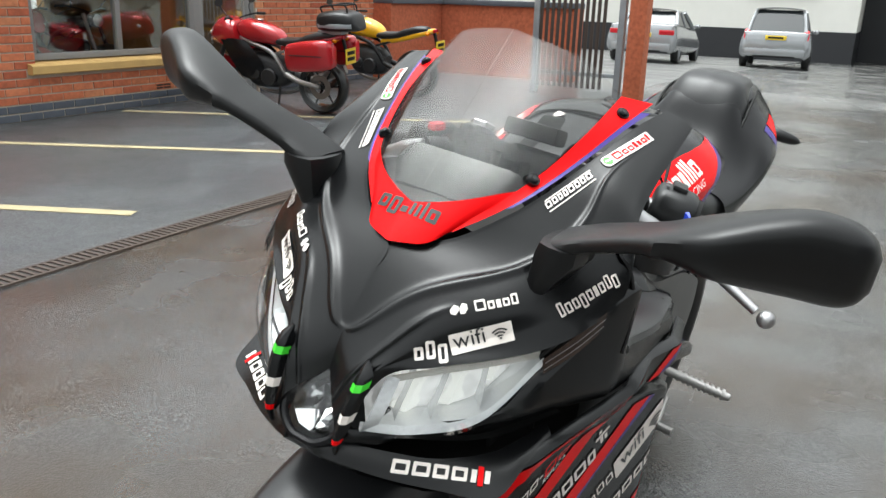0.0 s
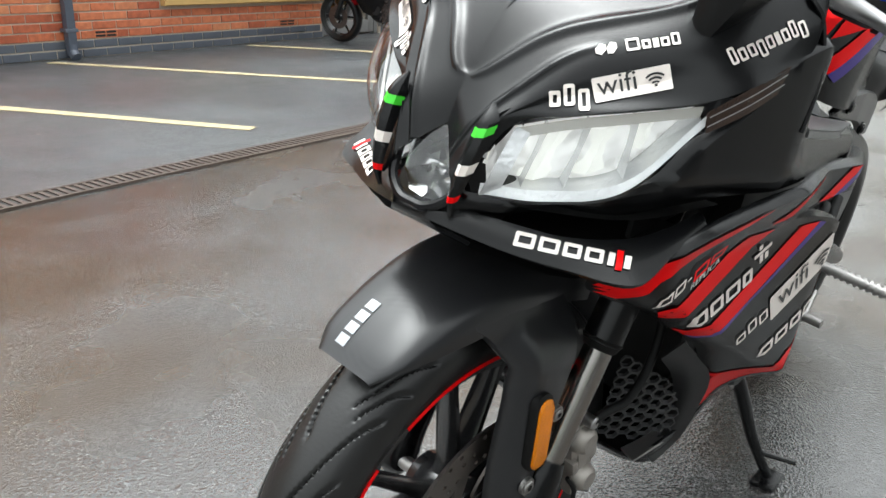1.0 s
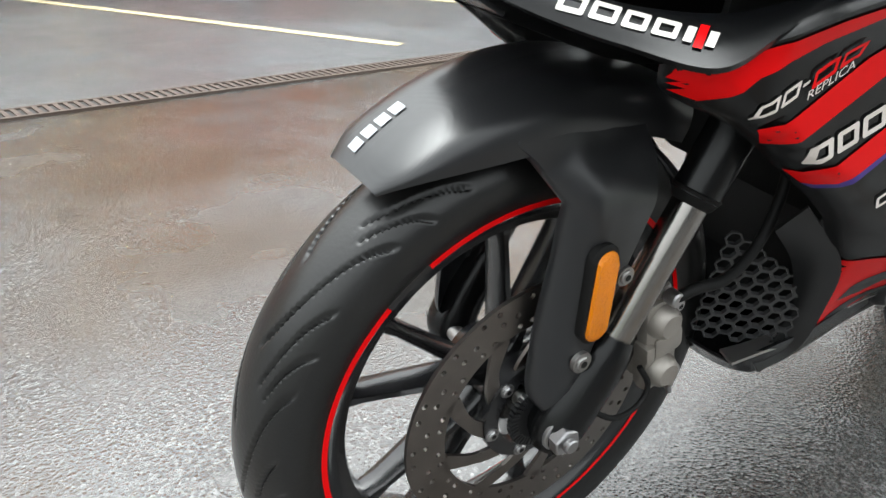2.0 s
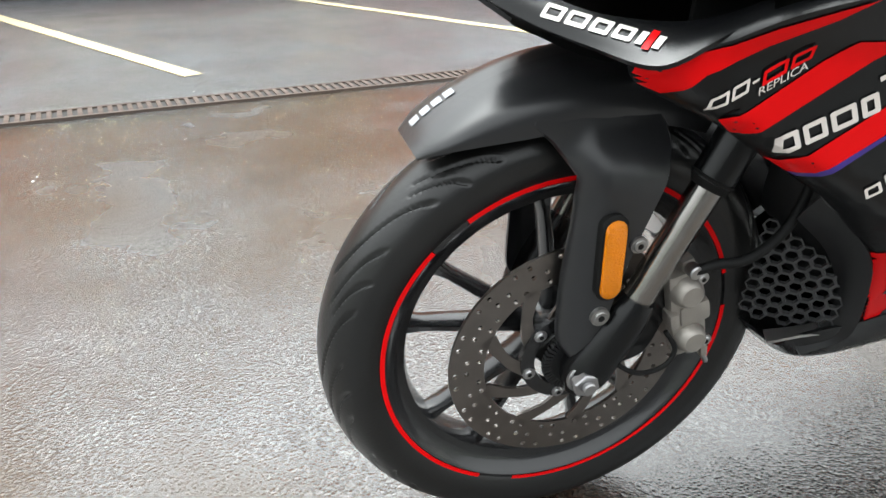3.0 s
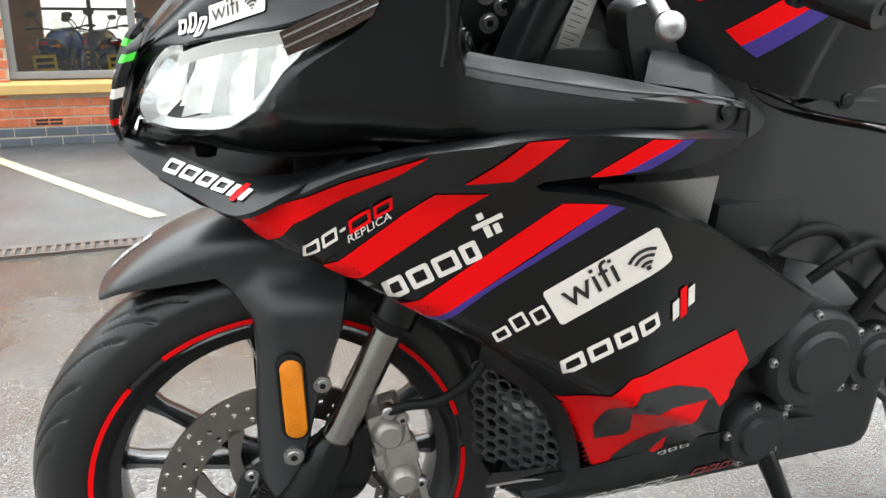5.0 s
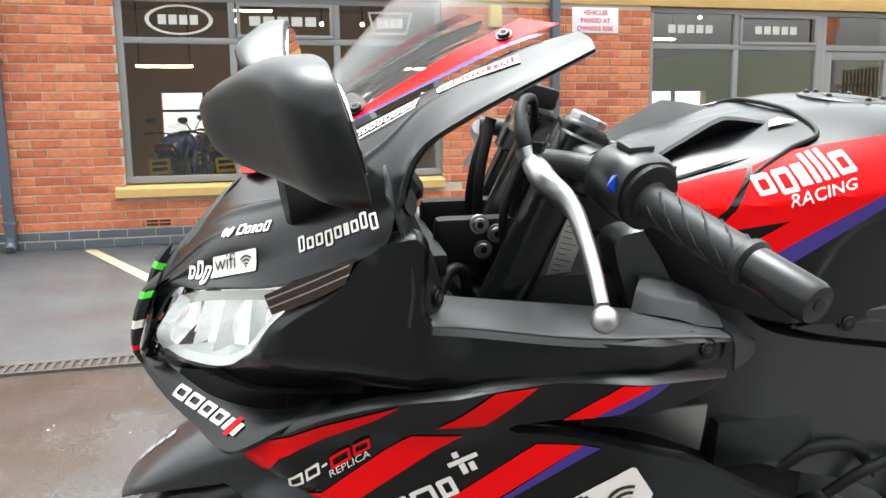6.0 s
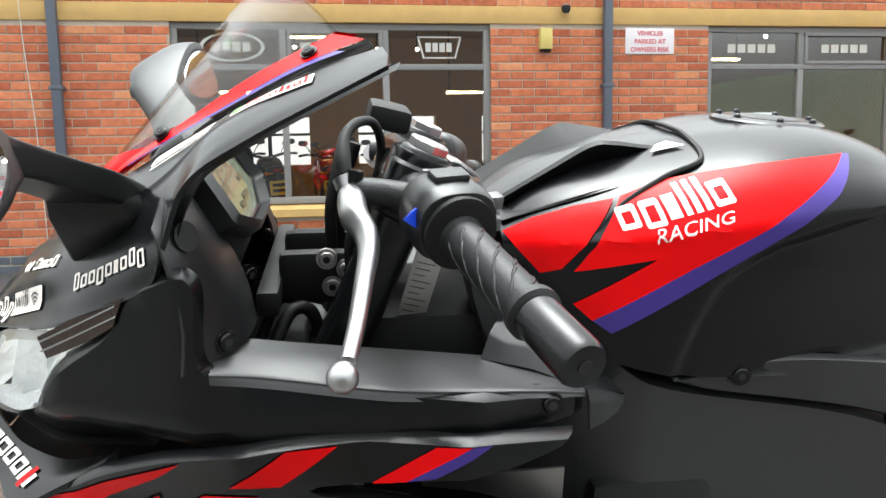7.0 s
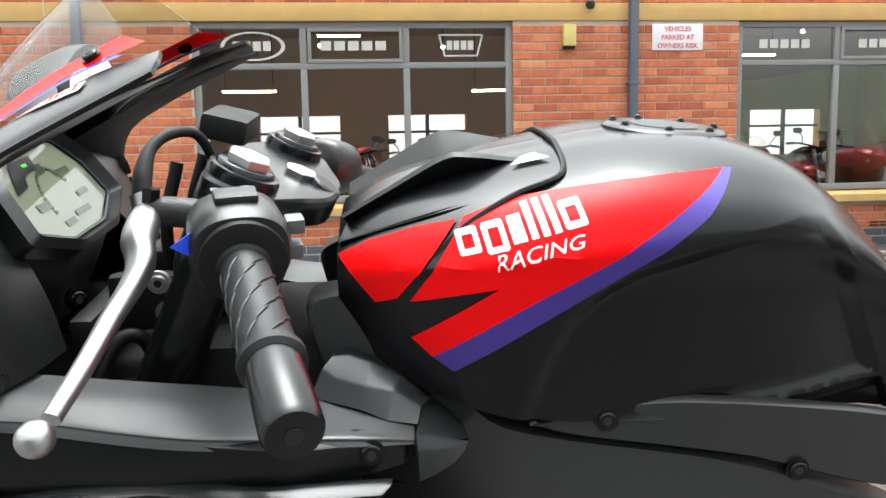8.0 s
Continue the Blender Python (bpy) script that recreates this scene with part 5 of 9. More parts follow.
# -- lamps --
HU = [(-0.106, -0.066, 0.825), (-0.080, -0.106, 0.842), (-0.046, -0.148, 0.856), (-0.006, -0.188, 0.869)]
HM = [(-0.132, -0.066, 0.786), (-0.102, -0.116, 0.802), (-0.060, -0.161, 0.820), (-0.006, -0.192, 0.859)]
HL = [(-0.129, -0.056, 0.762), (-0.097, -0.106, 0.766), (-0.050, -0.156, 0.784), (-0.004, -0.193, 0.850)]
for s in (-1, 1):
    def sd(pts, back=(0, 0, 0)):
        return [(p[0] + back[0], (-p[1] - back[1]) * s, p[2] + back[2]) for p in pts]
    bm = skin([sd(HU), sd(HM), sd(HL)], 30, 12)
    lamp = bpart("headlight", bm, M_LENS, None, "lit clear headlight with bright chrome reflector")
    lamp.visible_shadow = False
    bm = skin([sd(HU, (0.008, 0.006, 0)), sd(HU, (0.040, 0.034, -0.010)), sd(HM, (0.046, 0.040, -0.004)), sd(HL, (0.040, 0.034, 0.008)), sd(HL, (0.008, 0.006, 0))], 30, 16)
    bpart("reflector", bm, M_REFLECT, lamp)
    bm = skin([sd(HU, (0.036, 0.030, -0.008)), sd(HM, (0.040, 0.034, 0)), sd(HL, (0.036, 0.030, 0.008))], 30, 12)
    bpart("led_diffuser", bm, M_LEDSOFT, lamp, "glowing ribbed light panel")
    bm = skin([sd([Vector(q) + Vector((0.004, -0.004, 0)) for q in (HU[0], HM[0], HL[0])], (0.008, 0.002, 0)), sd([Vector(q) + Vector((0.010, 0.004, 0)) for q in (HU[0], HM[0], HL[0])], (0.030, 0.026, 0))], 10, 4)
    bpart("led_diffuser", bm, M_LEDSOFT, lamp)
    # slanting light blades in the bowl, silvered ribs over them
    for k, (t, wid, hi_, lo_) in enumerate(((0.10, 0.10, 0.22, 0.80), (0.30, 0.16, 0.26, 0.86), (0.54, 0.15, 0.28, 0.80), (0.76, 0.08, 0.30, 0.66))):
        ups, los = spline(HU, 60), spline(HL, 60)
        bm = bmesh.new()
        rows = []
        for m in range(7):
            f = hi_ + (lo_ - hi_) * m / 6
            row = []
            for n_ in range(5):
                g = max(0.0, min(1.0, t + wid * (n_ / 4 - 0.5) + 0.10 * (0.5 - f)))
                q = ups[round(g * 59)].lerp(los[round(g * 59)], f) + Vector((0.024 + 0.004 * abs(n_ - 2), 0.020 + 0.003 * abs(n_ - 2), 0))
                row.append(Vector((q.x, -q.y * s, q.z)))
            rows.append(row)
        grid(bm, rows)
        bmesh.ops.recalc_face_normals(bm, faces=bm.faces)
        bpart("led_vane", bm, M_LED, lamp)
    for t in (0.20, 0.42, 0.66):
        up, lo = spline(HU, 40)[round((t + 0.06) * 39)], spline(HL, 40)[round(t * 39)]
        bm = skin([sd([up.lerp(lo, 0.14), up.lerp(lo, 0.5), up.lerp(lo, 0.9)], (0.014, 0.012, 0)), sd([up.lerp(lo, 0.14), up.lerp(lo, 0.5), up.lerp(lo, 0.9)], (0.034, 0.030, 0))], 8, 5)
        bpart("cell_divider", bm, M_REFLECT, lamp, smooth=15)
    bm = skin([sd(HU, (0.004, 0.003, -0.001)), sd(HU, (0.007, 0.005, -0.012))], 30, 3)
    bpart("light_bar", bm, M_GHOST, lamp, "white light guide along the upper edge")
    bm = skin([sd(HL, (0.004, 0.003, 0.001)), sd(HL, (0.007, 0.005, 0.010))], 30, 3)
    bpart("lens_edge", bm, M_REFLECT, lamp, "ribbed grey lens edge")
    bm = skin([sd([HU[0], HM[0], HL[0]], (0.003, 0.002, 0)), sd([Vector(q) + Vector((0.012, -0.012, 0.002)) for q in (HU[0], HM[0], HL[0])], (0.006, 0.004, 0))], 10, 3)
    bpart("lens_edge", bm, M_REFLECT, lamp)
    # slim indicator running back from the lamp
    bm = skin([sd([(-0.016, -0.194, 0.8665), (0.022, -0.211, 0.888), (0.064, -0.226, 0.909)]), sd([(-0.010, -0.196, 0.848), (0.025, -0.214, 0.866), (0.054, -0.225, 0.884)])], 12, 5)
    ind = bpart("indicator", bm, M_AMBERD, None, "slim unlit amber front indicator")
    for dz in (0.0, -0.0085):
        bm = skin([sd([(-0.014, -0.197, 0.864 + dz), (0.022, -0.2145, 0.8835 + dz), (0.058, -0.227, 0.9025 + dz)]), sd([(-0.013, -0.197, 0.8625 + dz), (0.022, -0.2145, 0.8820 + dz), (0.057, -0.227, 0.9010 + dz)])], 8, 2)
        bpart("indicator_rib", bm, M_ALU, ind)

bm = bmesh.new()
rim_pts = [(-0.118, 0.0, 0.810), (-0.117, -0.026, 0.811), (-0.128, -0.042, 0.786), (-0.142, -0.036, 0.757), (-0.150, -0.018, 0.742), (-0.151, 0.0, 0.740), (-0.150, 0.018, 0.742), (-0.142, 0.036, 0.757), (-0.128, 0.042, 0.786), (-0.117, 0.026, 0.811)]
vs = [bm.verts.new(p) for p in rim_pts]
mid = bm.verts.new((-0.142, 0, 0.778))
for k in range(10):
    bm.faces.new((vs[k], vs[(k + 1) % 10], mid))
lamp = bpart("middle_lamp", bm, M_LENS, None, "clear faceted middle lamp between the beaks", 20)
lamp.visible_shadow = False
bm = bmesh.new()
inner = [bm.verts.new((p[0] + 0.012, p[1] * 0.92, p[2] * 0.92 + 0.778 * 0.08)) for p in rim_pts]
deep = [bm.verts.new((-0.092, p[1] * (0.35 if k % 2 else 0.6), 0.778 + (p[2] - 0.778) * (0.6 if k % 2 else 0.3))) for k, p in enumerate(rim_pts)]
for k in range(10):
    bm.faces.new((inner[k], inner[(k + 1) % 10], deep[(k + 1) % 10], deep[k]))
bm.faces.new(deep)
bmesh.ops.recalc_face_normals(bm, faces=bm.faces)
bpart("reflector", bm, M_CHROME, lamp, smooth=10)
rnd = random.Random(12)
for j in range(4):
    for i in range(4):
        half = 0.019 + 0.012 * min(1, j / 1.5) - 0.010 * max(0, j - 2)
        y, z = (i - 1.5) / 1.8 * half, 0.756 + 0.0145 * j
        x = -0.120 + 0.010 * j + 0.006 * abs(i - 1.5)
        tip = Vector((x - 0.009, y + rnd.uniform(-0.005, 0.005), z + rnd.uniform(-0.004, 0.004)))
        bm = bmesh.new()
        ring = [bm.verts.new((x + 0.007, y + a * half * 0.36, z + b * 0.0085)) for a, b in ((-1, -1), (1, -0.8), (0.9, 1), (-0.8, 0.9))]
        top = bm.verts.new(tip)
        for k in range(4):
            bm.faces.new((ring[k], ring[(k + 1) % 4], top))
        bmesh.ops.recalc_face_normals(bm, faces=bm.faces)
        bpart("mirror_facet", bm, M_CHROME, lamp, smooth=0)
bm = bmesh.new()
tube(bm, [Vector(p) for p in rim_pts[2:9]], 0.005, 8, 24)
bpart("lamp_bezel", bm, M_GLOSSB, lamp)
bm = bmesh.new()
box(bm, (-0.085, -0.05, 0.72), (-0.06, 0.05, 0.86), 0.01)
bpart("lamp_housing", bm, M_DARK, lamp)

# -- middle side panels --
MID = smooth_outline([(-0.133, 0.762), (-0.088, 0.760), (-0.060, 0.770), (-0.035, 0.792), (-0.010, 0.838), (0.044, 0.876), (0.064, 0.914), (0.113, 0.936), (0.128, 0.920), (0.122, 0.862), (0.130, 0.846), (0.17, 0.838), (0.28, 0.822), (0.40, 0.808), (0.446, 0.797), (0.447, 0.766), (0.256, 0.780), (0.096, 0.778), (0.030, 0.762), (-0.035, 0.745), (-0.090, 0.741), (-0.138, 0.743)], 4, (0, 13, 14, 21))


def mid_depth(x, z):
    return w_mid(x, z) - 0.9 * max(0, 0.80 - z) * max(0, min(1, (0.16 - x) / 0.1)) * max(0, min(1, (x + 0.12) / 0.05)) - 0.30 * max(0, z - 0.80) * max(0, min(1, (x - 0.13) / 0.03))


mid, mid_r = bpair("side_fairing", panel(MID, mid_depth, 0.005, 0.014, 0.008, False, rim=0.006), M_BLACK, None, "satin black side fairing panel")
LED_X = ((0.128, 0.8475), (0.17, 0.838), (0.28, 0.822), (0.40, 0.808), (0.446, 0.797))
LED_L = [(x, -(mid_depth(x, z - q) + 0.0016), z - q) for (x, z), q in zip(LED_X, (0.009, 0.009, 0.009, 0.006, 0.0045))]
LED_E = [(x, -(mid_depth(x, z) + 0.0012), z - 0.003) for x, z in LED_X]
LED_O = [(x, -(mid_depth(x, z) - 0.0022), z + 0.0006) for x, z in LED_X]
LED_M = [(0.128, -0.206, 0.8515), (0.17, -0.200, 0.8440), (0.28, -0.194, 0.8270), (0.39, -0.186, 0.8070), (0.446, -0.176, 0.796)]
LED_I = [(0.128, -0.172, 0.852), (0.20, -0.160, 0.837), (0.30, -0.148, 0.820), (0.37, -0.135, 0.806), (0.444, -0.120, 0.792)]
# shelf takes the lightened plastic, so its sky reflection is painted in
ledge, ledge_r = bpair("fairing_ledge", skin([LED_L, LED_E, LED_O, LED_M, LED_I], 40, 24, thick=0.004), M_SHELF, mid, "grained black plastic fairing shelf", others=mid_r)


def facets(rows, thick=0.003):
    """A moulded cap of flat facets with softened edges."""
    bm = bmesh.new()
    grid(bm, [[Vector(p) for p in r] for r in rows])
    bmesh.ops.recalc_face_normals(bm, faces=bm.faces)
    inner = [e for e in bm.edges if len(e.link_faces) == 2]
    bmesh.ops.bevel(bm, geom=inner, offset=0.0022, segments=2, profile=0.6, affect='EDGES')
    bmesh.ops.recalc_face_normals(bm, faces=bm.faces)
    shell(bm, thick)
    return bm


# raised cap behind the shelf: a dished front face, a ridge, and a fall to the frame
HUMP = [[(0.360, -0.150, 0.809), (0.376, -0.158, 0.8085), (0.404, -0.170, 0.806), (0.424, -0.180, 0.801), (0.449, -0.1845, 0.799)],
        [(0.370, -0.138, 0.830), (0.382, -0.146, 0.824), (0.406, -0.156, 0.821), (0.430, -0.164, 0.820), (0.453, -0.166, 0.806)],
        [(0.378, -0.128, 0.8365), (0.392, -0.128, 0.838), (0.412, -0.136, 0.8350), (0.438, -0.148, 0.825), (0.460, -0.154, 0.806)],
        [(0.382, -0.112, 0.838), (0.398, -0.108, 0.840), (0.424, -0.116, 0.830), (0.446, -0.128, 0.816), (0.466, -0.136, 0.801)],
        [(0.382, -0.080, 0.796), (0.400, -0.078, 0.796), (0.426, -0.086, 0.790), (0.450, -0.096, 0.782), (0.470, -0.104, 0.775)]]
bpair("shelf_hump", facets(HUMP), M_GRAIN, mid, "moulded black plastic cap with a dished face", others=mid_r)
# rear cap of the panel, set off by a joint
CAPR = [[(0.4495, -0.2135, 0.764), (0.462, -0.208, 0.766), (0.478, -0.199, 0.771), (0.487, -0.190, 0.776)],
        [(0.4485, -0.2115, 0.790), (0.462, -0.204, 0.786), (0.480, -0.192, 0.783), (0.4905, -0.1835, 0.7805)],
        [(0.4475, -0.2060, 0.8005), (0.460, -0.196, 0.796), (0.478, -0.186, 0.788), (0.4915, -0.1805, 0.7815)],
        [(0.4500, -0.1840, 0.7995), (0.462, -0.168, 0.799), (0.477, -0.160, 0.791), (0.4905, -0.168, 0.7815)],
        [(0.4560, -0.1500, 0.801), (0.468, -0.140, 0.799), (0.480, -0.138, 0.790), (0.489, -0.150, 0.779)]]
bpair("panel_end_cap", facets(CAPR), M_GRAIN, mid, others=mid_r)
for p in ((0.412, -0.2185, 0.793),):
    for s in (1, -1):
        bolt("panel_screw", (p[0], p[1] * s, p[2]), (0.1, -1 * s, 0.1), 0.0085, mid)
for s in (1, -1):
    # upright inner flank beside the steering head
    bm = bmesh.new()
    rows = [[Vector((x, -s * y, z)) for x, y, z in r] for r in (
        [(0.108, -0.243, 0.846), (0.112, -0.243, 0.885), (0.106, -0.239, 0.92), (0.097, -0.231, 0.950), (0.090, -0.222, 0.962)],
        [(0.138, -0.214, 0.852), (0.131, -0.212, 0.885), (0.121, -0.208, 0.92), (0.108, -0.206, 0.955), (0.094, -0.196, 0.980)],
        [(0.152, -0.174, 0.852), (0.143, -0.172, 0.885), (0.130, -0.168, 0.915), (0.114, -0.160, 0.955), (0.094, -0.148, 0.985)],
        [(0.152, -0.115, 0.846), (0.146, -0.118, 0.885), (0.133, -0.112, 0.915), (0.112, -0.100, 0.945), (0.090, -0.092, 0.975)])]
    rows = [spline(r, 10) for r in rows]
    cols = [spline([r[i] for r in rows], 14) for i in range(10)]
    grid(bm, cols)
    bmesh.ops.recalc_face_normals(bm, faces=bm.faces)
    shell(bm, 0.003)
    flank = bpart("inner_flank", bm, M_GRAIN, mid)
    bolt("flank_screw", (0.1375, 0.2125 * s, 0.862), (0.75, 0.66 * s, 0.1), 0.008, flank)
    # dark disc painted as the shade in the moulded recess for the upper fixing
    bm = bmesh.new()
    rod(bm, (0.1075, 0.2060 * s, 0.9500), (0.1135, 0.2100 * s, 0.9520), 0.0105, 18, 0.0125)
    bpart("fixing_recess_shade", bm, M_PIT, flank)

CH_OUT = [(-0.156, -0.020, 0.7335), (-0.146, -0.045, 0.7290), (-0.121, -0.090, 0.7190), (-0.091, -0.137, 0.7125), (-0.057, -0.191, 0.7110), (-0.010, -0.2005, 0.7330), (0.030, -0.2075, 0.7570)]
CH_IN = [(-0.146, -0.018, 0.7480), (-0.124, -0.052, 0.7440), (-0.100, -0.086, 0.7385), (-0.070, -0.122, 0.7335), (-0.024, -0.160, 0.7360), (0.012, -0.180, 0.7470), (0.040, -0.194, 0.7620)]
CH_MID = [tuple((Vector(a) + Vector(b)) / 2 + Vector((-0.001, -0.002, 0.0012))) for a, b in zip(CH_OUT, CH_IN)]
chin, chin_r = bpair("chin_blade", skin([CH_OUT, CH_MID, CH_IN], 40, 10, thick=0.006), M_BLACK, None, "satin black chin blade under the lamps")
bm = skin([[(-0.150, 0, 0.742), (-0.148, 0, 0.726), (-0.12, 0, 0.706)], [(-0.153, -0.022, 0.745), (-0.150, -0.026, 0.727), (-0.122, -0.05, 0.708)]], 8, 5, thick=0.004, mirror=True)
bpart("chin_front", bm, M_BLACK, chin)
# two dark sheets added under the nose as painted shade
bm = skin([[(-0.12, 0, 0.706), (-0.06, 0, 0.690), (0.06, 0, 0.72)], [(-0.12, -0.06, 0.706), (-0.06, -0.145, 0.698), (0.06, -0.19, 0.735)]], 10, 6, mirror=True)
bpart("chin_shade_floor", bm, M_DARK, chin)
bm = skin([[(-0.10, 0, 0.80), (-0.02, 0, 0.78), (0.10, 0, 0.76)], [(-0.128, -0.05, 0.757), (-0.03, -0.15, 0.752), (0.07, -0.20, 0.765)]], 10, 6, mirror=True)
bpart("nose_shade_floor", bm, M_DARK, chin)

# dark board added behind the side panel, standing for the shade within
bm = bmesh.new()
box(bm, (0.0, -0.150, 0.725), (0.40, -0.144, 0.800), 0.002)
bpair("inner_shade_liner", bm, M_DARK)

# -- lower side panels with stripes --
LOW = [(-0.056, 0.700), (-0.008, 0.734), (0.031, 0.758), (0.086, 0.777), (0.182, 0.790), (0.329, 0.786), (0.428, 0.777), (0.420, 0.764), (0.364, 0.748), (0.258, 0.7425), (0.205, 0.7375), (0.293, 0.727), (0.39, 0.689), (0.598, 0.563), (0.55, 0.516), (0.492, 0.50), (0.47, 0.43), (0.50, 0.335), (0.434, 0.303), (0.366, 0.304), (0.32, 0.39), (0.275, 0.472), (0.245, 0.498), (0.192, 0.546), (0.093, 0.606), (0.021, 0.651), (-0.036, 0.672)]
LOW_S = smooth_outline(LOW, 4, (0, 6, 7, 10, 12, 13, 17, 18, 19, 20, 21, 24))
low_panel, low_right = bpair("lower_fairing", panel(LOW_S, w_low, 0.007, 0.014, 0.009, False, rim=0.0042), M_BLACK, None, "satin black lower fairing with red and purple stripes")
ltree = tree_of(low_panel)
STRIPES = [
    ("red_stripe", M_RED, [(-0.0525, 0.698), (-0.020, 0.718), (0.031, 0.745), (0.099, 0.7715), (0.077, 0.753), (0.033, 0.728), (-0.009, 0.701), (-0.028, 0.676), (-0.044, 0.680)]),
    ("red_stripe", M_RED, [(0.018, 0.657), (0.112, 0.7315), (0.160, 0.7315), (0.040, 0.641)]),
    ("red_stripe", M_RED, [(0.086, 0.6115), (0.230, 0.7205), (0.274, 0.719), (0.112, 0.597)]),
    ("purple_stripe", M_PURPLE, [(0.112, 0.597), (0.150, 0.6255), (0.209, 0.668), (0.274, 0.719), (0.290, 0.7155), (0.229, 0.6745), (0.172, 0.6355), (0.1205, 0.5935)]),
    ("red_stripe", M_RED, [(0.135, 0.7425), (0.184, 0.7835), (0.226, 0.783), (0.178, 0.7445)]),
    ("red_stripe", M_RED, [(0.253, 0.746), (0.307, 0.781), (0.336, 0.7805), (0.282, 0.748)]),
    ("purple_stripe", M_PURPLE, [(0.282, 0.748), (0.336, 0.7805), (0.353, 0.7795), (0.306, 0.752)]),
    ("red_patch", M_RED, [(0.276, 0.474), (0.29, 0.488), (0.322, 0.528), (0.464, 0.554), (0.500, 0.500), (0.492, 0.473), (0.463, 0.454), (0.444, 0.478), (0.423, 0.434), (0.452, 0.35), (0.438, 0.331), (0.436, 0.312), (0.366, 0.312), (0.312, 0.383)]),
]
for nm, mm, o in STRIPES:
    bpair(nm, decal([o], ltree, 0.0012, 0.005, False), mm, low_panel, smooth=30, others=low_right)
for o in ([(0.340, 0.395), (0.328, 0.425), (0.324, 0.469), (0.336, 0.508), (0.384, 0.506), (0.433, 0.488), (0.450, 0.470), (0.384, 0.476), (0.351, 0.464), (0.380, 0.409), (0.377, 0.397)], [(0.379, 0.329), (0.378, 0.350), (0.397, 0.373), (0.420, 0.399), (0.423, 0.430), (0.439, 0.386), (0.434, 0.342), (0.450, 0.326), (0.433, 0.317)]):
    bpair("black_swirl", decal([o], ltree, 0.0019, 0.005, False), M_BVINYL, low_panel, smooth=30, others=low_right)


def unit(a, b):
    v = Vector((b[0] - a[0], b[1] - a[1]))
    return (v.normalized().x, v.normalized().y)


def glyph(x, y, w, h, bar):
    """A plain letter-sized block, hollow where it is wide enough, as simple outlines."""
    if w < 2.6 * bar:
        return [[(x, y), (x + w, y), (x + w, y + h), (x, y + h)]]
    k = 0.08 * h
    left = [(w / 2, 0), (k, 0), (0, k), (0, h - k), (k, h), (w / 2, h), (w / 2, h - bar), (bar, h - bar), (bar, bar), (w / 2, bar)]
    return [[(x + p, y + q) for p, q in o] for o in (left, [(w - p, q) for p, q in left])]


def word_shapes(length, height, letters, weight=0.2, gap=0.16, lean=0.0):
    """A maker's word as a row of plain letter-sized shapes, in the frame (along, up)."""
    letters = [q if isinstance(q, tuple) else (q, 0, 1) for q in letters]
    total = sum(q[0] for q in letters) + gap * (len(letters) - 1)
    out, at_ = [], 0.0
    for w, lo, hi in letters:
        x0, wid = at_ / total * length, w / total * length
        shapes = glyph(x0, lo * height, wid, (hi - lo) * height, weight * height)
        out.append([[(p + lean * q, q) for p, q in o] for o in shapes])
        at_ += w + gap
    return out


def word(tree, a, b, height, letters, material, parent, slant=0.0, lift=0.0016, weight=0.2):
    """A maker's word laid on a flank from a to b in (x, z)."""
    u = unit(a, b)
    v = (-u[1] + slant * u[0], u[0] + slant * u[1])
    for shapes in word_shapes(math.dist(a, b), height, letters, weight):
        laid = [[(a[0] + u[0] * g + v[0] * h, a[1] + u[1] * g + v[1] * h) for g, h in o] for o in shapes]
        bpair("marking", decal(laid, tree, lift, 0.012, False), material, parent, smooth=0)


def pressed(shapes, o, along, up, tree, lift=0.0014, step=0.008, inward=None):
    """Film pressed square on to a surface: outlines in the plane through o spanned by along and up."""
    o, u = Vector(o), (Vector(along) - Vector(o)).normalized()
    v = Vector(up) - Vector(o)
    v = (v - u * v.dot(u)).normalized()
    way = Vector(inward).normalized() if inward else u.cross(v)
    if not inward and way.y < 0:
        way = -way
    bm = bmesh.new()
    for q in shapes:
        f = flat(q, step)
        found = {}
        for p in f.verts:
            hit = tree.ray_cast(o + u * p.co.x + v * p.co.z - way * 0.05, way, 0.12)
            if hit[0] is not None:
                nrm = hit[1] if hit[1].dot(way) < 0 else -hit[1]
                found[p] = bm.verts.new(hit[0] + nrm * lift)
        for face in f.faces:
            if all(p in found for p in face.verts):
                c = [found[p] for p in face.verts]
                if max((a.co - b.co).length for a in c for b in c) < step * 6:
                    bm.faces.new(c)
        f.free()
    bm.normal_update()
    for f in bm.faces:
        if f.normal.dot(way) > 0:
            f.normal_flip()
    return bm


def lay(shapes, o, along, up, tree, material, parent, lift=0.0014, name="marking", twin=None):
    """One marking on the left and its counterpart on the right; twin gives other outlines for the right side."""
    bpart(name, pressed(shapes, o, along, up, tree, lift), material, parent, smooth=0)
    bm = pressed(twin or shapes, o, along, up, tree, lift)
    for v in bm.verts:
        v.co.y = -v.co.y
    bmesh.ops.reverse_faces(bm, faces=bm.faces)
    bpart(name, bm, material, parent, smooth=0)


def lay_word(o, along, up, height, letters, tree, material, parent, lift=0.0014, weight=0.2, lean=0.0):
    for shapes in word_shapes((Vector(along) - Vector(o)).length, height, letters, weight, lean=lean):
        lay(shapes, o, along, up, tree, material, parent, lift)


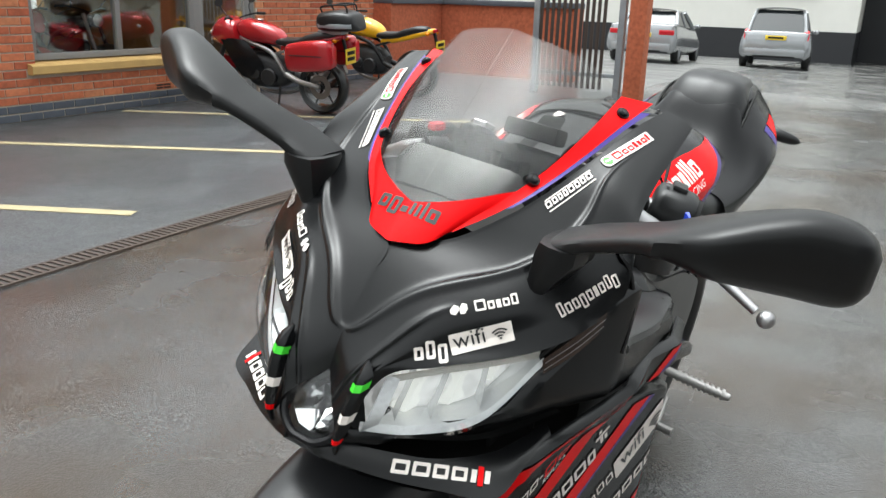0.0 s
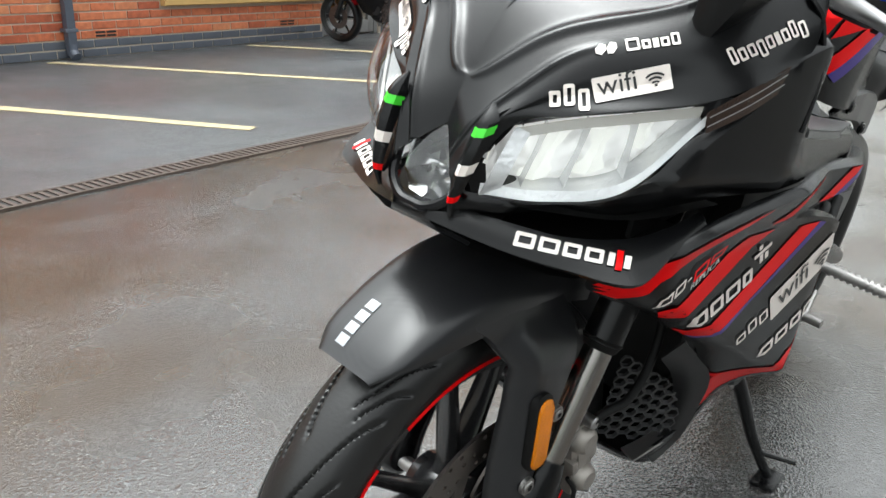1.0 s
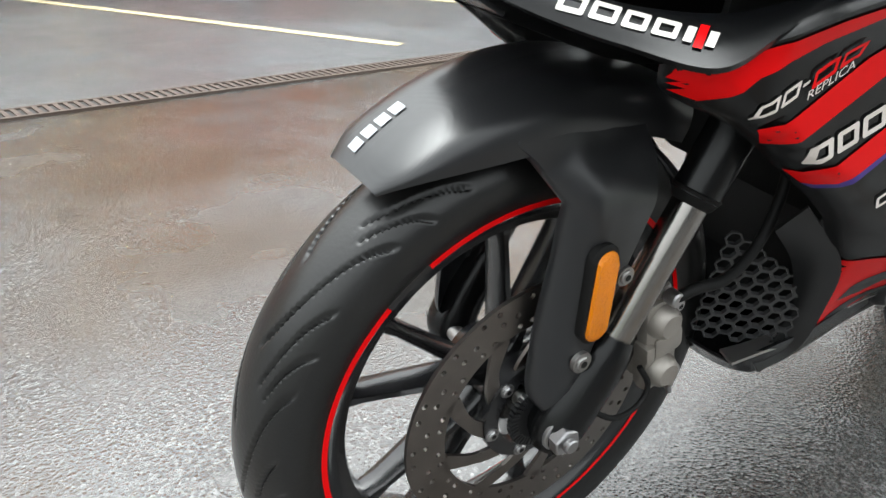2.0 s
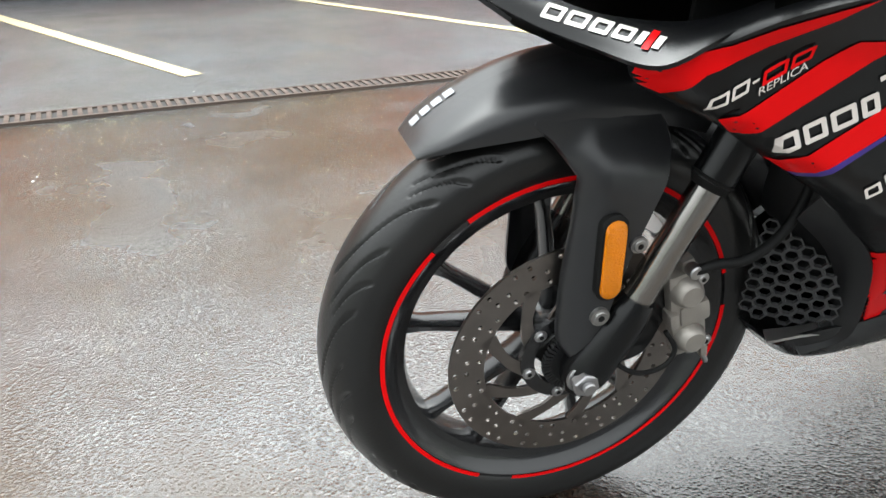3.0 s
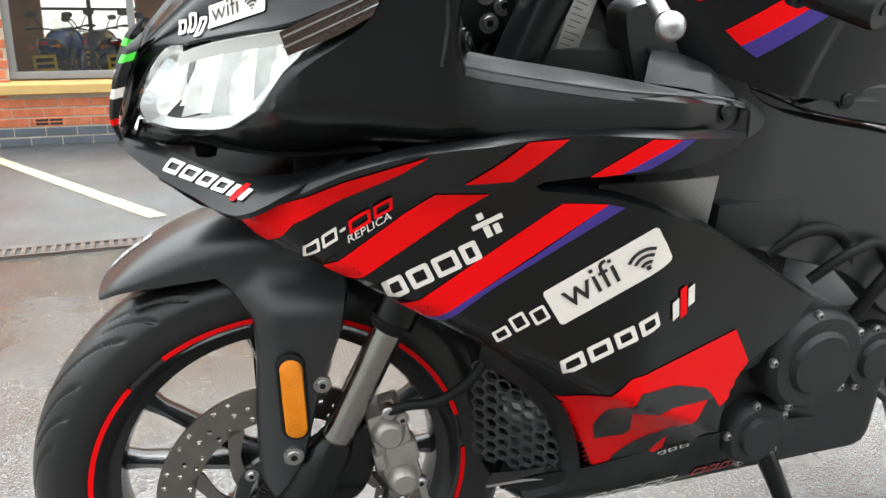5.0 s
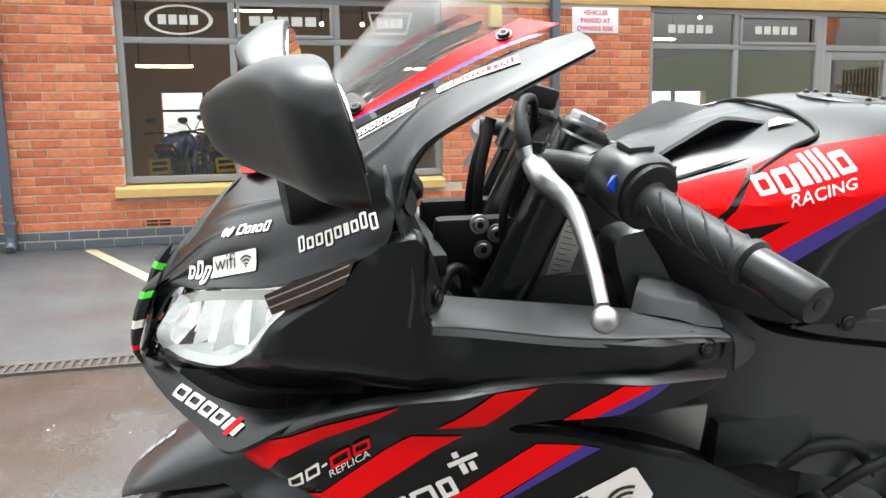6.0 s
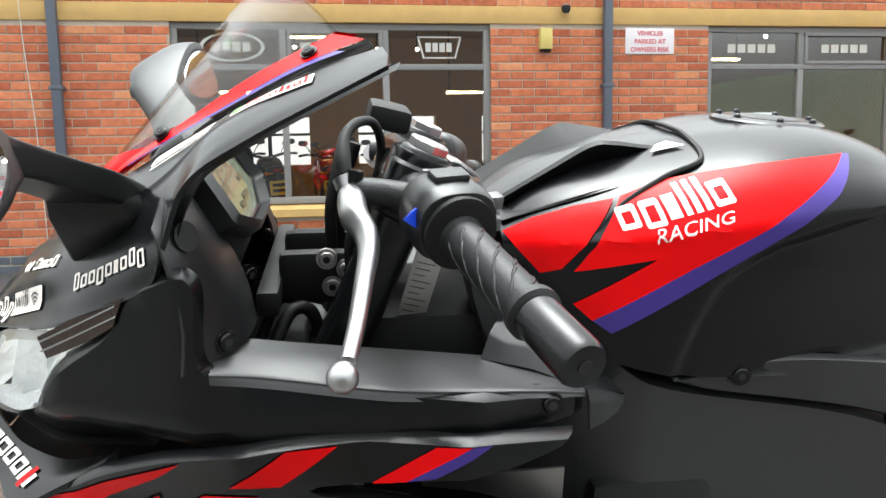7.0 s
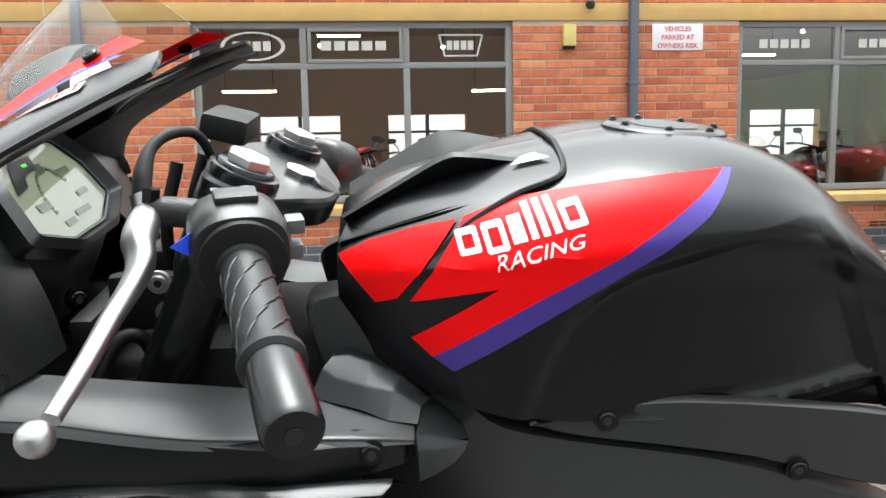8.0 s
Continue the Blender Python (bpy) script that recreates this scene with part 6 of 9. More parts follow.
def text_shapes(text, length, lean=0.0):
    """Triangles of a word in the built-in font, scaled to a length; and the same read the other way round."""
    cu = bpy.data.curves.new("text_outline", 'FONT')
    cu.body, cu.resolution_u, cu.shear = text, 3, lean
    ob = new("text_outline", cu)
    bpy.context.view_layer.update()
    me = ob.evaluated_get(bpy.context.evaluated_depsgraph_get()).to_mesh()
    pts = [(v.co.x, v.co.y) for v in me.vertices]
    tris = [[pts[i] for i in p.vertices] for p in me.polygons]
    bpy.data.objects.remove(ob)
    bpy.data.curves.remove(cu)
    x0, x1 = min(p[0] for p in pts), max(p[0] for p in pts)
    k = length / (x1 - x0)
    fwd = [[((p - x0) * k, q * k) for p, q in t] for t in tris]
    return fwd, [[(length - p, q) for p, q in t] for t in fwd]


def fan_shapes(cx, cy, size):
    """A signal fan: a dot and three arcs."""
    out = []
    for r in (0.42, 0.72, 1.0):
        out.append([(cx + q * math.cos(radians(g)) * size, cy + q * math.sin(radians(g)) * size) for q, g in [(r, 48 + 14 * i) for i in range(7)] + [(r - 0.15, 132 - 14 * i) for i in range(7)]])
    out.append([(cx - 0.1 * size, cy), (cx + 0.1 * size, cy), (cx + 0.1 * size, cy + 0.2 * size), (cx - 0.1 * size, cy + 0.2 * size)])
    return out


word(ltree, (0.000, 0.668), (0.036, 0.692), 0.0115, (0.9, 0.9, (0.35, 0.4, 0.6)), M_WHITE, low_panel, slant=0.5, weight=0.24)
word(ltree, (0.039, 0.6915), (0.076, 0.7165), 0.0125, (1.2, 1.0), M_RED, low_panel, slant=0.5, lift=0.0022, weight=0.26)
LOWY = lambda x, z: (x, -w_low(x, z), z)
fwd, rev = [[[(p, q * 0.8) for p, q in t] for t in r] for r in text_shapes("REPLICA", 0.045, 0.3)]
lay(fwd, LOWY(0.038, 0.684), LOWY(0.078, 0.709), LOWY(0.032, 0.695), ltree, M_WHITE, low_panel, 0.0026, twin=rev)
word(ltree, (0.077, 0.625), (0.160, 0.667), 0.021, (0.8, 0.9, 1.0, 0.7), M_WHITE, low_panel, weight=0.24)
for q in ((-0.008, 0.0085, 0.022, 0.0135), (0.001, -0.004, 0.007, 0.008), (0.000, 0.0155, 0.006, 0.022), (0.010, -0.004, 0.016, 0.006)):
    bpair("marking", decal([quad_at((0.160, 0.690), unit((0.077, 0.625), (0.160, 0.667)), (-0.45, 0.89), *q)], ltree, 0.0016, 0.012, both=False), M_WHITE, low_panel, smooth=0)
box_o = [(0.2205, 0.6265), (0.2205, 0.6305), (0.3215, 0.6955), (0.3255, 0.6945), (0.3465, 0.6625), (0.3455, 0.6585), (0.2440, 0.5945), (0.2400, 0.5955)]
bpair("marking_box", decal([box_o], ltree, 0.0014, 0.012, both=False), M_WHITE, low_panel, smooth=0)
fwd, rev = text_shapes("wifi", 0.058)
lay(fwd, LOWY(0.2465, 0.6115), LOWY(0.2975, 0.6435), LOWY(0.236, 0.630), ltree, M_BVINYL, low_panel, 0.0024, twin=rev)
lay(fan_shapes(0, 0, 0.024), LOWY(0.322, 0.6525), LOWY(0.3448, 0.6670), LOWY(0.308, 0.675), ltree, M_BVINYL, low_panel, 0.0024)
word(ltree, (0.180, 0.576), (0.228, 0.606), 0.018, ((0.6, 0, 0.74), (0.6, 0, 1.0), (0.6, -0.25, 0.74)), M_WHITE, low_panel, weight=0.17)
word(ltree, (0.251, 0.535), (0.346, 0.587), 0.019, (0.9, 0.9, 0.8, 0.8), M_WHITE, low_panel, slant=0.1, weight=0.27)
IU = unit((0.251, 0.535), (0.346, 0.587))
for q, mm in (((0.0, 0.0, 0.009, 0.022), M_WHITE), ((0.011, -0.005, 0.020, 0.030), M_RED), ((0.022, 0.002, 0.031, 0.024), M_WHITE)):
    bpair("marking", decal([quad_at((0.362, 0.588), IU, (-0.2, 0.98), *q)], ltree, 0.0018, 0.012, False), mm, low_panel, smooth=0)
word(ltree, (0.442, 0.322), (0.49, 0.345), 0.010, (0.5, 0.5, 0.5, 0.5), M_WHITE, low_panel)

# markings on the nose
mtree = tree_of(chin)
CHA, CHB, CHU = (-0.113, -0.0905, 0.7225), (-0.062, -0.156, 0.7165), (-0.102, -0.084, 0.738)
lay_word(CHA, CHB, CHU, 0.0145, (0.9, 0.9, 0.8, 0.8), mtree, M_WHITE, chin, weight=0.27, lean=0.12)
span = (Vector(CHB) - Vector(CHA)).length
for x0, y0, x1, y1, mm in ((0.004, 0.0, 0.010, 0.0135, M_WHITE), (0.0115, -0.003, 0.0175, 0.0175, M_RED), (0.019, 0.0, 0.025, 0.0135, M_WHITE)):
    lay([[(span + x0, y0), (span + x1, y0), (span + x1 + 0.002, y1), (span + x0 + 0.002, y1)]], CHA, CHB, CHU, mtree, mm, chin, 0.0018)
LOW_CASE = (0.6, 0, 0.74)
SKY_A, BOX_BL, BOX_TL, BOX_BR = (-0.087, -0.084, 0.8475), (-0.065, -0.115, 0.857), (-0.065, -0.106, 0.879), (-0.022, -0.162, 0.879)
lay_word(SKY_A, (-0.0675, -0.1115, 0.8555), (-0.087, -0.078, 0.870), 0.0185, (LOW_CASE, (0.6, 0, 1.0), (0.6, -0.25, 0.74)), ctree, M_WHITE, cowl, weight=0.17)
wide = (Vector(BOX_BR) - Vector(BOX_BL)).length
lay([[(0.001, 0), (wide - 0.001, 0), (wide, 0.001), (wide, 0.0205), (wide - 0.001, 0.0215), (0.001, 0.0215), (0, 0.0205), (0, 0.001)]], BOX_BL, BOX_BR, BOX_TL, ctree, M_WHITE, cowl, name="marking_box")
fwd, rev = text_shapes("wifi", wide * 0.50)
lay([[(p + 0.055 * wide, q + 0.0055) for p, q in t] for t in fwd], BOX_BL, BOX_BR, BOX_TL, ctree, M_BVINYL, cowl, 0.0024, twin=[[(p + 0.44 * wide, q + 0.0055) for p, q in t] for t in rev])
lay(fan_shapes(wide * 0.79, 0.0045, 0.0125), BOX_BL, BOX_BR, BOX_TL, ctree, M_BVINYL, cowl, 0.0024, twin=fan_shapes(wide * 0.21, 0.0045, 0.0125))
MA, MB, MU = (-0.052, -0.098, 0.8925), (-0.006, -0.150, 0.9125), (-0.052, -0.092, 0.906)
wide_m = (Vector(MB) - Vector(MA)).length
lay([[(0, 0.002), (0.005, 0), (0.0095, 0.004), (0.0095, 0.008), (0.005, 0.0095), (0, 0.006)], [(0.010, 0.0005), (0.0145, 0), (0.0185, 0.004), (0.0185, 0.0085), (0.014, 0.010), (0.010, 0.006)]], MA, MB, MU, ctree, M_WHITE, cowl)
MC = tuple(Vector(MA).lerp(Vector(MB), 0.36))
lay_word(MC, MB, (MC[0], MC[1] + 0.006, MC[2] + 0.012), 0.0105, (0.95, LOW_CASE, (0.4, 0, 0.74), LOW_CASE, (0.6, 0, 1.0)), ctree, M_WHITE, cowl, weight=0.19)
lay_word((0.018, -0.191, 0.903), (0.083, -0.225, 0.937), (0.016, -0.186, 0.918), 0.0145, ((0.55, 0, 1.0), LOW_CASE, LOW_CASE, (0.6, -0.25, 0.74), LOW_CASE, (0.4, 0, 0.74), LOW_CASE, (0.55, 0, 1.0), (0.6, -0.25, 0.74)), ctree, M_WHITE, cowl, weight=0.15)
DA, DB, DU = (0.0700, -0.134, 0.9940), (0.1270, -0.157, 1.0270), (0.0715, -0.120, 1.0005)
wide_d = (Vector(DB) - Vector(DA)).length
lay_word(tuple(Vector(DA) + Vector((0.0006, 0.004, 0.002))), tuple(Vector(DB) + Vector((0.0006, 0.004, 0.002))), DU, 0.0078, (0.8, 0.7, 0.6, 0.6, 0.8, 0.7, 0.7, 0.8), ctree, M_WHITE, cowl, weight=0.26, lean=0.25)
for q in (0.0, 0.0130):
    lay([[(q * 0.3, q), (wide_d + q * 0.3, q), (wide_d + q * 0.3, q + 0.0014), (q * 0.3, q + 0.0014)]], DA, DB, DU, ctree, M_WHITE, cowl)
KA, KB, KU = (0.1470, -0.160, 1.0360), (0.2160, -0.185, 1.0680), (0.1475, -0.150, 1.0460)
wide_k = (Vector(KB) - Vector(KA)).length
lay([[(0.004, 0), (wide_k, 0), (wide_k, 0.0135), (0.004, 0.0135), (0.001, 0.011), (0, 0.0068), (0.001, 0.0026)]], KA, KB, KU, ctree, M_WHITE, cowl, name="marking_box")
lay([[(0.0075 + 0.0055 * math.cos(g), 0.0068 + 0.0055 * math.sin(g)) for g in [math.pi * k / 8 for k in range(16)]]], KA, KB, KU, ctree, M_GREEN, cowl, 0.0020)
lay([[(0.0035, 0.0058), (0.0115, 0.0058), (0.0115, 0.0078), (0.0035, 0.0078)]], KA, KB, KU, ctree, M_WHITE, cowl, 0.0026)
for shapes in word_shapes(wide_k - 0.021, 0.0092, (0.9, LOW_CASE, LOW_CASE, (0.35, 0, 0.95), (0.35, 0, 0.74), LOW_CASE, (0.25, 0, 1.0)), 0.2):
    lay([[(p + 0.0165, q + 0.0022) for p, q in o] for o in shapes], KA, KB, KU, ctree, M_RED, cowl, 0.0022)

# -- tank --
SEC = [
    (0.385, [(0, 0.940), (0.045, 0.938), (0.085, 0.930), (0.115, 0.915), (0.112, 0.880), (0.095, 0.850)]),
    (0.43, [(0, 0.968), (0.055, 0.964), (0.105, 0.950), (0.140, 0.922), (0.143, 0.872), (0.135, 0.825)]),
    (0.49, [(0, 0.986), (0.062, 0.982), (0.122, 0.964), (0.161, 0.930), (0.168, 0.875), (0.168, 0.805)]),
    (0.56, [(0, 1.000), (0.070, 0.997), (0.138, 0.976), (0.179, 0.940), (0.181, 0.882), (0.182, 0.792)]),
    (0.64, [(0, 1.013), (0.078, 1.010), (0.146, 0.990), (0.186, 0.950), (0.180, 0.888), (0.174, 0.786)]),
    (0.72, [(0, 1.013), (0.080, 1.008), (0.140, 0.988), (0.180, 0.952), (0.166, 0.892), (0.158, 0.782)]),
    (0.79, [(0, 0.992), (0.076, 0.987), (0.128, 0.966), (0.168, 0.936), (0.150, 0.888), (0.146, 0.776)]),
    (0.85, [(0, 0.950), (0.066, 0.946), (0.112, 0.928), (0.144, 0.905), (0.130, 0.866), (0.130, 0.770)]),
    (0.90, [(0, 0.896), (0.056, 0.892), (0.095, 0.880), (0.122, 0.864), (0.122, 0.836), (0.124, 0.762)]),
    (0.945, [(0, 0.838), (0.050, 0.835), (0.080, 0.828), (0.102, 0.816), (0.110, 0.796), (0.114, 0.755)])]
curves = [[(x, -row[j][0], row[j][1]) for x, row in SEC] for j in range(6)]


KNEE = [(0.530, 0.770), (0.536, 0.806), (0.551, 0.848), (0.569, 0.884), (0.595, 0.909), (0.626, 0.927), (0.701, 0.948), (0.762, 0.960), (0.789, 0.956), (0.812, 0.926), (0.841, 0.872), (0.875, 0.80), (0.89, 0.750)]


def crease(p, u, v):
    """A shoulder line along the side, and a knee hollow with a crisp edge under it."""
    fold = 0.0035 * math.exp(-((v - 0.62) / 0.022) ** 2) * min(1, u / 0.2) * max(0, min(1, (0.66 - p[0]) / 0.1))
    sunk = 0.0
    if p[1] < -0.09 and area_holds((p[0], p[2]), KNEE):
        sunk = 0.0075 * min(1.0, edge_gap((p[0], p[2]), KNEE[:-1]) / 0.013)
    return p + Vector((0, -fold + sunk, 0))


def area_holds(q, outline):
    """Whether a point lies inside an outline."""
    inside = False
    for a, b in zip(outline, outline[1:] + outline[:1]):
        if (a[1] > q[1]) != (b[1] > q[1]) and q[0] < a[0] + (q[1] - a[1]) / (b[1] - a[1]) * (b[0] - a[0]):
            inside = not inside
    return inside


tank = bpart("fuel_tank", skin(curves, 150, 130, crease, mirror=True), M_GLOSSB, None, "gloss black fuel tank with red and purple graphics")
ttree = tree_of(tank)
for nm, mm, o in (
        ("red_graphic", M_RED, [(0.387, 0.922), (0.415, 0.936), (0.45, 0.948), (0.486, 0.956), (0.436, 0.895), (0.418, 0.889)]),
        ("red_graphic", M_RED, [(0.446, 0.893), (0.492, 0.958), (0.53, 0.972), (0.572, 0.980), (0.62, 0.988), (0.66, 0.992), (0.706, 0.994), (0.66, 0.968), (0.60, 0.931), (0.55, 0.902), (0.464, 0.847), (0.447, 0.862), (0.517, 0.909)]),
        ("purple_graphic", M_PURPLE, [(0.464, 0.847), (0.55, 0.902), (0.60, 0.931), (0.66, 0.968), (0.706, 0.994), (0.714, 0.9935), (0.68, 0.964), (0.64, 0.938), (0.605, 0.917), (0.481, 0.836)])):
    bpair(nm, decal([o], ttree, 0.0020, 0.006, False), mm, tank, smooth=30)
word(ttree, (0.488, 0.931), (0.587, 0.9585), 0.0225, ((0.8, 0, 0.80), (0.8, -0.14, 0.80), (0.5, 0, 0.80), (0.25, 0, 1.05), (0.25, 0, 1.05), (0.25, 0, 1.05), (0.8, 0, 0.80)), M_WHITE, tank, lift=0.0030, weight=0.20)
fwd, rev = [[[(p, q * 0.72) for p, q in t] for t in r] for r in text_shapes("RACING", 0.070, 0.2)]
lay(fwd, (0.521, -0.1560, 0.9250), (0.589, -0.178, 0.9445), (0.519, -0.156, 0.9365), ttree, M_WHITE, tank, 0.0030, twin=rev)
# filler cap: ring, lid and keyhole flap
CAPM = Matrix.Translation((0.70, 0, 1.0095)) @ Matrix.Rotation(radians(4), 4, 'Y')
bm = bmesh.new()
turned(bm, [(0.030, 0.004), (0.044, 0.0055), (0.056, 0.005), (0.060, 0.002), (0.061, -0.006)], 'Z', 48)
bmesh.ops.transform(bm, matrix=CAPM, verts=bm.verts)
bmesh.ops.recalc_face_normals(bm, faces=bm.faces)
cap = bpart("filler_cap", bm, M_BLACK, tank, "flush dark fuel filler cap with screws")
bm = bmesh.new()
turned(bm, [(0.0, 0.007), (0.026, 0.0068), (0.032, 0.0055), (0.0335, 0.003), (0.036, 0.0025)], 'Z', 40)
bmesh.ops.transform(bm, matrix=CAPM, verts=bm.verts)
bmesh.ops.recalc_face_normals(bm, faces=bm.faces)
lid = bpart("cap_lid", bm, M_ENGINE, cap)
for k in range(7):
    a = 2 * math.pi * k / 7
    bolt("cap_screw", CAPM @ Vector((0.050 * math.cos(a), 0.050 * math.sin(a), 0.0052)), (0, 0, 1), 0.0032, cap, M_ENGINE, False, False)
# front cover wings over the air intake
RID = [(0.388, -0.074, 0.949), (0.436, -0.074, 0.977), (0.478, -0.074, 1.0005), (0.500, -0.074, 1.0025), (0.540, -0.066, 0.9965), (0.576, -0.055, 0.991)]
LIP = [(0.389, -0.077, 0.9465), (0.437, -0.078, 0.974), (0.479, -0.0785, 0.997), (0.501, -0.0785, 0.999), (0.541, -0.070, 0.9935), (0.577, -0.058, 0.990)]
HOL = [(0.392, -0.066, 0.940), (0.440, -0.058, 0.955), (0.482, -0.054, 0.968), (0.506, -0.054, 0.972), (0.545, -0.056, 0.981), (0.578, -0.056, 0.989)]
OUT = [(0.386, -0.100, 0.931), (0.440, -0.115, 0.951), (0.490, -0.118, 0.966), (0.515, -0.115, 0.972), (0.550, -0.105, 0.981), (0.580, -0.090, 0.988)]
INN = [(0.390, -0.052, 0.940), (0.438, -0.040, 0.958), (0.482, -0.034, 0.974), (0.506, -0.034, 0.979), (0.546, -0.040, 0.990), (0.580, -0.045, 0.998)]
wing, wing_r = bpair("tank_wing", skin([INN, RID], 40, 5), M_DARK, tank, "satin black air intake wing")
for a, b in ((RID, LIP), (LIP, HOL), (HOL, OUT)):
    bpair("wing_face", skin([a, b], 40, 6), M_MIRRORB, wing, others=wing_r)
bm = skin([[(0.386, -0.10, 0.930), (0.44, -0.118, 0.950), (0.50, -0.122, 0.967), (0.580, -0.108, 0.984)], [(0.386, -0.05, 0.934), (0.44, -0.05, 0.950), (0.50, -0.05, 0.966), (0.580, -0.06, 0.996)], [(0.386, 0, 0.936), (0.44, 0, 0.954), (0.50, 0, 0.972), (0.580, 0, 1.004)]], 24, 12, mirror=True)
bpart("tank_cover", bm, M_MIRRORB, tank)
bm = bmesh.new()
tube(bm, [(0.436, -0.1415, 0.893), (0.462, -0.1500, 0.925), (0.492, -0.1420, 0.953), (0.535, -0.131, 0.976), (0.575, -0.118, 0.990), (0.582, -0.06, 1.005), (0.583, 0, 1.008)], 0.0028, 6, 40)
bpair("cover_joint", bm, M_DARK, tank)
bpair("marking", decal([[(0.538, 0.9895), (0.572, 0.9965), (0.560, 0.9975), (0.548, 0.9945)]], tree_of(tank), 0.003, 0.01, False), M_WHITE, tank, smooth=0)

# knee plates, frame and engine
knee = panel(smooth_outline([(0.543, 0.786), (0.628, 0.804), (0.70, 0.803), (0.86, 0.778), (0.94, 0.752), (0.93, 0.690), (0.86, 0.700), (0.726, 0.748), (0.575, 0.772)], 4, (0,)), lambda x, z: 0.168 - 0.10 * max(0, x - 0.7), 0.006, 0.016, 0.004, False)
bpair("knee_plate", knee, M_CARBON, None, "ribbed carbon-look frame cover")
for p in ((0.609, -0.171, 0.789), (0.786, -0.162, 0.728)):
    for s in (1, -1):
        bolt("frame_screw", (p[0], p[1] * s, p[2]), (0, -s, 0), 0.008)
spar = panel(smooth_outline([(0.352, 0.878), (0.388, 0.892), (0.425, 0.880), (0.455, 0.850), (0.505, 0.788), (0.56, 0.770), (0.726, 0.742), (0.86, 0.694), (0.93, 0.66), (0.95, 0.50), (0.80, 0.47), (0.70, 0.56), (0.56, 0.60), (0.46, 0.64), (0.40, 0.72), (0.36, 0.84)], 4), lambda x, z: 0.105 + 0.055 * max(0, min(1, (x - 0.36) / 0.16)) - 0.05 * max(0, 0.6 - z), 0.03, 0.018, 0.008, False)
bpair("frame_spar", spar, M_FRAME, None, "dark cast frame spar")
bm = bmesh.new()
rod(bm, HEAD - AXIS * 0.16, HEAD + AXIS * 0.01, 0.032, 24, bevel=0.003)
bpart("steering_head", bm, M_BLACK)
bm = bmesh.new()
for lo, hi in (((0.24, -0.10, 0.60), (0.42, 0.10, 0.84)), ((0.37, -0.14, 0.45), (0.62, 0.14, 0.72))):
    box(bm, lo, hi, 0.03)
bpart("air_box", bm, M_DARK)
eng = bmesh.new()
box(eng, (0.46, -0.13, 0.24), (0.86, 0.13, 0.50), 0.03)
box(eng, (0.40, -0.11, 0.34), (0.60, 0.11, 0.58), 0.03)
engine = bpart("engine", eng, M_ENGINE, None, "dark cast engine casing")
for x, z, r, d in ((0.565, 0.475, 0.045, 0.150), (0.665, 0.445, 0.075, 0.172), (0.79, 0.42, 0.05, 0.150), (0.61, 0.33, 0.05, 0.155)):
    bm = bmesh.new()
    turned(bm, [(0, -d - 0.012), (r * 0.55, -d - 0.011), (r * 0.62, -d - 0.004), (r * 0.86, -d - 0.004), (r * 0.95, -d + 0.002), (r, -d + 0.01), (r, -0.10)], 'Y', 36, centre=(x, 0, z))
    bmesh.ops.recalc_face_normals(bm, faces=bm.faces)
    c = bpart("engine_cover", bm, M_ENGINE, engine)
    for k in range(5):
        a = radians(30 + 72 * k)
        bolt("cover_bolt", (x + r * 0.93 * math.cos(a), -d + 0.001, z + r * 0.93 * math.sin(a)), (0, -1, 0), 0.005, c, M_CAST)
bm = bmesh.new()
box(bm, (0.47, -0.165, 0.61), (0.60, -0.125, 0.675), 0.018)
bpart("coolant_tank", bm, M_GRAIN)
bm = skin([[(0.30, -0.19, 0.715), (0.36, -0.20, 0.718), (0.43, -0.205, 0.722)], [(0.30, -0.185, 0.70), (0.36, -0.19, 0.690), (0.43, -0.200, 0.665)]], 10, 5, thick=0.003)
bpair("air_duct", bm, M_CAST, None, "bare grey heat shield behind the fairing slot")
for pts, r in (([(0.56, -0.155, 0.60), (0.60, -0.165, 0.63), (0.66, -0.16, 0.62), (0.70, -0.15, 0.57)], 0.008), ([(0.63, -0.16, 0.56), (0.67, -0.175, 0.60), (0.73, -0.165, 0.60), (0.79, -0.15, 0.52)], 0.007), ([(0.72, -0.16, 0.50), (0.74, -0.175, 0.56), (0.80, -0.165, 0.60)], 0.009)):
    bm = bmesh.new()
    tube(bm, pts, r, 10, 24)
    bpart("engine_hose", bm, M_DARK, engine)

# belly pan and radiator duct
BEL = [
    (0.245, [(0, 0.300), (0.09, 0.300), (0.135, 0.306), (0.150, 0.318), (0.152, 0.325)]),
    (0.285, [(0, 0.262), (0.09, 0.264), (0.140, 0.280), (0.156, 0.305), (0.160, 0.335)]),
    (0.36, [(0, 0.236), (0.08, 0.240), (0.135, 0.262), (0.158, 0.300), (0.166, 0.340)]),
    (0.50, [(0, 0.215), (0.07, 0.220), (0.120, 0.245), (0.145, 0.285), (0.158, 0.345)]),
    (0.66, [(0, 0.205), (0.06, 0.210), (0.105, 0.235), (0.128, 0.275), (0.142, 0.335)]),
    (0.82, [(0, 0.200), (0.05, 0.205), (0.085, 0.230), (0.105, 0.265), (0.115, 0.300)])]
belly = bpart("belly_pan", skin([[(x, -r[j][0], r[j][1]) for x, r in BEL] for j in range(5)], 40, 16, thick=0.004, mirror=True), M_BLACK, None, "black belly pan with faint markings")
btree = tree_of(belly)
word(btree, (0.36, 0.266), (0.50, 0.262), 0.014, (0.9, 0.7, 0.8, 0.9, 0.7), M_GHOST, belly, slant=0.4)
word(btree, (0.53, 0.262), (0.66, 0.256), 0.018, (0.8, 0.6, 0.6, 0.6, 0.5, 0.6), M_TAIL, belly)
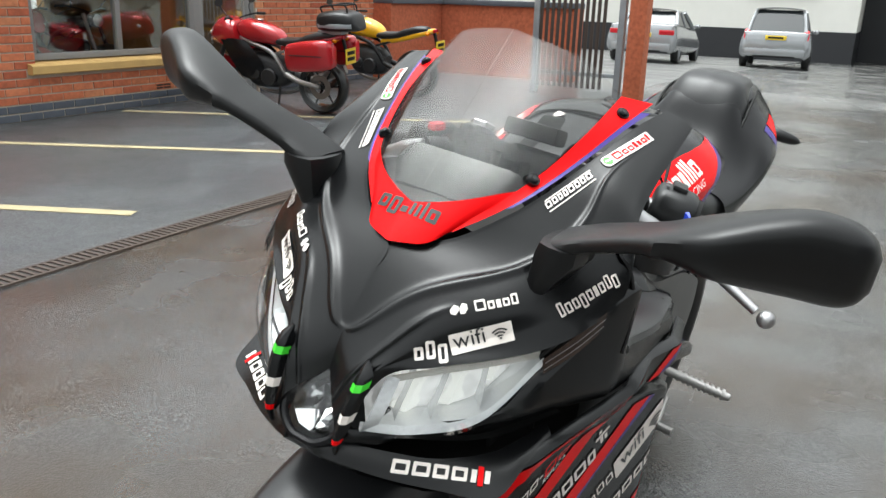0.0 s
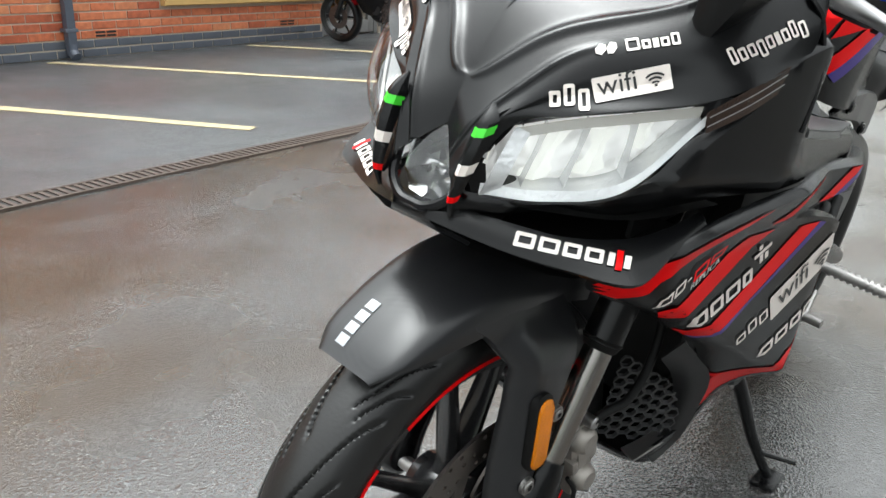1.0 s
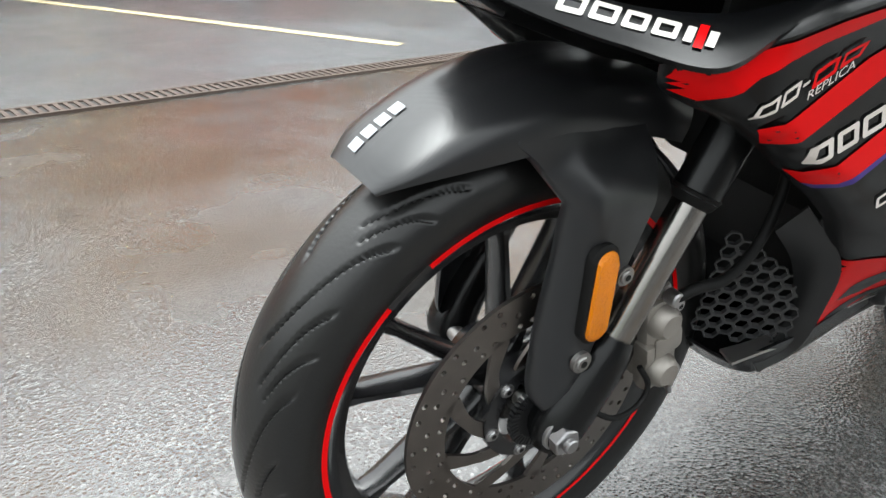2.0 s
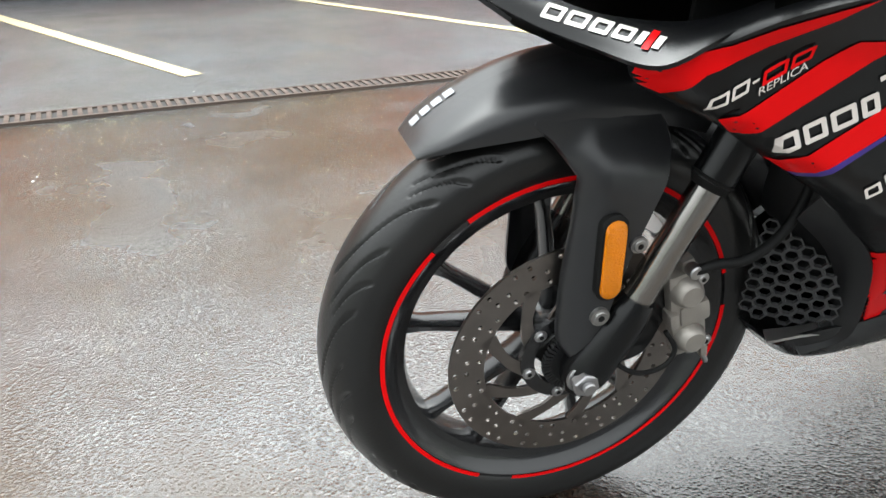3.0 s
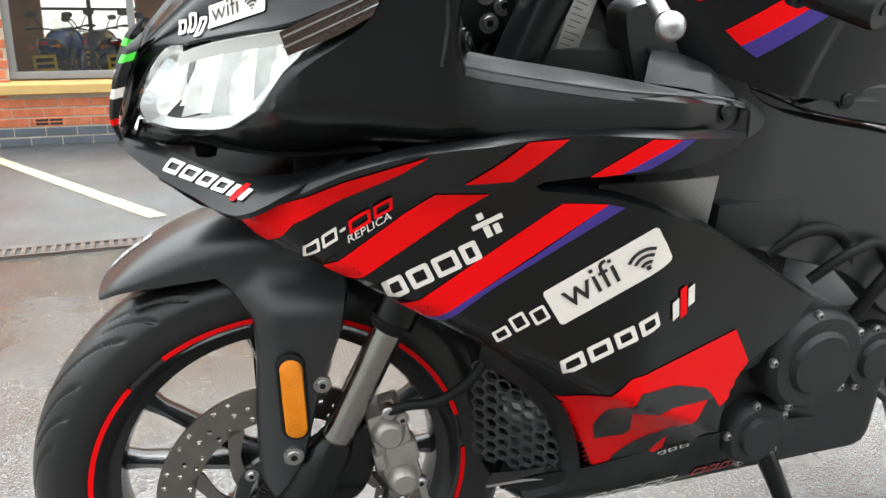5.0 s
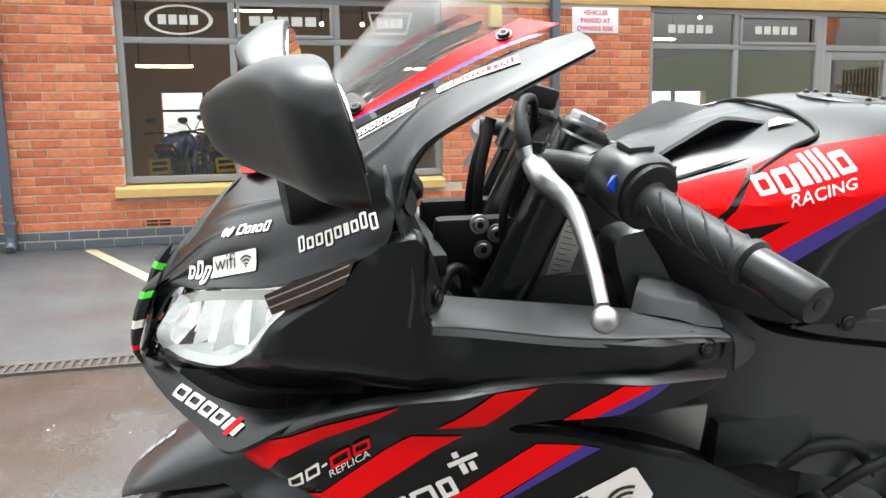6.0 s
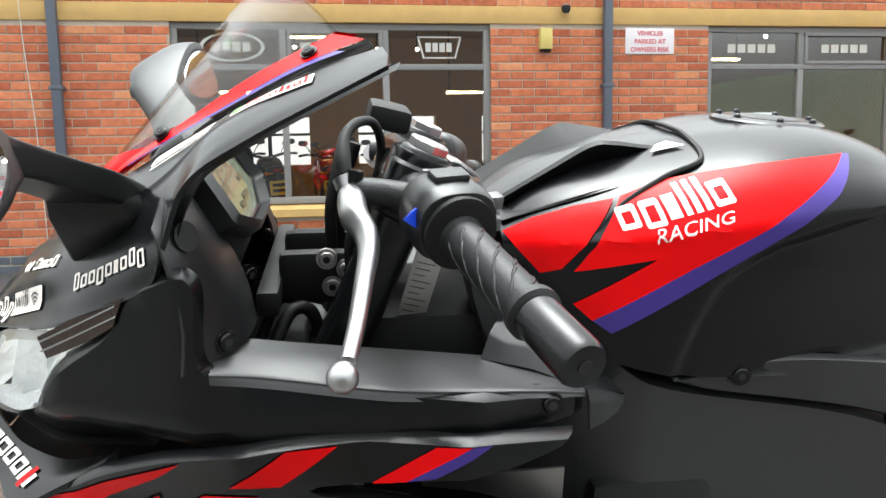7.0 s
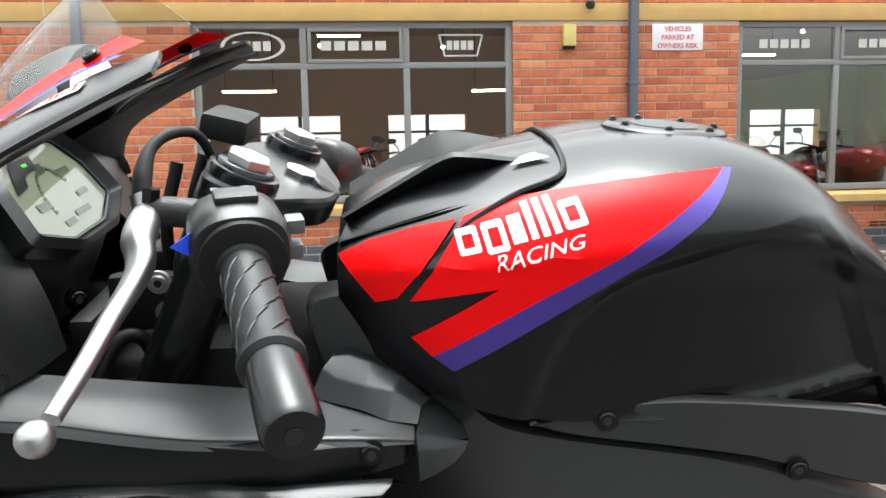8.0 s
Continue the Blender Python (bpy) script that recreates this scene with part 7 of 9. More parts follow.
hexes = bmesh.new()
cell = 0.0105
GR_O = Vector((0.306, -0.150, 0.300))
GR_U, GR_V = Vector((-0.74, 0.67, 0.0)).normalized(), Vector((-0.10, -0.09, 0.99)).normalized()
GR_N = GR_U.cross(GR_V)
for i in range(0, 12):
    for j in range(0, 14):
        ds, dt = i * cell * 1.5, j * cell * 1.732 + (cell * 0.866 if i % 2 else 0)
        if ds > 0.098 or dt > 0.120 + 0.62 * min(ds, 0.10) or dt < 0.02 + 0.30 * max(0.0, 0.05 - ds):
            continue
        mid_ = GR_O + GR_U * ds + GR_V * dt
        o, q, d = [], [], []
        for k in range(6):
            a = radians(60 * k)
            ray_ = GR_U * math.cos(a) + GR_V * math.sin(a)
            o.append(hexes.verts.new(mid_ + ray_ * cell * 1.01))
            q.append(hexes.verts.new(mid_ + ray_ * cell * 0.80))
            d.append(hexes.verts.new(mid_ + ray_ * cell * 0.78 + GR_N * 0.006))
        for k in range(6):
            m = (k + 1) % 6
            hexes.faces.new((o[k], o[m], q[m], q[k]))
            hexes.faces.new((q[k], q[m], d[m], d[k]))
mirrored(hexes)
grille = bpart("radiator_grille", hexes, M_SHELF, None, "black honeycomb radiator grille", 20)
grille["kind"] = "stuff"
bm = skin([[(0.195, -0.172, 0.545), (0.275, -0.192, 0.472), (0.318, -0.180, 0.39), (0.330, -0.166, 0.320), (0.270, -0.158, 0.300)], [(0.195, -0.160, 0.525), (0.262, -0.172, 0.466), (0.302, -0.164, 0.392), (0.312, -0.156, 0.328), (0.264, -0.150, 0.312)], [(0.200, -0.148, 0.505), (0.262, -0.150, 0.452), (0.304, -0.150, 0.388), (0.306, -0.148, 0.334), (0.262, -0.142, 0.318)]], 30, 8, thick=0.003)
bpair("grille_surround", bm, M_GRAIN)
bm = skin([[(0.22, -0.148, 0.325), (0.27, -0.158, 0.332), (0.33, -0.160, 0.325)], [(0.24, -0.12, 0.318), (0.28, -0.13, 0.322), (0.322, -0.135, 0.325)]], 10, 5, thick=0.003)
bpair("duct_lip", bm, M_CAST, None, "bare grey inner face of the belly duct")

# seat and tail
ST = [
    (0.90, [(0, 0.862), (0.06, 0.858), (0.10, 0.842), (0.118, 0.815), (0.115, 0.770)]),
    (0.96, [(0, 0.838), (0.08, 0.836), (0.125, 0.822), (0.140, 0.790), (0.130, 0.745)]),
    (1.05, [(0, 0.830), (0.09, 0.830), (0.140, 0.820), (0.152, 0.788), (0.140, 0.745)]),
    (1.13, [(0, 0.842), (0.09, 0.842), (0.135, 0.832), (0.148, 0.800), (0.135, 0.760)]),
    (1.17, [(0, 0.880), (0.085, 0.876), (0.128, 0.858), (0.140, 0.820), (0.13, 0.775)])]
bpart("rider_seat", skin([[(x, -r[j][0], r[j][1]) for x, r in ST] for j in range(5)], 34, 18, mirror=True), M_GRAIN, None, "black textured rider seat")
TL = [
    (1.00, [(0, 0.835), (0.09, 0.832), (0.142, 0.820), (0.160, 0.780), (0.140, 0.720)]),
    (1.14, [(0, 0.900), (0.075, 0.896), (0.140, 0.862), (0.180, 0.832), (0.140, 0.735)]),
    (1.22, [(0, 1.000), (0.065, 0.992), (0.112, 0.940), (0.188, 0.878), (0.135, 0.775)]),
    (1.32, [(0, 1.028), (0.070, 1.022), (0.112, 0.980), (0.172, 0.905), (0.125, 0.815)]),
    (1.45, [(0, 1.020), (0.060, 1.015), (0.088, 0.990), (0.115, 0.950), (0.095, 0.870)]),
    (1.58, [(0, 0.985), (0.030, 0.982), (0.045, 0.972), (0.055, 0.955), (0.045, 0.925)])]
tail = bpart("tail_unit", skin([[(x, -r[j][0], r[j][1]) for x, r in TL] for j in range(5)], 44, 22, mirror=True), M_GLOSSB, None, "gloss black tail hump with red and purple flashes")
tltree = tree_of(tail)
bpair("red_flash", decal([[(1.295, 0.950), (1.36, 0.965), (1.41, 0.900), (1.335, 0.862)]], tltree, 0.001, 0.012, False), M_RED, tail, smooth=0)
bpair("purple_flash", decal([[(1.265, 0.938), (1.29, 0.948), (1.33, 0.860), (1.305, 0.852)]], tltree, 0.001, 0.012, False), M_PURPLE, tail, smooth=0)
bm = skin([[(1.175, 0, 0.925), (1.21, 0, 0.998), (1.26, 0, 1.036), (1.36, 0, 1.042)], [(1.175, -0.06, 0.915), (1.21, -0.06, 0.985), (1.26, -0.065, 1.026), (1.36, -0.06, 1.034)], [(1.18, -0.095, 0.89), (1.215, -0.098, 0.945), (1.265, -0.095, 0.985), (1.36, -0.085, 1.006)]], 20, 12, mirror=True)
pad = bpart("pillion_seat", bm, M_GRAIN, None, "black pillion pad")
bm = bmesh.new()
tube(bm, [(1.172, 0, 0.926), (1.172, -0.06, 0.917), (1.178, -0.097, 0.893), (1.215, -0.102, 0.947), (1.265, -0.099, 0.988), (1.36, -0.088, 1.008)], 0.0035, 8, 40)
bpair("pad_seam", bm, M_DARK, pad)
bolt("seat_screw", (1.03, -0.045, 0.834), (0, 0, 1), 0.012, None, M_ALU)
for s in (-1, 1):
    bm = bmesh.new()
    tube(bm, [(1.50, 0.05 * s, 0.90), (1.50, 0.11 * s, 0.895)], 0.008, 8)
    ind = bpart("rear_indicator", bm, M_DARK, None, "black stalked rear indicator")
    bm = bmesh.new()
    tube(bm, [(1.485, 0.10 * s, 0.90), (1.49, 0.14 * s, 0.90), (1.505, 0.185 * s, 0.893), (1.51, 0.20 * s, 0.890)], [0.006, 0.016, 0.012, 0.003], 10, 12)
    bpart("lens_body", bm, M_GRAIN, ind)
bm = bmesh.new()
box(bm, (1.55, -0.012, 0.60), (1.62, 0.012, 0.93), 0.006, Matrix.Translation((1.58, 0, 0.77)) @ Matrix.Rotation(radians(-18), 4, 'Y') @ Matrix.Translation((-1.58, 0, -0.77)))
bpart("plate_hanger", bm, M_DARK)

# rear wheel, swinging arm, silencer
rear = wheel("rear_wheel", Vector((1.353, 0, 0.300)), 0.304, 0.135, bpart, 90, False)
for s in (-1, 1):
    bm = bmesh.new()
    tube(bm, [(0.90, 0.10 * s, 0.42), (1.05, 0.095 * s, 0.40), (1.22, 0.10 * s, 0.35), (1.36, 0.10 * s, 0.30)], [0.035, 0.032, 0.028, 0.022], 10, 16)
    bpart("swinging_arm", bm, M_BLACK)
bm = bmesh.new()
tube(bm, [(0.60, 0.06, 0.24), (0.85, 0.12, 0.24), (1.0, 0.16, 0.30), (1.25, 0.18, 0.40)], [0.022, 0.024, 0.045, 0.048], 14, 22)
bpart("silencer", bm, M_ENGINE)

# side stand and foot pegs
bm = bmesh.new()
tube(bm, [(0.640, -0.115, 0.310), (0.655, -0.150, 0.26), (0.705, -0.195, 0.14), (0.748, -0.236, 0.052)], [0.016, 0.014, 0.011, 0.010], 12, 18)
stand = bpart("side_stand", bm, M_BLACK, None, "black steel side stand resting on the asphalt")
bm = bmesh.new()
box(bm, (0.720, -0.262, 0.032), (0.790, -0.216, 0.044), 0.004, Matrix.Translation((0.755, -0.239, 0.038)) @ Matrix.Rotation(radians(-8.5), 4, 'X') @ Matrix.Translation((-0.755, 0.239, -0.038)))
bpart("foot_plate", bm, M_BLACK, stand)
bm = bmesh.new()
rod(bm, (0.726, -0.212, 0.105), (0.745, -0.275, 0.110), 0.006, 8)
bpart("stand_tab", bm, M_BLACK, stand)
for s in (-1, 1):
    bm = bmesh.new()
    box(bm, (0.93, 0.125 * s - 0.012, 0.34), (1.03, 0.125 * s + 0.012, 0.56), 0.01)
    hang = bpart("peg_hanger", bm, M_CAST, None, "bare cast aluminium foot peg hanger")
    bm = bmesh.new()
    rod(bm, (0.985, 0.135 * s, 0.405), (1.000, 0.285 * s, 0.392), 0.011, 12, 0.009, 0.002)
    for k in range(9):
        rod(bm, (0.987 + 0.0014 * k, (0.165 + 0.0125 * k) * s, 0.4022 - 0.001 * k), (0.988 + 0.0014 * k, (0.171 + 0.0125 * k) * s, 0.4018 - 0.001 * k), 0.0135, 12)
    peg = bpart("foot_peg", bm, M_CAST, hang)
bm = bmesh.new()
tube(bm, [(0.82, -0.155, 0.36), (0.87, -0.17, 0.33), (0.93, -0.165, 0.37)], 0.006, 8, 10)
rod(bm, (0.82, -0.155, 0.36), (0.815, -0.215, 0.36), 0.009, 10)
bpart("gear_lever", bm, M_CAST)

# -- steering: yokes, bars, controls --
YOKE = Matrix.Translation(fork_at(0.978, 0)) @ Matrix.Rotation(RAKE, 4, 'Y')


def yoke(z, thick, material, name, label):
    o = smooth_outline([(-0.045, 0.0), (-0.03, 0.09), (-0.028, 0.140), (0.03, 0.142), (0.045, 0.10), (0.070, 0.04), (0.072, -0.04), (0.045, -0.10), (0.03, -0.142), (-0.028, -0.140), (-0.03, -0.09)], 4)
    bm = bmesh.new()
    top, low_ = [], []
    for sc, h in ((0.96, thick / 2), (1.0, thick / 2 - 0.003), (1.0, -thick / 2)):
        top.append([Vector((x * sc, y * (1 - (1 - sc) * 0.5), z + h)) for x, y in o])
    vs = grid(bm, top, close_v=True)
    bm.faces.new(vs[0])
    bm.faces.new(vs[-1][::-1])
    bmesh.ops.recalc_face_normals(bm, faces=bm.faces)
    bmesh.ops.transform(bm, matrix=YOKE, verts=bm.verts)
    return fpart(name, bm, material, None, label)


top_yoke = yoke(-0.006, 0.026, M_BLACK, "top_yoke", "black cast top fork yoke")
yoke(-0.22, 0.035, M_BLACK, "lower_yoke", "black lower fork yoke")
for s in (-1, 1):
    bm = bmesh.new()
    turned(bm, [(0.030, -0.02), (0.031, 0.006), (0.0295, 0.010), (0.0255, 0.0105), (0.024, 0.014), (0.0225, 0.0150), (0.0, 0.0150)], 'Z', 36)
    bmesh.ops.recalc_face_normals(bm, faces=bm.faces)
    bmesh.ops.transform(bm, matrix=YOKE @ Matrix.Translation((0, 0.105 * s, 0.006)), verts=bm.verts)
    capb = fpart("fork_cap", bm, M_GLOSSB, top_yoke)
    bm = bmesh.new()
    rod(bm, (0, 0, 0.012), (0, 0, 0.024), 0.0195, 6, bevel=0.002)
    bmesh.ops.transform(bm, matrix=YOKE @ Matrix.Translation((0, 0.105 * s, 0.006)), verts=bm.verts)
    fpart("fork_cap_nut", bm, M_ALU, capb, "bare aluminium fork cap", 20)
bm = bmesh.new()
rod(bm, (0.030, 0, 0.0), (0.030, 0, 0.014), 0.017, 6, bevel=0.002)
bmesh.ops.transform(bm, matrix=YOKE, verts=bm.verts)
fpart("stem_nut", bm, M_ALU, top_yoke, "", 20)
bm = bmesh.new()
rod(bm, (0.055, 0, 0.0), (0.058, 0, 0.010), 0.016, 24, bevel=0.002)
bmesh.ops.transform(bm, matrix=YOKE, verts=bm.verts)
fpart("ignition_lock", bm, M_ENGINE, top_yoke)

UNSTEER = STEER.inverted()
SWAP = Matrix.Diagonal((1, -1, 1, 1))


def control(name, bm, material, parent=None, label="", smooth=40, right=True):
    """A handlebar part given where it stands on the left, with its twin on the right bar."""
    twin = bm.copy()
    a = part(name, bm, material, parent or bike, label, smooth)
    if not right:
        twin.free()
        return a, None
    bmesh.ops.transform(twin, matrix=STEER @ SWAP @ UNSTEER, verts=twin.verts)
    bmesh.ops.reverse_faces(twin, faces=twin.faces)
    return a, part(name, twin, material, bike, label, smooth)


G0, G1 = Vector((0.305, -0.150, 0.967)), Vector((0.3835, -0.413, 0.911))
GD = (G1 - G0).normalized()


def on_bar(d):
    return G0 + GD * d


bm = bmesh.new()
rod(bm, on_bar(-0.045), on_bar(0.27), 0.011, 16)
control("clip_on_bar", bm, M_ALU, None, "bare aluminium clip-on handlebar")
bm = bmesh.new()
rod(bm, fork_at(0.955, -0.105) - AXIS * 0.018 + Vector((-0.009, 0, 0)), fork_at(0.955, -0.105) + AXIS * 0.018 + Vector((-0.009, 0, 0)), 0.034, 24, bevel=0.003)
tube(bm, [on_bar(-0.06), on_bar(0.005)], 0.018, 14)
control("bar_clamp", bm, M_BLACK)
bm = bmesh.new()
prof = [(0.0155, 0.0), (0.021, 0.001), (0.0215, 0.006), (0.0165, 0.008)]
tube(bm, [on_bar(0.078), on_bar(0.080), on_bar(0.086), on_bar(0.088), on_bar(0.092), on_bar(0.20), on_bar(0.203), on_bar(0.209), on_bar(0.212)], [0.022, 0.0245, 0.0245, 0.0195, 0.0172, 0.0172, 0.0205, 0.0205, 0.0172], 28)
grip, grip_r = control("handlebar_grip", bm, M_GRIP, None, "black rubber handlebar grip with slanted ribs")
side_u = GD.orthogonal().normalized()
side_v = GD.cross(side_u)
for k in range(7):
    for ring in range(6):
        a0 = 2 * math.pi * ring / 6 + 0.5 * (k % 2)
        bm = bmesh.new()
        pts = []
        for i in range(6):
            a = a0 + 0.13 * i
            pts.append(on_bar(0.100 + 0.0138 * k + 0.0028 * i) + (side_u * math.cos(a) + side_v * math.sin(a)) * 0.0172)
        tube(bm, pts, [0.0004, 0.0012, 0.0014, 0.0014, 0.0012, 0.0004], 6)
        part("grip_rib", bm, M_GRIP, grip)
bm = bmesh.new()
tube(bm, [on_bar(0.211), on_bar(0.213), on_bar(0.268), on_bar(0.272), on_bar(0.2725)], [0.0155, 0.0172, 0.0172, 0.0152, 0.006], 28)
weight, _ = control("bar_end_weight", bm, M_BLACK, None, "satin black bar end weight")
bm = bmesh.new()
# dark disc on the weight's end, for the shade in its hole
rod(bm, on_bar(0.2715), on_bar(0.2735), 0.0052, 12)
part("end_hole_shade", bm, M_PIT, weight)

# switch housing with blue and grey buttons
SW_UP = (Vector((0, 0, 1)) - GD * GD.z).normalized()
SW_FWD = GD.cross(SW_UP)
SW = Matrix.Translation(on_bar(0) + SW_UP * 0.006) @ Matrix((SW_FWD, SW_UP, GD)).transposed().to_4x4()
bm = bmesh.new()
secs = []
for d, fw, up_, dn in ((0.026, 0.024, 0.022, 0.022), (0.029, 0.031, 0.028, 0.028), (0.036, 0.0345, 0.0315, 0.031), (0.060, 0.0360, 0.0330, 0.032), (0.074, 0.0360, 0.0320, 0.032), (0.080, 0.0335, 0.0295, 0.030), (0.081, 0.026, 0.024, 0.024)):
    row = []
    for k in range(32):
        g = 2 * math.pi * k / 32
        cx, cz = math.copysign(abs(math.cos(g)) ** 0.78, math.cos(g)), math.copysign(abs(math.sin(g)) ** 0.78, math.sin(g))
        row.append(SW @ Vector((fw * cx, (up_ if cz > 0 else dn) * cz, d)))
    secs.append(row)
vs = grid(bm, secs, close_v=True)
bm.faces.new(vs[0])
bm.faces.new(vs[-1][::-1])
bmesh.ops.recalc_face_normals(bm, faces=bm.faces)
sw, sw_r = control("switch_housing", bm, M_GRAIN, None, "grained black switch housing")
bm = bmesh.new()
tube(bm, [SW @ Vector((0, -0.003, d)) for d in (0.080, 0.081, 0.087, 0.088)], [0.0285, 0.031, 0.031, 0.0285], 32)
part("collar", bm, M_DARK, sw)
bm = bmesh.new()
box(bm, (-0.016, 0.0300, 0.042), (0.015, 0.0375, 0.062), 0.003, SW)
part("dip_switch", bm, M_ENGINE, sw)
for lo, hi in (((-0.048, 0.004, 0.050), (-0.034, 0.016, 0.064)), ((-0.046, -0.014, 0.054), (-0.034, -0.002, 0.068))):
    bm = bmesh.new()
    box(bm, lo, hi, 0.0025, SW)
    part("thumb_switch", bm, M_SWITCH, sw, "grey thumb switch")
bm = bmesh.new()
for f0 in (-0.012, 0.010):
    box(bm, (f0, 0.0325, 0.033), (f0 + 0.005, 0.0333, 0.038), 0, SW)
part("switch_symbol", bm, M_SWITCH, sw, smooth=0)
BL = Vector((0.2845, -0.238, 0.966))
bm = bmesh.new()
tip = BL + Vector((-0.014, -0.010, 0.004))
ring = [BL + Vector(o) for o in ((0.006, -0.004, 0.016), (0.002, 0.004, 0.014), (0.000, 0.008, -0.014), (0.008, -0.006, -0.016))]
ring = [BL + (p - BL) * 0.62 + Vector((0.008, 0.010, 0)) for p in ring]
vs = [bm.verts.new(p) for p in ring]
back = [bm.verts.new(p + Vector((0.012, 0.010, 0))) for p in ring]
t = bm.verts.new(BL + Vector((-0.002, -0.002, 0.002)))
for k in range(4):
    bm.faces.new((vs[k], vs[(k + 1) % 4], t))
    bm.faces.new((vs[k], vs[(k + 1) % 4], back[(k + 1) % 4], back[k]))
bmesh.ops.recalc_face_normals(bm, faces=bm.faces)
part("passing_switch", bm, M_BLUE, sw, "bright blue passing light switch", 10)
bm = bmesh.new()
box(bm, (-0.012, -0.008, 0), (0.012, 0.008, 0.012), 0.003)
bmesh.ops.transform(bm, matrix=STEER @ SWAP @ UNSTEER @ Matrix.Translation((0.297, -0.178, 0.985)), verts=bm.verts)
bmesh.ops.reverse_faces(bm, faces=bm.faces)
part("kill_switch", bm, M_REDSW, sw_r, "red engine stop switch")

# clutch lever, perch and cable
bm = bmesh.new()
pts = [(0.243, -0.150, 0.972), (0.244, -0.168, 0.966), (0.246, -0.190, 0.959), (0.254, -0.214, 0.951), (0.2555, -0.240, 0.943), (0.251, -0.275, 0.931), (0.245, -0.315, 0.914), (0.238, -0.350, 0.899)]
tube(bm, pts, [0.0105, 0.0125, 0.0125, 0.0105, 0.0085, 0.0072, 0.0064, 0.0058], 14, 44)
lever, lever_r = control("lever", bm, M_ALU, None, "bare aluminium lever with ball end")
bm = bmesh.new()
bmesh.ops.create_uvsphere(bm, u_segments=24, v_segments=14, radius=0.0108)
bmesh.ops.translate(bm, verts=bm.verts, vec=(0.2345, -0.364, 0.8945))
part("lever_ball", bm, M_ALU, lever)
bm = bmesh.new()
tube(bm, [on_bar(0.015), Vector((0.285, -0.148, 0.968)), Vector((0.262, -0.148, 0.972)), Vector((0.243, -0.150, 0.973))], [0.017, 0.013, 0.012, 0.012], 12, 14)
perch, perch_r = control("lever_perch", bm, M_ENGINE)
bm = bmesh.new()
rod(bm, (0.246, -0.151, 0.978), (0.248, -0.150, 0.992), 0.0075, 6, bevel=0.001)
part("pivot_bolt", bm, M_BLACK, perch)
bm = bmesh.new()
tube(bm, [(0.241, -0.148, 0.975), (0.238, -0.143, 0.984)], 0.0105, 16)
part("adjuster", bm, M_ALU, perch, "bare aluminium cable adjuster")
bm = bmesh.new()
tube(bm, [(0.238, -0.142, 0.985), (0.237, -0.132, 0.999), (0.240, -0.114, 1.017), (0.252, -0.092, 1.026), (0.268, -0.070, 1.021), (0.274, -0.052, 0.990), (0.262, -0.045, 0.93), (0.25, -0.05, 0.82)], [0.0075, 0.0075, 0.0052, 0.0048, 0.0045, 0.0045, 0.0045, 0.0045], 12, 60)
bpart("clutch_cable", bm, M_DARK, None, "black clutch cable with rubber boot")
bm = bmesh.new()
box(bm, (0.262, -0.045, 1.010), (0.305, 0.035, 1.034), 0.006, Matrix.Translation((0.285, 0, 1.02)) @ Matrix.Rotation(radians(14), 4, 'Y') @ Matrix.Translation((-0.285, 0, -1.02)))
bpart("brake_reservoir", bm, M_DARK)
for pts, r in (([(0.235, -0.02, 0.99), (0.222, -0.03, 0.93), (0.225, -0.02, 0.86), (0.24, 0.0, 0.78)], 0.006), ([(0.25, 0.03, 0.99), (0.232, 0.03, 0.93), (0.23, 0.04, 0.86), (0.25, 0.05, 0.78)], 0.007), ([(0.262, -0.06, 0.96), (0.24, -0.07, 0.90), (0.25, -0.065, 0.84), (0.28, -0.05, 0.79)], 0.005), ([(0.16, -0.09, 0.80), (0.18, -0.07, 0.835), (0.20, -0.06, 0.83), (0.21, -0.05, 0.78)], 0.007), ([(0.14, -0.06, 0.79), (0.17, -0.03, 0.84), (0.21, -0.02, 0.83)], 0.006)):
    bm = bmesh.new()
    tube(bm, pts, r, 10, 26)
    bpart("wiring", bm, M_DARK)
# fairing stay across the nose, with its bolts
bm = bmesh.new()
box(bm, (0.150, -0.105, 0.842), (0.172, 0.175, 0.868), 0.006)
box(bm, (0.168, -0.055, 0.836), (0.262, -0.032, 0.892), 0.010)
box(bm, (0.168, 0.032, 0.836), (0.262, 0.055, 0.892), 0.010)
stay = bpart("fairing_stay", bm, M_DARK)
for p in ((0.237, -0.056, 0.874), (0.217, -0.056, 0.885), (0.222, -0.056, 0.856)):
    bolt("stay_bolt", p, (0, -1, 0), 0.008, stay, M_CAST)
bm = bmesh.new()
box(bm, (0.13, -0.13, 0.765), (0.27, 0.13, 0.800), 0.01)
bpart("inner_tray", bm, M_DARK)
# maker's plate riveted to the frame
PL = Matrix.Translation((0.308, -0.088, 0.861)) @ Matrix.Rotation(radians(17), 4, 'Y') @ Matrix.Rotation(radians(8), 4, 'Z')
bm = bmesh.new()
box(bm, (-0.0145, -0.001, -0.0375), (0.0145, 0.001, 0.0375), 0.0008, PL)
plate = bpart("maker_plate", bm, M_CAST, None, "riveted aluminium maker's plate with unreadable lines")
bm = bmesh.new()
for k in range(9):
    box(bm, (-0.011, -0.0016, 0.0260 - 0.0064 * k), (0.009 - 0.004 * (k % 3), -0.0011, 0.0268 - 0.0064 * k), 0, PL)
bpart("plate_lines", bm, M_DARK, plate, smooth=0)

# -- dashboard --
DM = Matrix.Translation((0.112, -0.006, 0.960)) @ Matrix.Rotation(radians(-33), 4, 'Y')
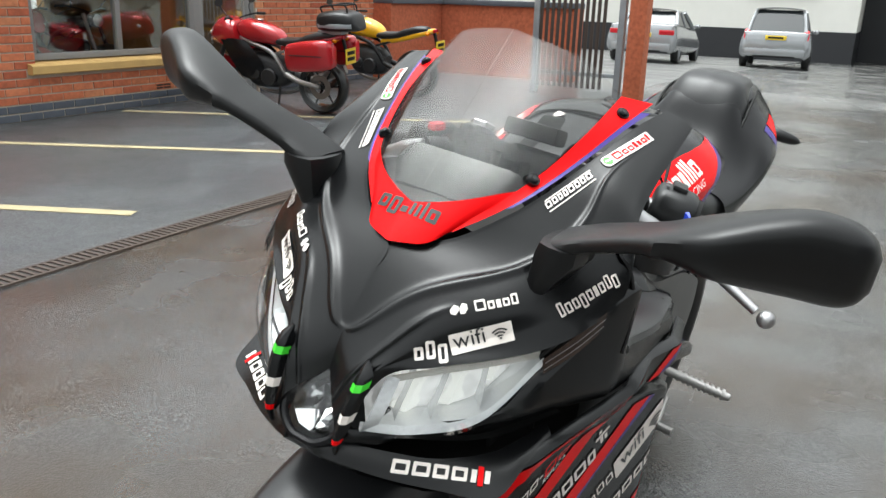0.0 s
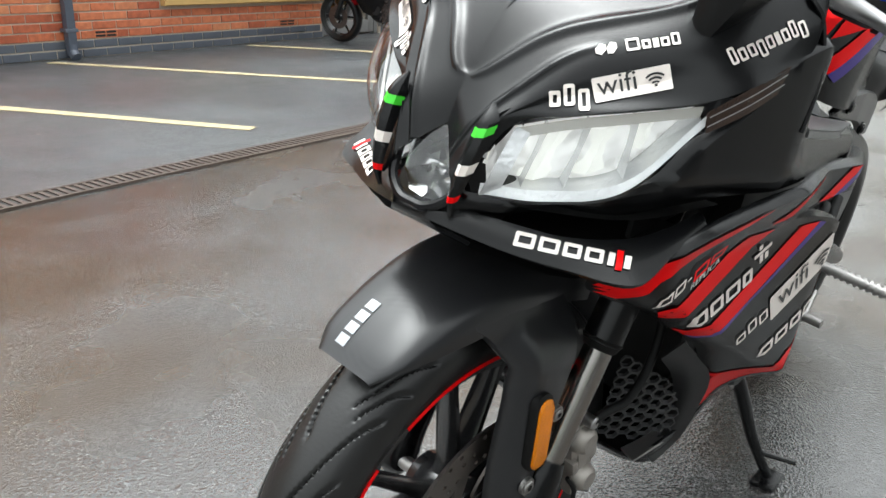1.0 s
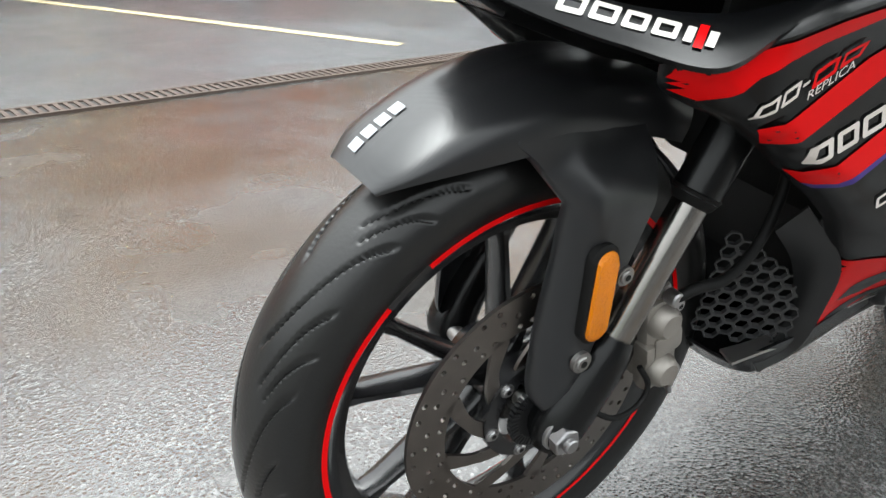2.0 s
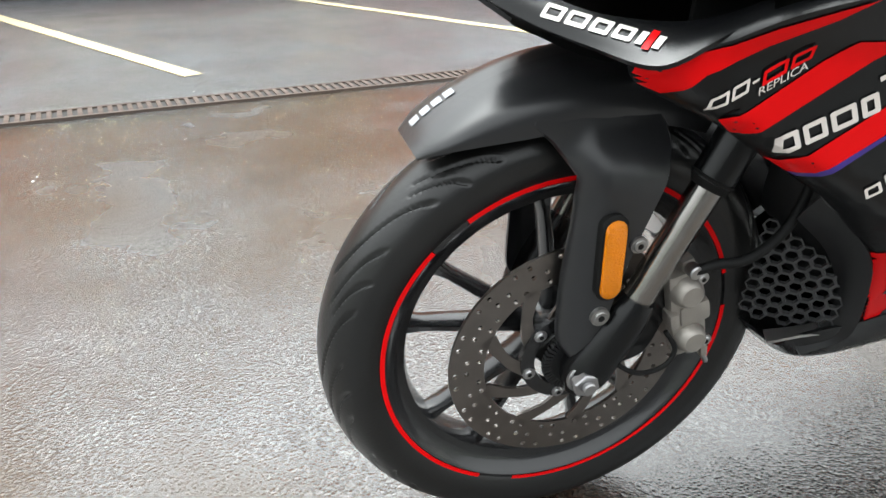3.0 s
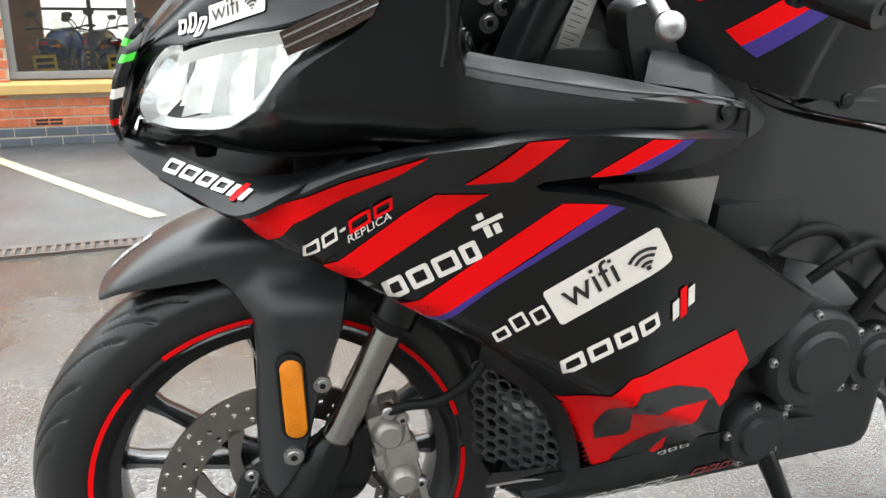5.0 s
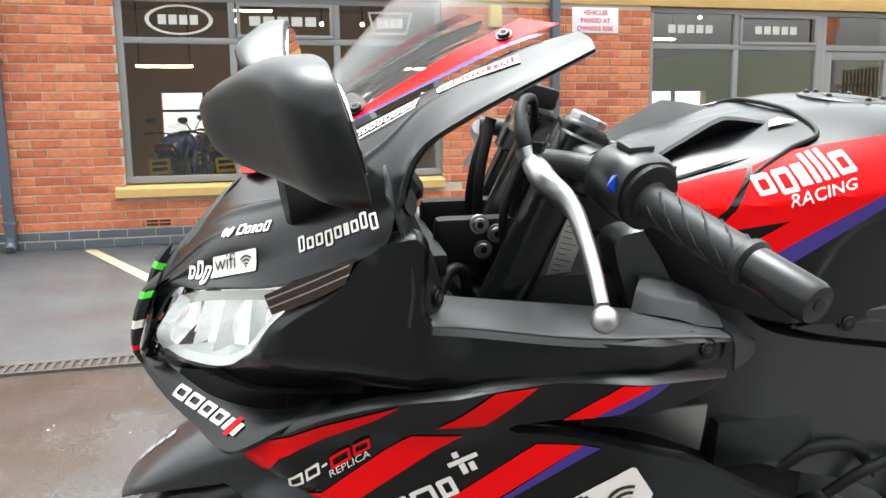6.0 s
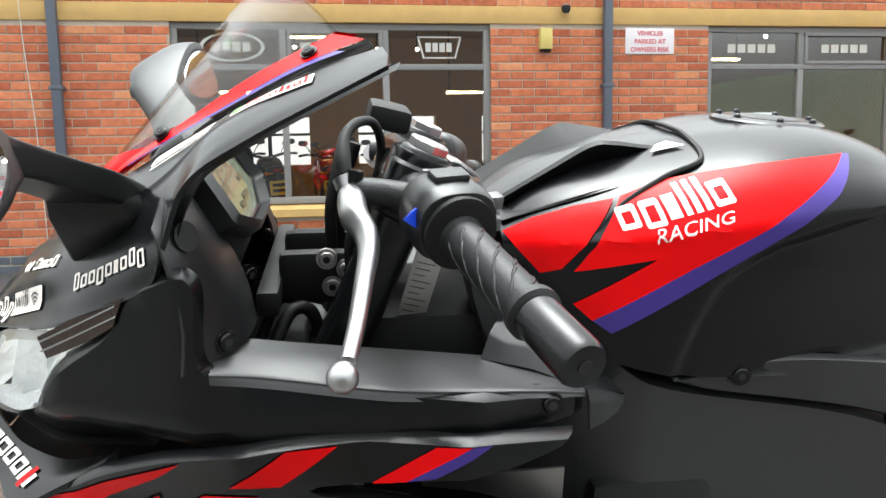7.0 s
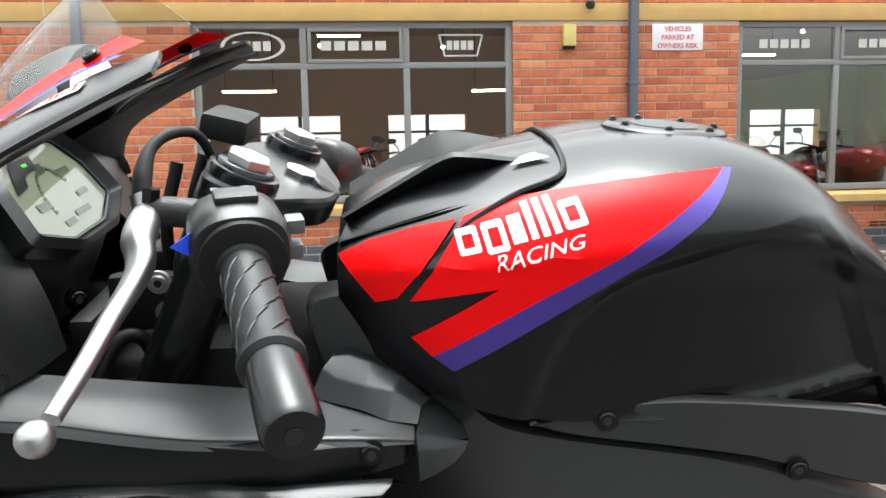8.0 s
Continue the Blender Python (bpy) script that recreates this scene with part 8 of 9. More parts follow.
shape = [(-0.082, -0.022), (-0.076, 0.012), (-0.050, 0.042), (0.050, 0.042), (0.076, 0.012), (0.082, -0.022), (0.035, -0.040), (-0.035, -0.040)]


def dash_ring(sc, d):
    return [DM @ Vector((d, y * sc, z * sc)) for y, z in smooth_outline([(p * 1.14, q * 1.16) for p, q in shape], 4, (), 0.10)]


bm = bmesh.new()
vs = grid(bm, [dash_ring(1.05, -0.045), dash_ring(1.26, -0.012), dash_ring(1.25, 0.012), dash_ring(1.12, 0.018), dash_ring(1.01, 0.004)], close_v=True)
bm.faces.new(vs[0])
bm.faces.new(vs[-1])
bmesh.ops.recalc_face_normals(bm, faces=bm.faces)
dash = bpart("dashboard", bm, M_GRAIN, None, "black dashboard with a grey green display")
bm = bmesh.new()
bm.faces.new([bm.verts.new(p) for p in dash_ring(1.0, 0.0065)])
bpart("display", bm, M_LCD, dash, "grey green liquid crystal display", 0)
bm = bmesh.new()
for y0, z0, y1, z1 in ((-0.012, 0.02, 0.004, 0.030), (0.02, 0.012, 0.05, 0.018), (-0.055, -0.012, -0.03, -0.004), (0.0, -0.03, 0.035, -0.024), (-0.03, -0.034, -0.008, -0.028), (0.03, -0.014, 0.055, -0.008)):
    bm.faces.new([bm.verts.new(DM @ Vector((0.0074, y, z))) for y, z in ((y0, z0), (y1, z0), (y1, z1), (y0, z1))])
for k in range(20):
    a0, a1 = radians(200 - 9 * k), radians(200 - 9 * k - 6)
    bm.faces.new([bm.verts.new(DM @ Vector((0.0074, r * math.cos(a), r * math.sin(a) - 0.008))) for r, a in ((0.030, a0), (0.034, a0), (0.034, a1), (0.030, a1))])
bpart("display_print", bm, M_LCDK, dash, smooth=0)
bm = bmesh.new()
grid(bm, [dash_ring(1.012, 0.0062), dash_ring(1.004, 0.0092), dash_ring(0.955, 0.0088), dash_ring(0.945, 0.0066)], close_v=True)
bpart("display_bezel", bm, M_GLOSSB, dash)
bm = bmesh.new()
bm.faces.new([bm.verts.new(DM @ Vector((0.0080, y, z))) for y, z in ((-0.070, 0.010), (-0.044, 0.014), (-0.036, 0.024), (-0.008, 0.026), (-0.004, 0.039), (-0.048, 0.039))])
pod = bpart("warning_lamp_panel", bm, M_GLOSSB, dash, smooth=0)
bm = bmesh.new()
box(bm, (0.0081, -0.030, 0.0305), (0.0090, -0.021, 0.0335), 0, DM)
bpart("neutral_lamp", bm, M_GREEN, pod, "small green warning lamp", 0)
# deep cup behind the display, tapering down to the fairing floor
bm = bmesh.new()
rows = []
for k in range(9):
    f = k / 8
    ring_ = dash_ring(1.22 - 0.62 * f ** 1.8, -0.002 - 0.02 * f)
    rows.append([p.lerp(p + Vector((-0.004, 0.0, -0.092)), f ** 1.2) for p in ring_])
grid(bm, rows, close_v=True)
bmesh.ops.recalc_face_normals(bm, faces=bm.faces)
bpart("dash_cup", bm, M_GRAIN, dash)
bm = skin([[(0.02, -0.09, 0.955), (0.05, -0.098, 0.972), (0.075, -0.105, 0.985)], [(0.03, -0.05, 0.958), (0.06, -0.06, 0.980), (0.085, -0.07, 0.995)], [(0.03, 0, 0.962), (0.06, 0, 0.985), (0.085, 0, 0.998)]], 10, 8, mirror=True)
bpart("dash_shroud", bm, M_DARK, dash)
bolt("dash_screw", (0.138, -0.046, 0.868), (0.8, -0.6, 0), 0.008, dash)

# -- mirrors --
MIR = [(-0.158, 0.982, 0.954, 0.072, 0.062), (-0.185, 0.996, 0.970, 0.065, 0.062), (-0.23, 1.019, 0.994, 0.050, 0.054), (-0.27, 1.038, 1.012, 0.044, 0.056), (-0.30, 1.054, 1.012, 0.042, 0.066), (-0.33, 1.068, 1.006, 0.040, 0.070), (-0.365, 1.082, 1.003, 0.039, 0.056), (-0.395, 1.089, 1.002, 0.0385, 0.045), (-0.425, 1.086, 1.002, 0.0385, 0.036), (-0.443, 1.076, 1.010, 0.0385, 0.026), (-0.452, 1.060, 1.026, 0.0385, 0.012)]


def mirror(s, reach, label):
    """Arm and shell in one sweep, flat at the back where the glass sits."""
    lines = [[], [], [], [], []]
    for y, zt, zb, xm, depth in MIR:
        for k, v in enumerate((y, zt, zb, xm, depth)):
            lines[k].append((v, 0, 0))
    lines = [[q.x for q in spline(l, 44)] for l in lines]
    bm = bmesh.new()
    rows = []
    for y, zt, zb, xm, depth in zip(*lines):
        zc, hh = (zt + zb) / 2, (zt - zb) / 2
        row = []
        for k in range(28):
            g = 2 * math.pi * k / 28
            cz, cx = math.copysign(abs(math.sin(g)) ** 0.55, math.sin(g)), math.cos(g)
            z = zc + hh * cz
            back = (xm - 0.28 * (z - 1.045) if y < -0.28 else xm) - 0.20 * max(0.0, min(0.14, y + 0.42)) * max(0.0, min(1.0, (-0.20 - y) / 0.08))
            row.append(Vector((back + (0.004 * abs(cx) ** 0.3 if cx > 0 else depth * math.copysign(abs(cx) ** 0.8, cx)), s * (-y + reach * max(0, -y - 0.2)), z)))
        rows.append(row)
    vs = grid(bm, rows, close_v=True)
    bm.faces.new(vs[0])
    bm.faces.new(vs[-1][::-1])
    bmesh.ops.recalc_face_normals(bm, faces=bm.faces)
    m = bpart("mirror", bm, M_MIRRORB, None, label)
    o = smooth_outline([(-0.305, 1.040), (-0.335, 1.060), (-0.375, 1.077), (-0.410, 1.078), (-0.432, 1.062), (-0.437, 1.040), (-0.418, 1.017), (-0.385, 1.010), (-0.335, 1.014), (-0.308, 1.022)], 5)
    for nm, sc, off, mm in (("mirror_rim", 1.06, 0.0045, M_DARK), ("mirror_glass", 0.97, 0.0062, M_MIRROR)):
        bm = bmesh.new()
        pts = [(-0.372 + (y + 0.372) * sc, 1.044 + (z - 1.044) * sc) for y, z in o]
        bm.faces.new([bm.verts.new((0.0395 - 0.28 * (z - 1.045) - 0.20 * max(0.0, y + 0.42) + off, s * (-y + reach * max(0, -y - 0.2)), z)) for y, z in pts])
        ext = bmesh.ops.extrude_face_region(bm, geom=bm.faces[:])
        for v in ext["geom"]:
            if isinstance(v, bmesh.types.BMVert):
                v.co.x -= 0.004
        bmesh.ops.recalc_face_normals(bm, faces=bm.faces)
        bpart(nm, bm, mm, m, "mirror glass" if mm is M_MIRROR else "", 20)
    bm = bmesh.new()
    rows = []
    for z, x0, x1, y0, y1 in ((0.980, 0.000, 0.072, -0.200, -0.150), (0.966, 0.000, 0.075, -0.200, -0.146), (0.946, 0.003, 0.070, -0.186, -0.146), (0.920, 0.008, 0.056, -0.168, -0.144)):
        c = smooth_outline([(x0, y0), (x1, y0), (x1, y1), (x0, y1)], 3)
        rows.append([Vector((x, -s * y, z)) for x, y in c])
    vs = grid(bm, rows, close_v=True)
    bm.faces.new(vs[0])
    bm.faces.new(vs[-1][::-1])
    bmesh.ops.recalc_face_normals(bm, faces=bm.faces)
    bpart("mirror_foot", bm, M_MIRRORB, m)
    return m


mirror(-1, 0.0, "black left mirror on its blade arm, glass facing back")
mirror(1, -0.07, "black right mirror on its blade arm, glass facing back")

# markings that lie on the mudguard and the screen foot
for k in range(4):
    bm = bmesh.new()
    a0 = 123.5 - 2.6 * k
    grid(bm, [[arc_pt(guard_r(a) + 0.0012, a, y) for y in (0.010, 0.024)] for a in (a0, a0 - 1.0, a0 - 2.0)])
    fpart("marking", bm, M_GALV, guard, smooth=0)
# dark maker's mark on the red foot of the screen
ftree = tree_of(foot_film)
for shapes in word_shapes(0.078, 0.021, ((0.8, 0, 0.80), (0.8, -0.28, 0.80), (0.5, 0, 0.80), (0.25, 0, 1.05), (0.25, 0, 1.05), (0.25, 0, 1.05), (0.8, 0, 0.80)), 0.22):
    bpart("marking", pressed(shapes, (-0.012, 0.040, 0.966), (-0.012, -0.040, 0.966), (0.010, 0.040, 0.987), ftree, 0.0012, inward=(0.7, 0, -0.72)), M_BVINYL, screen, smooth=0)

# ---- simpler motorcycles: parked in the yard and standing in the showroom ----
def small_wheel(parent, c, r, w, spoke_mat, spokes=6):
    """A motorcycle wheel in its own axle place: tyre, rim, spokes and disc."""
    bm = bmesh.new()
    prof = [(r - 0.075, -w * 0.36), (r - 0.035, -w * 0.5), (r - 0.010, -w * 0.34), (r, 0), (r - 0.010, w * 0.34), (r - 0.035, w * 0.5), (r - 0.075, w * 0.36)]
    turned(bm, prof, 'Y', 40, centre=c)
    bmesh.ops.recalc_face_normals(bm, faces=bm.faces)
    wh = part("wheel", bm, M_RUBBER, parent)
    bm = bmesh.new()
    turned(bm, [(r - 0.078, -w * 0.36), (r - 0.094, -w * 0.30), (r - 0.094, w * 0.30), (r - 0.078, w * 0.36)], 'Y', 36, centre=c)
    rod(bm, Vector(c) - Vector((0, 0.06, 0)), Vector(c) + Vector((0, 0.06, 0)), 0.034, 14)
    for k in range(spokes):
        a = 2 * math.pi * k / spokes
        d = Vector((math.cos(a), 0, math.sin(a)))
        rod(bm, Vector(c) + d * 0.03, Vector(c) + d * (r - 0.088), 0.016, 8, 0.010)
    part("rim", bm, spoke_mat, wh)
    bm = bmesh.new()
    turned(bm, [(0.07, w * 0.5), (0.135, w * 0.5), (0.135, w * 0.5 + 0.005), (0.07, w * 0.5 + 0.005)], 'Y', 30, centre=c)
    part("brake_disc", bm, M_STEEL, wh)
    return wh


def loft(bm, secs, n=24, power=2.6):
    """Skins rounded cross-sections: each (centre x, centre z, half width, half height, lean)."""
    rows = []
    for x, z, hw, hh, lean in secs:
        row = []
        for k in range(n):
            a = 2 * math.pi * k / n
            cy, cz = math.copysign(abs(math.cos(a)) ** (2 / power), math.cos(a)), math.copysign(abs(math.sin(a)) ** (2 / power), math.sin(a))
            row.append(Vector((x + lean * cz, hw * cy, z + hh * cz)))
        rows.append(row)
    cols = [spline([r[k] for r in rows], max(3 * len(rows), 8)) for k in range(n)]
    vs = grid(bm, [[c[i] for c in cols] for i in range(len(cols[0]))], close_v=True)
    bm.faces.new(vs[0])
    bm.faces.new(vs[-1][::-1])
    bmesh.ops.recalc_face_normals(bm, faces=bm.faces)


def street_bike(name, label, paint, m, style="naked", group="", rim=None, second=None):
    """A whole motorcycle, rear axle at the origin, nose towards +x, standing on z = 0."""
    t = thing(name, label, "motorcycle", group, m)
    second = second or M_GLOSSB
    small_wheel(t, (0, 0, 0.31), 0.31, 0.17, rim or M_RIM)
    small_wheel(t, (1.44, 0, 0.30), 0.30, 0.12, rim or M_RIM)
    bm = bmesh.new()
    loft(bm, [(0.42, 0.42, 0.10, 0.10, 0), (0.52, 0.44, 0.15, 0.17, 0), (0.72, 0.46, 0.17, 0.20, 0), (0.92, 0.47, 0.14, 0.19, 0.03), (1.00, 0.50, 0.10, 0.12, 0.03)], 16, 3)
    engine_ = part("engine", bm, M_ENGINE, t)
    for s in (-1, 1):
        for x, r, z in ((0.62, 0.10, 0.40), (0.80, 0.07, 0.44)):
            bm = bmesh.new()
            rod(bm, (x, 0.10 * s, z), (x, 0.20 * s, z), r, 20, bevel=0.012)
            part("engine_cover", bm, M_ENGINE, engine_)
    bm = bmesh.new()
    for s in (-1, 1):
        tube(bm, [(0.0, 0.10 * s, 0.31), (0.25, 0.11 * s, 0.36), (0.46, 0.09 * s, 0.44)], [0.026, 0.032, 0.036], 10, 10)
        tube(bm, [(0.45, 0.11 * s, 0.46), (0.60, 0.13 * s, 0.68), (0.90, 0.12 * s, 0.78), (1.12, 0.05 * s, 0.86)], 0.026, 10, 16)
        tube(bm, [(0.55, 0.10 * s, 0.66), (0.25, 0.09 * s, 0.74), (-0.05, 0.06 * s, 0.80)], 0.016, 8, 10)
    part("frame", bm, M_GRAIN if style != "tour" else M_CAST, t)
    for s in (-1, 1):
        bm = bmesh.new()
        rod(bm, (1.44, 0.10 * s, 0.30), (1.24, 0.10 * s, 0.74), 0.030, 14, 0.026)
        rod(bm, (1.24, 0.10 * s, 0.74), (1.14, 0.10 * s, 0.98), 0.024, 14)
        part("fork_leg", bm, M_CAST if s < 0 else M_GRAIN, t)
    tank_x = 0.76
    bm = bmesh.new()
    loft(bm, [(0.46, 0.78, 0.06, 0.05, 0), (0.54, 0.83, 0.115, 0.085, 0), (0.70, 0.87, 0.155, 0.12, 0), (0.90, 0.90, 0.165, 0.13, 0.02), (1.02, 0.90, 0.13, 0.10, 0.03), (1.07, 0.89, 0.07, 0.06, 0.03)], 24, 2.6)
    tank_ = part("fuel_tank", bm, paint, t)
    bm = bmesh.new()
    rod(bm, (0.80, 0, 1.012), (0.80, 0, 1.026), 0.045, 20, bevel=0.004)
    part("filler_cap", bm, M_ALU, tank_)
    bm = bmesh.new()
    loft(bm, [(0.60, 0.80, 0.09, 0.035, 0), (0.45, 0.79, 0.13, 0.045, 0), (0.25, 0.80, 0.14, 0.045, 0), (0.14, 0.83, 0.13, 0.05, 0.02), (-0.05, 0.88, 0.11, 0.045, 0.02), (-0.20, 0.89, 0.07, 0.03, 0.02)], 20, 3)
    part("seat", bm, M_GRAIN, t)
    bm = bmesh.new()
    loft(bm, [(0.48, 0.72, 0.10, 0.05, 0), (0.20, 0.755, 0.12, 0.04, 0), (-0.10, 0.83, 0.10, 0.035, 0.02), (-0.28, 0.88, 0.05, 0.025, 0.02)], 18, 3)
    tail_ = part("tail_panel", bm, paint, t)
    bm = bmesh.new()
    box(bm, (-0.305, -0.05, 0.855), (-0.27, 0.05, 0.895), 0.008)
    part("tail_light", bm, M_TAIL, tail_)
    bm = bmesh.new()
    box(bm, (-0.30, -0.02, 0.60), (-0.27, 0.02, 0.87), 0.005, Matrix.Translation((-0.28, 0, 0.8)) @ Matrix.Rotation(radians(14), 4, 'Y') @ Matrix.Translation((0.28, 0, -0.8)))
    hang = part("plate_hanger", bm, M_DARK, t)
    bm = bmesh.new()
    box(bm, (-0.365, -0.115, 0.585), (-0.358, 0.115, 0.755), 0.003)
    part("number_plate", bm, M_PLATE, hang, "plain yellow plate")
    bm = bmesh.new()
    for z in (0.62, 0.685):
        box(bm, (-0.3675, -0.085, z), (-0.3655, 0.085, z + 0.04), 0.001)
    part("plate_bar", bm, M_DARK, hang)
    for s in (-1, 1):
        bm = bmesh.new()
        rod(bm, (-0.24, 0.05 * s, 0.84), (-0.24, 0.12 * s, 0.84), 0.008, 8)
        bmesh.ops.create_uvsphere(bm, u_segments=12, v_segments=8, radius=0.024, matrix=Matrix.Translation((-0.24, 0.135 * s, 0.84)))
        part("rear_indicator", bm, M_ORANGE, t)
    bm = bmesh.new()
    for s in (-1, 1):
        tube(bm, [(1.13, 0.0, 1.00), (1.12, 0.12 * s, 1.03), (1.04, 0.28 * s, 1.06), (0.99, 0.37 * s, 1.05)], 0.011, 8, 14)
    bars = part("handlebar", bm, M_DARK, t)
    for s in (-1, 1):
        bm = bmesh.new()
        rod(bm, (1.025, 0.28 * s, 1.06), (0.985, 0.39 * s, 1.05), 0.017, 12, bevel=0.003)
        part("grip", bm, M_GRIP, bars)
        bm = bmesh.new()
        tube(bm, [(1.07, 0.22 * s, 1.05), (1.12, 0.26 * s, 1.14), (1.12, 0.31 * s, 1.19)], 0.007, 8, 8)
        loft(bm, [(1.14, 1.215, 0.02, 0.015, 0), (1.12, 1.215, 0.06, 0.035, 0), (1.105, 1.215, 0.065, 0.038, 0)], 14, 2.6)
        for v in list(bm.verts)[-400:]:
            if v.co.z > 1.17 and abs(v.co.y) < 0.08:
                v.co.y += 0.32 * s
        part("mirror", bm, M_GRAIN, bars)
    bm = bmesh.new()
    rows = []
    for i in range(14):
        a = radians(35 + 115 * i / 13)
        rows.append([Vector((1.44 + (0.325 - 0.02 * abs(q) ** 2) * math.cos(a), 0.075 * q, 0.30 + (0.325 - 0.02 * abs(q) ** 2) * math.sin(a))) for q in (-1, -0.6, 0, 0.6, 1)])
    grid(bm, rows)
    bmesh.ops.recalc_face_normals(bm, faces=bm.faces)
    shell(bm, 0.004)
    part("mudguard", bm, paint if style != "naked" else M_GRAIN, t)
    bm = bmesh.new()
    tube(bm, [(0.98, -0.06, 0.45), (0.92, -0.10, 0.22), (0.55, -0.12, 0.18), (0.30, -0.15, 0.30)], 0.022, 10, 22)
    tube(bm, [(0.30, -0.17, 0.30), (0.24, -0.175, 0.33), (-0.15, -0.19, 0.47), (-0.18, -0.19, 0.48)], [0.03, 0.055, 0.055, 0.03], 14, 14)
    part("exhaust", bm, M_CAST, t)
    bm = bmesh.new()
    rod(bm, (0.52, 0.10, 0.30), (0.46, 0.27, 0.02), 0.013, 8)
    box(bm, (0.43, 0.24, 0.002), (0.49, 0.30, 0.022), 0.004)
    part("side_stand", bm, M_DARK, t)
    if style == "naked":
        bm = bmesh.new()
        turned(bm, [(0.0, 0.0), (0.05, 0.005), (0.08, 0.03), (0.09, 0.10), (0.086, 0.105), (0.0, 0.105)], 'X', 24, centre=(1.19, 0, 0.90))
        head_ = part("headlight", bm, second, t)
        bm = bmesh.new()
        turned(bm, [(0.080, 0.0), (0.06, 0.012), (0.0, 0.018)], 'X', 24, centre=(1.295, 0, 0.90))
        part("lens", bm, M_REFLECT, head_)
    else:
        bm = bmesh.new()
        loft(bm, [(1.02, 0.84, 0.20, 0.16, 0.06), (1.18, 0.86, 0.21, 0.19, 0.02), (1.34, 0.88, 0.16, 0.14, -0.02), (1.46, 0.84, 0.07, 0.06, -0.02)], 24, 2.6)
        for s in (-1, 1):
            made = len(bm.verts)
        nose = part("fairing", bm, paint, t)
        for s in (-1, 1):
            bm = bmesh.new()
            rows = [[Vector((x, s * y, z)) for x, y, z in r] for r in (((1.22, 0.20, 0.80), (1.10, 0.215, 0.60), (0.98, 0.19, 0.40)), ((1.06, 0.21, 0.82), (0.92, 0.225, 0.62), (0.82, 0.195, 0.36)), ((0.90, 0.18, 0.80), (0.72, 0.20, 0.62), (0.62, 0.17, 0.38)))]
            rows = [spline(r, 8) for r in rows]
            grid(bm, [spline([r[i] for r in rows], 8) for i in range(8)])
            bmesh.ops.recalc_face_normals(bm, faces=bm.faces)
            shell(bm, 0.006)
            part("side_panel", bm, second if style == "tour" else paint, nose)
            bm = bmesh.new()
            loft(bm, [(1.37, 0.88, 0.02, 0.02, 0), (1.39, 0.875, 0.055, 0.028, 0), (1.42, 0.87, 0.05, 0.022, 0), (1.43, 0.87, 0.02, 0.01, 0)], 14, 2.4)
            for v in bm.verts:
                v.co.y += 0.065 * s
            part("headlight", bm, M_REFLECT, nose)
        bm = skin([[(1.40, 0, 0.96), (1.30, 0, 1.12), (1.18, 0, 1.30 if style == "tour" else 1.18)], [(1.32, -0.12, 0.97), (1.22, -0.13, 1.10), (1.13, -0.12, 1.26 if style == "tour" else 1.14)]], 12, 8, thick=0.003, mirror=True)
        part("windscreen", bm, M_SCREEN, nose).visible_shadow = False
    if style == "tour":
        for s in (-1, 1):
            bm = bmesh.new()
            loft(bm, [(0.30, 0.66, 0.05, 0.10, 0), (0.22, 0.66, 0.10, 0.155, 0), (-0.10, 0.69, 0.115, 0.17, 0), (-0.26, 0.71, 0.09, 0.15, 0.02), (-0.30, 0.72, 0.04, 0.10, 0.02)], 20, 4)
            for v in bm.verts:
                v.co.y += 0.27 * s
            pan = part("pannier", bm, paint, t, "hard red pannier with a bright reflector")
            bm = bmesh.new()
            box(bm, (-0.312, 0.27 * s - 0.045, 0.62), (-0.294, 0.27 * s + 0.060, 0.80), 0.012)
            part("reflector", bm, M_TAIL, pan)
            bm = bmesh.new()
            box(bm, (-0.20, 0.27 * s - 0.122 - 0.001, 0.69), (0.20, 0.27 * s + 0.122, 0.70), 0.003)
            part("lid_seam", bm, M_DARK, pan)
        bm = bmesh.new()
        loft(bm, [(-0.02, 1.03, 0.12, 0.06, 0), (-0.08, 1.04, 0.20, 0.10, 0), (-0.30, 1.05, 0.215, 0.115, 0), (-0.46, 1.04, 0.17, 0.095, 0.02), (-0.50, 1.03, 0.10, 0.06, 0.02)], 24, 3.4)
        top = part("top_box", bm, M_GRAIN, t, "black and grey top box with a carrying rack")
        bm = bmesh.new()
        loft(bm, [(-0.07, 1.005, 0.20, 0.030, 0), (-0.30, 1.005, 0.222, 0.036, 0), (-0.47, 1.005, 0.176, 0.030, 0)], 20, 5)
        part("grey_band", bm, M_GALV, top)
        bm = bmesh.new()
        for s in (-1, 1):
            tube(bm, [(-0.10, 0.13 * s, 1.14), (-0.10, 0.13 * s, 1.20), (-0.36, 0.12 * s, 1.22), (-0.40, 0.11 * s, 1.14)], 0.010, 8, 14)
        tube(bm, [(-0.36, -0.12, 1.22), (-0.36, 0.12, 1.22)], 0.010, 8)
        tube(bm, [(-0.10, -0.13, 1.20), (-0.10, 0.13, 1.20)], 0.010, 8)
        part("rack", bm, M_DARK, top)
        bm = bmesh.new()
        box(bm, (-0.30, -0.08, 0.90), (0.0, 0.08, 0.94), 0.01)
        part("carrier", bm, M_GALV, top)
    return t


street_bike("touring_motorcycle", "red touring motorcycle with panniers and grey top box", M_TOURRED, pose(6.80, 5.22, 0, -4, 0, 97) @ Matrix.Scale(0.88, 4), "tour", rim=M_RIM)
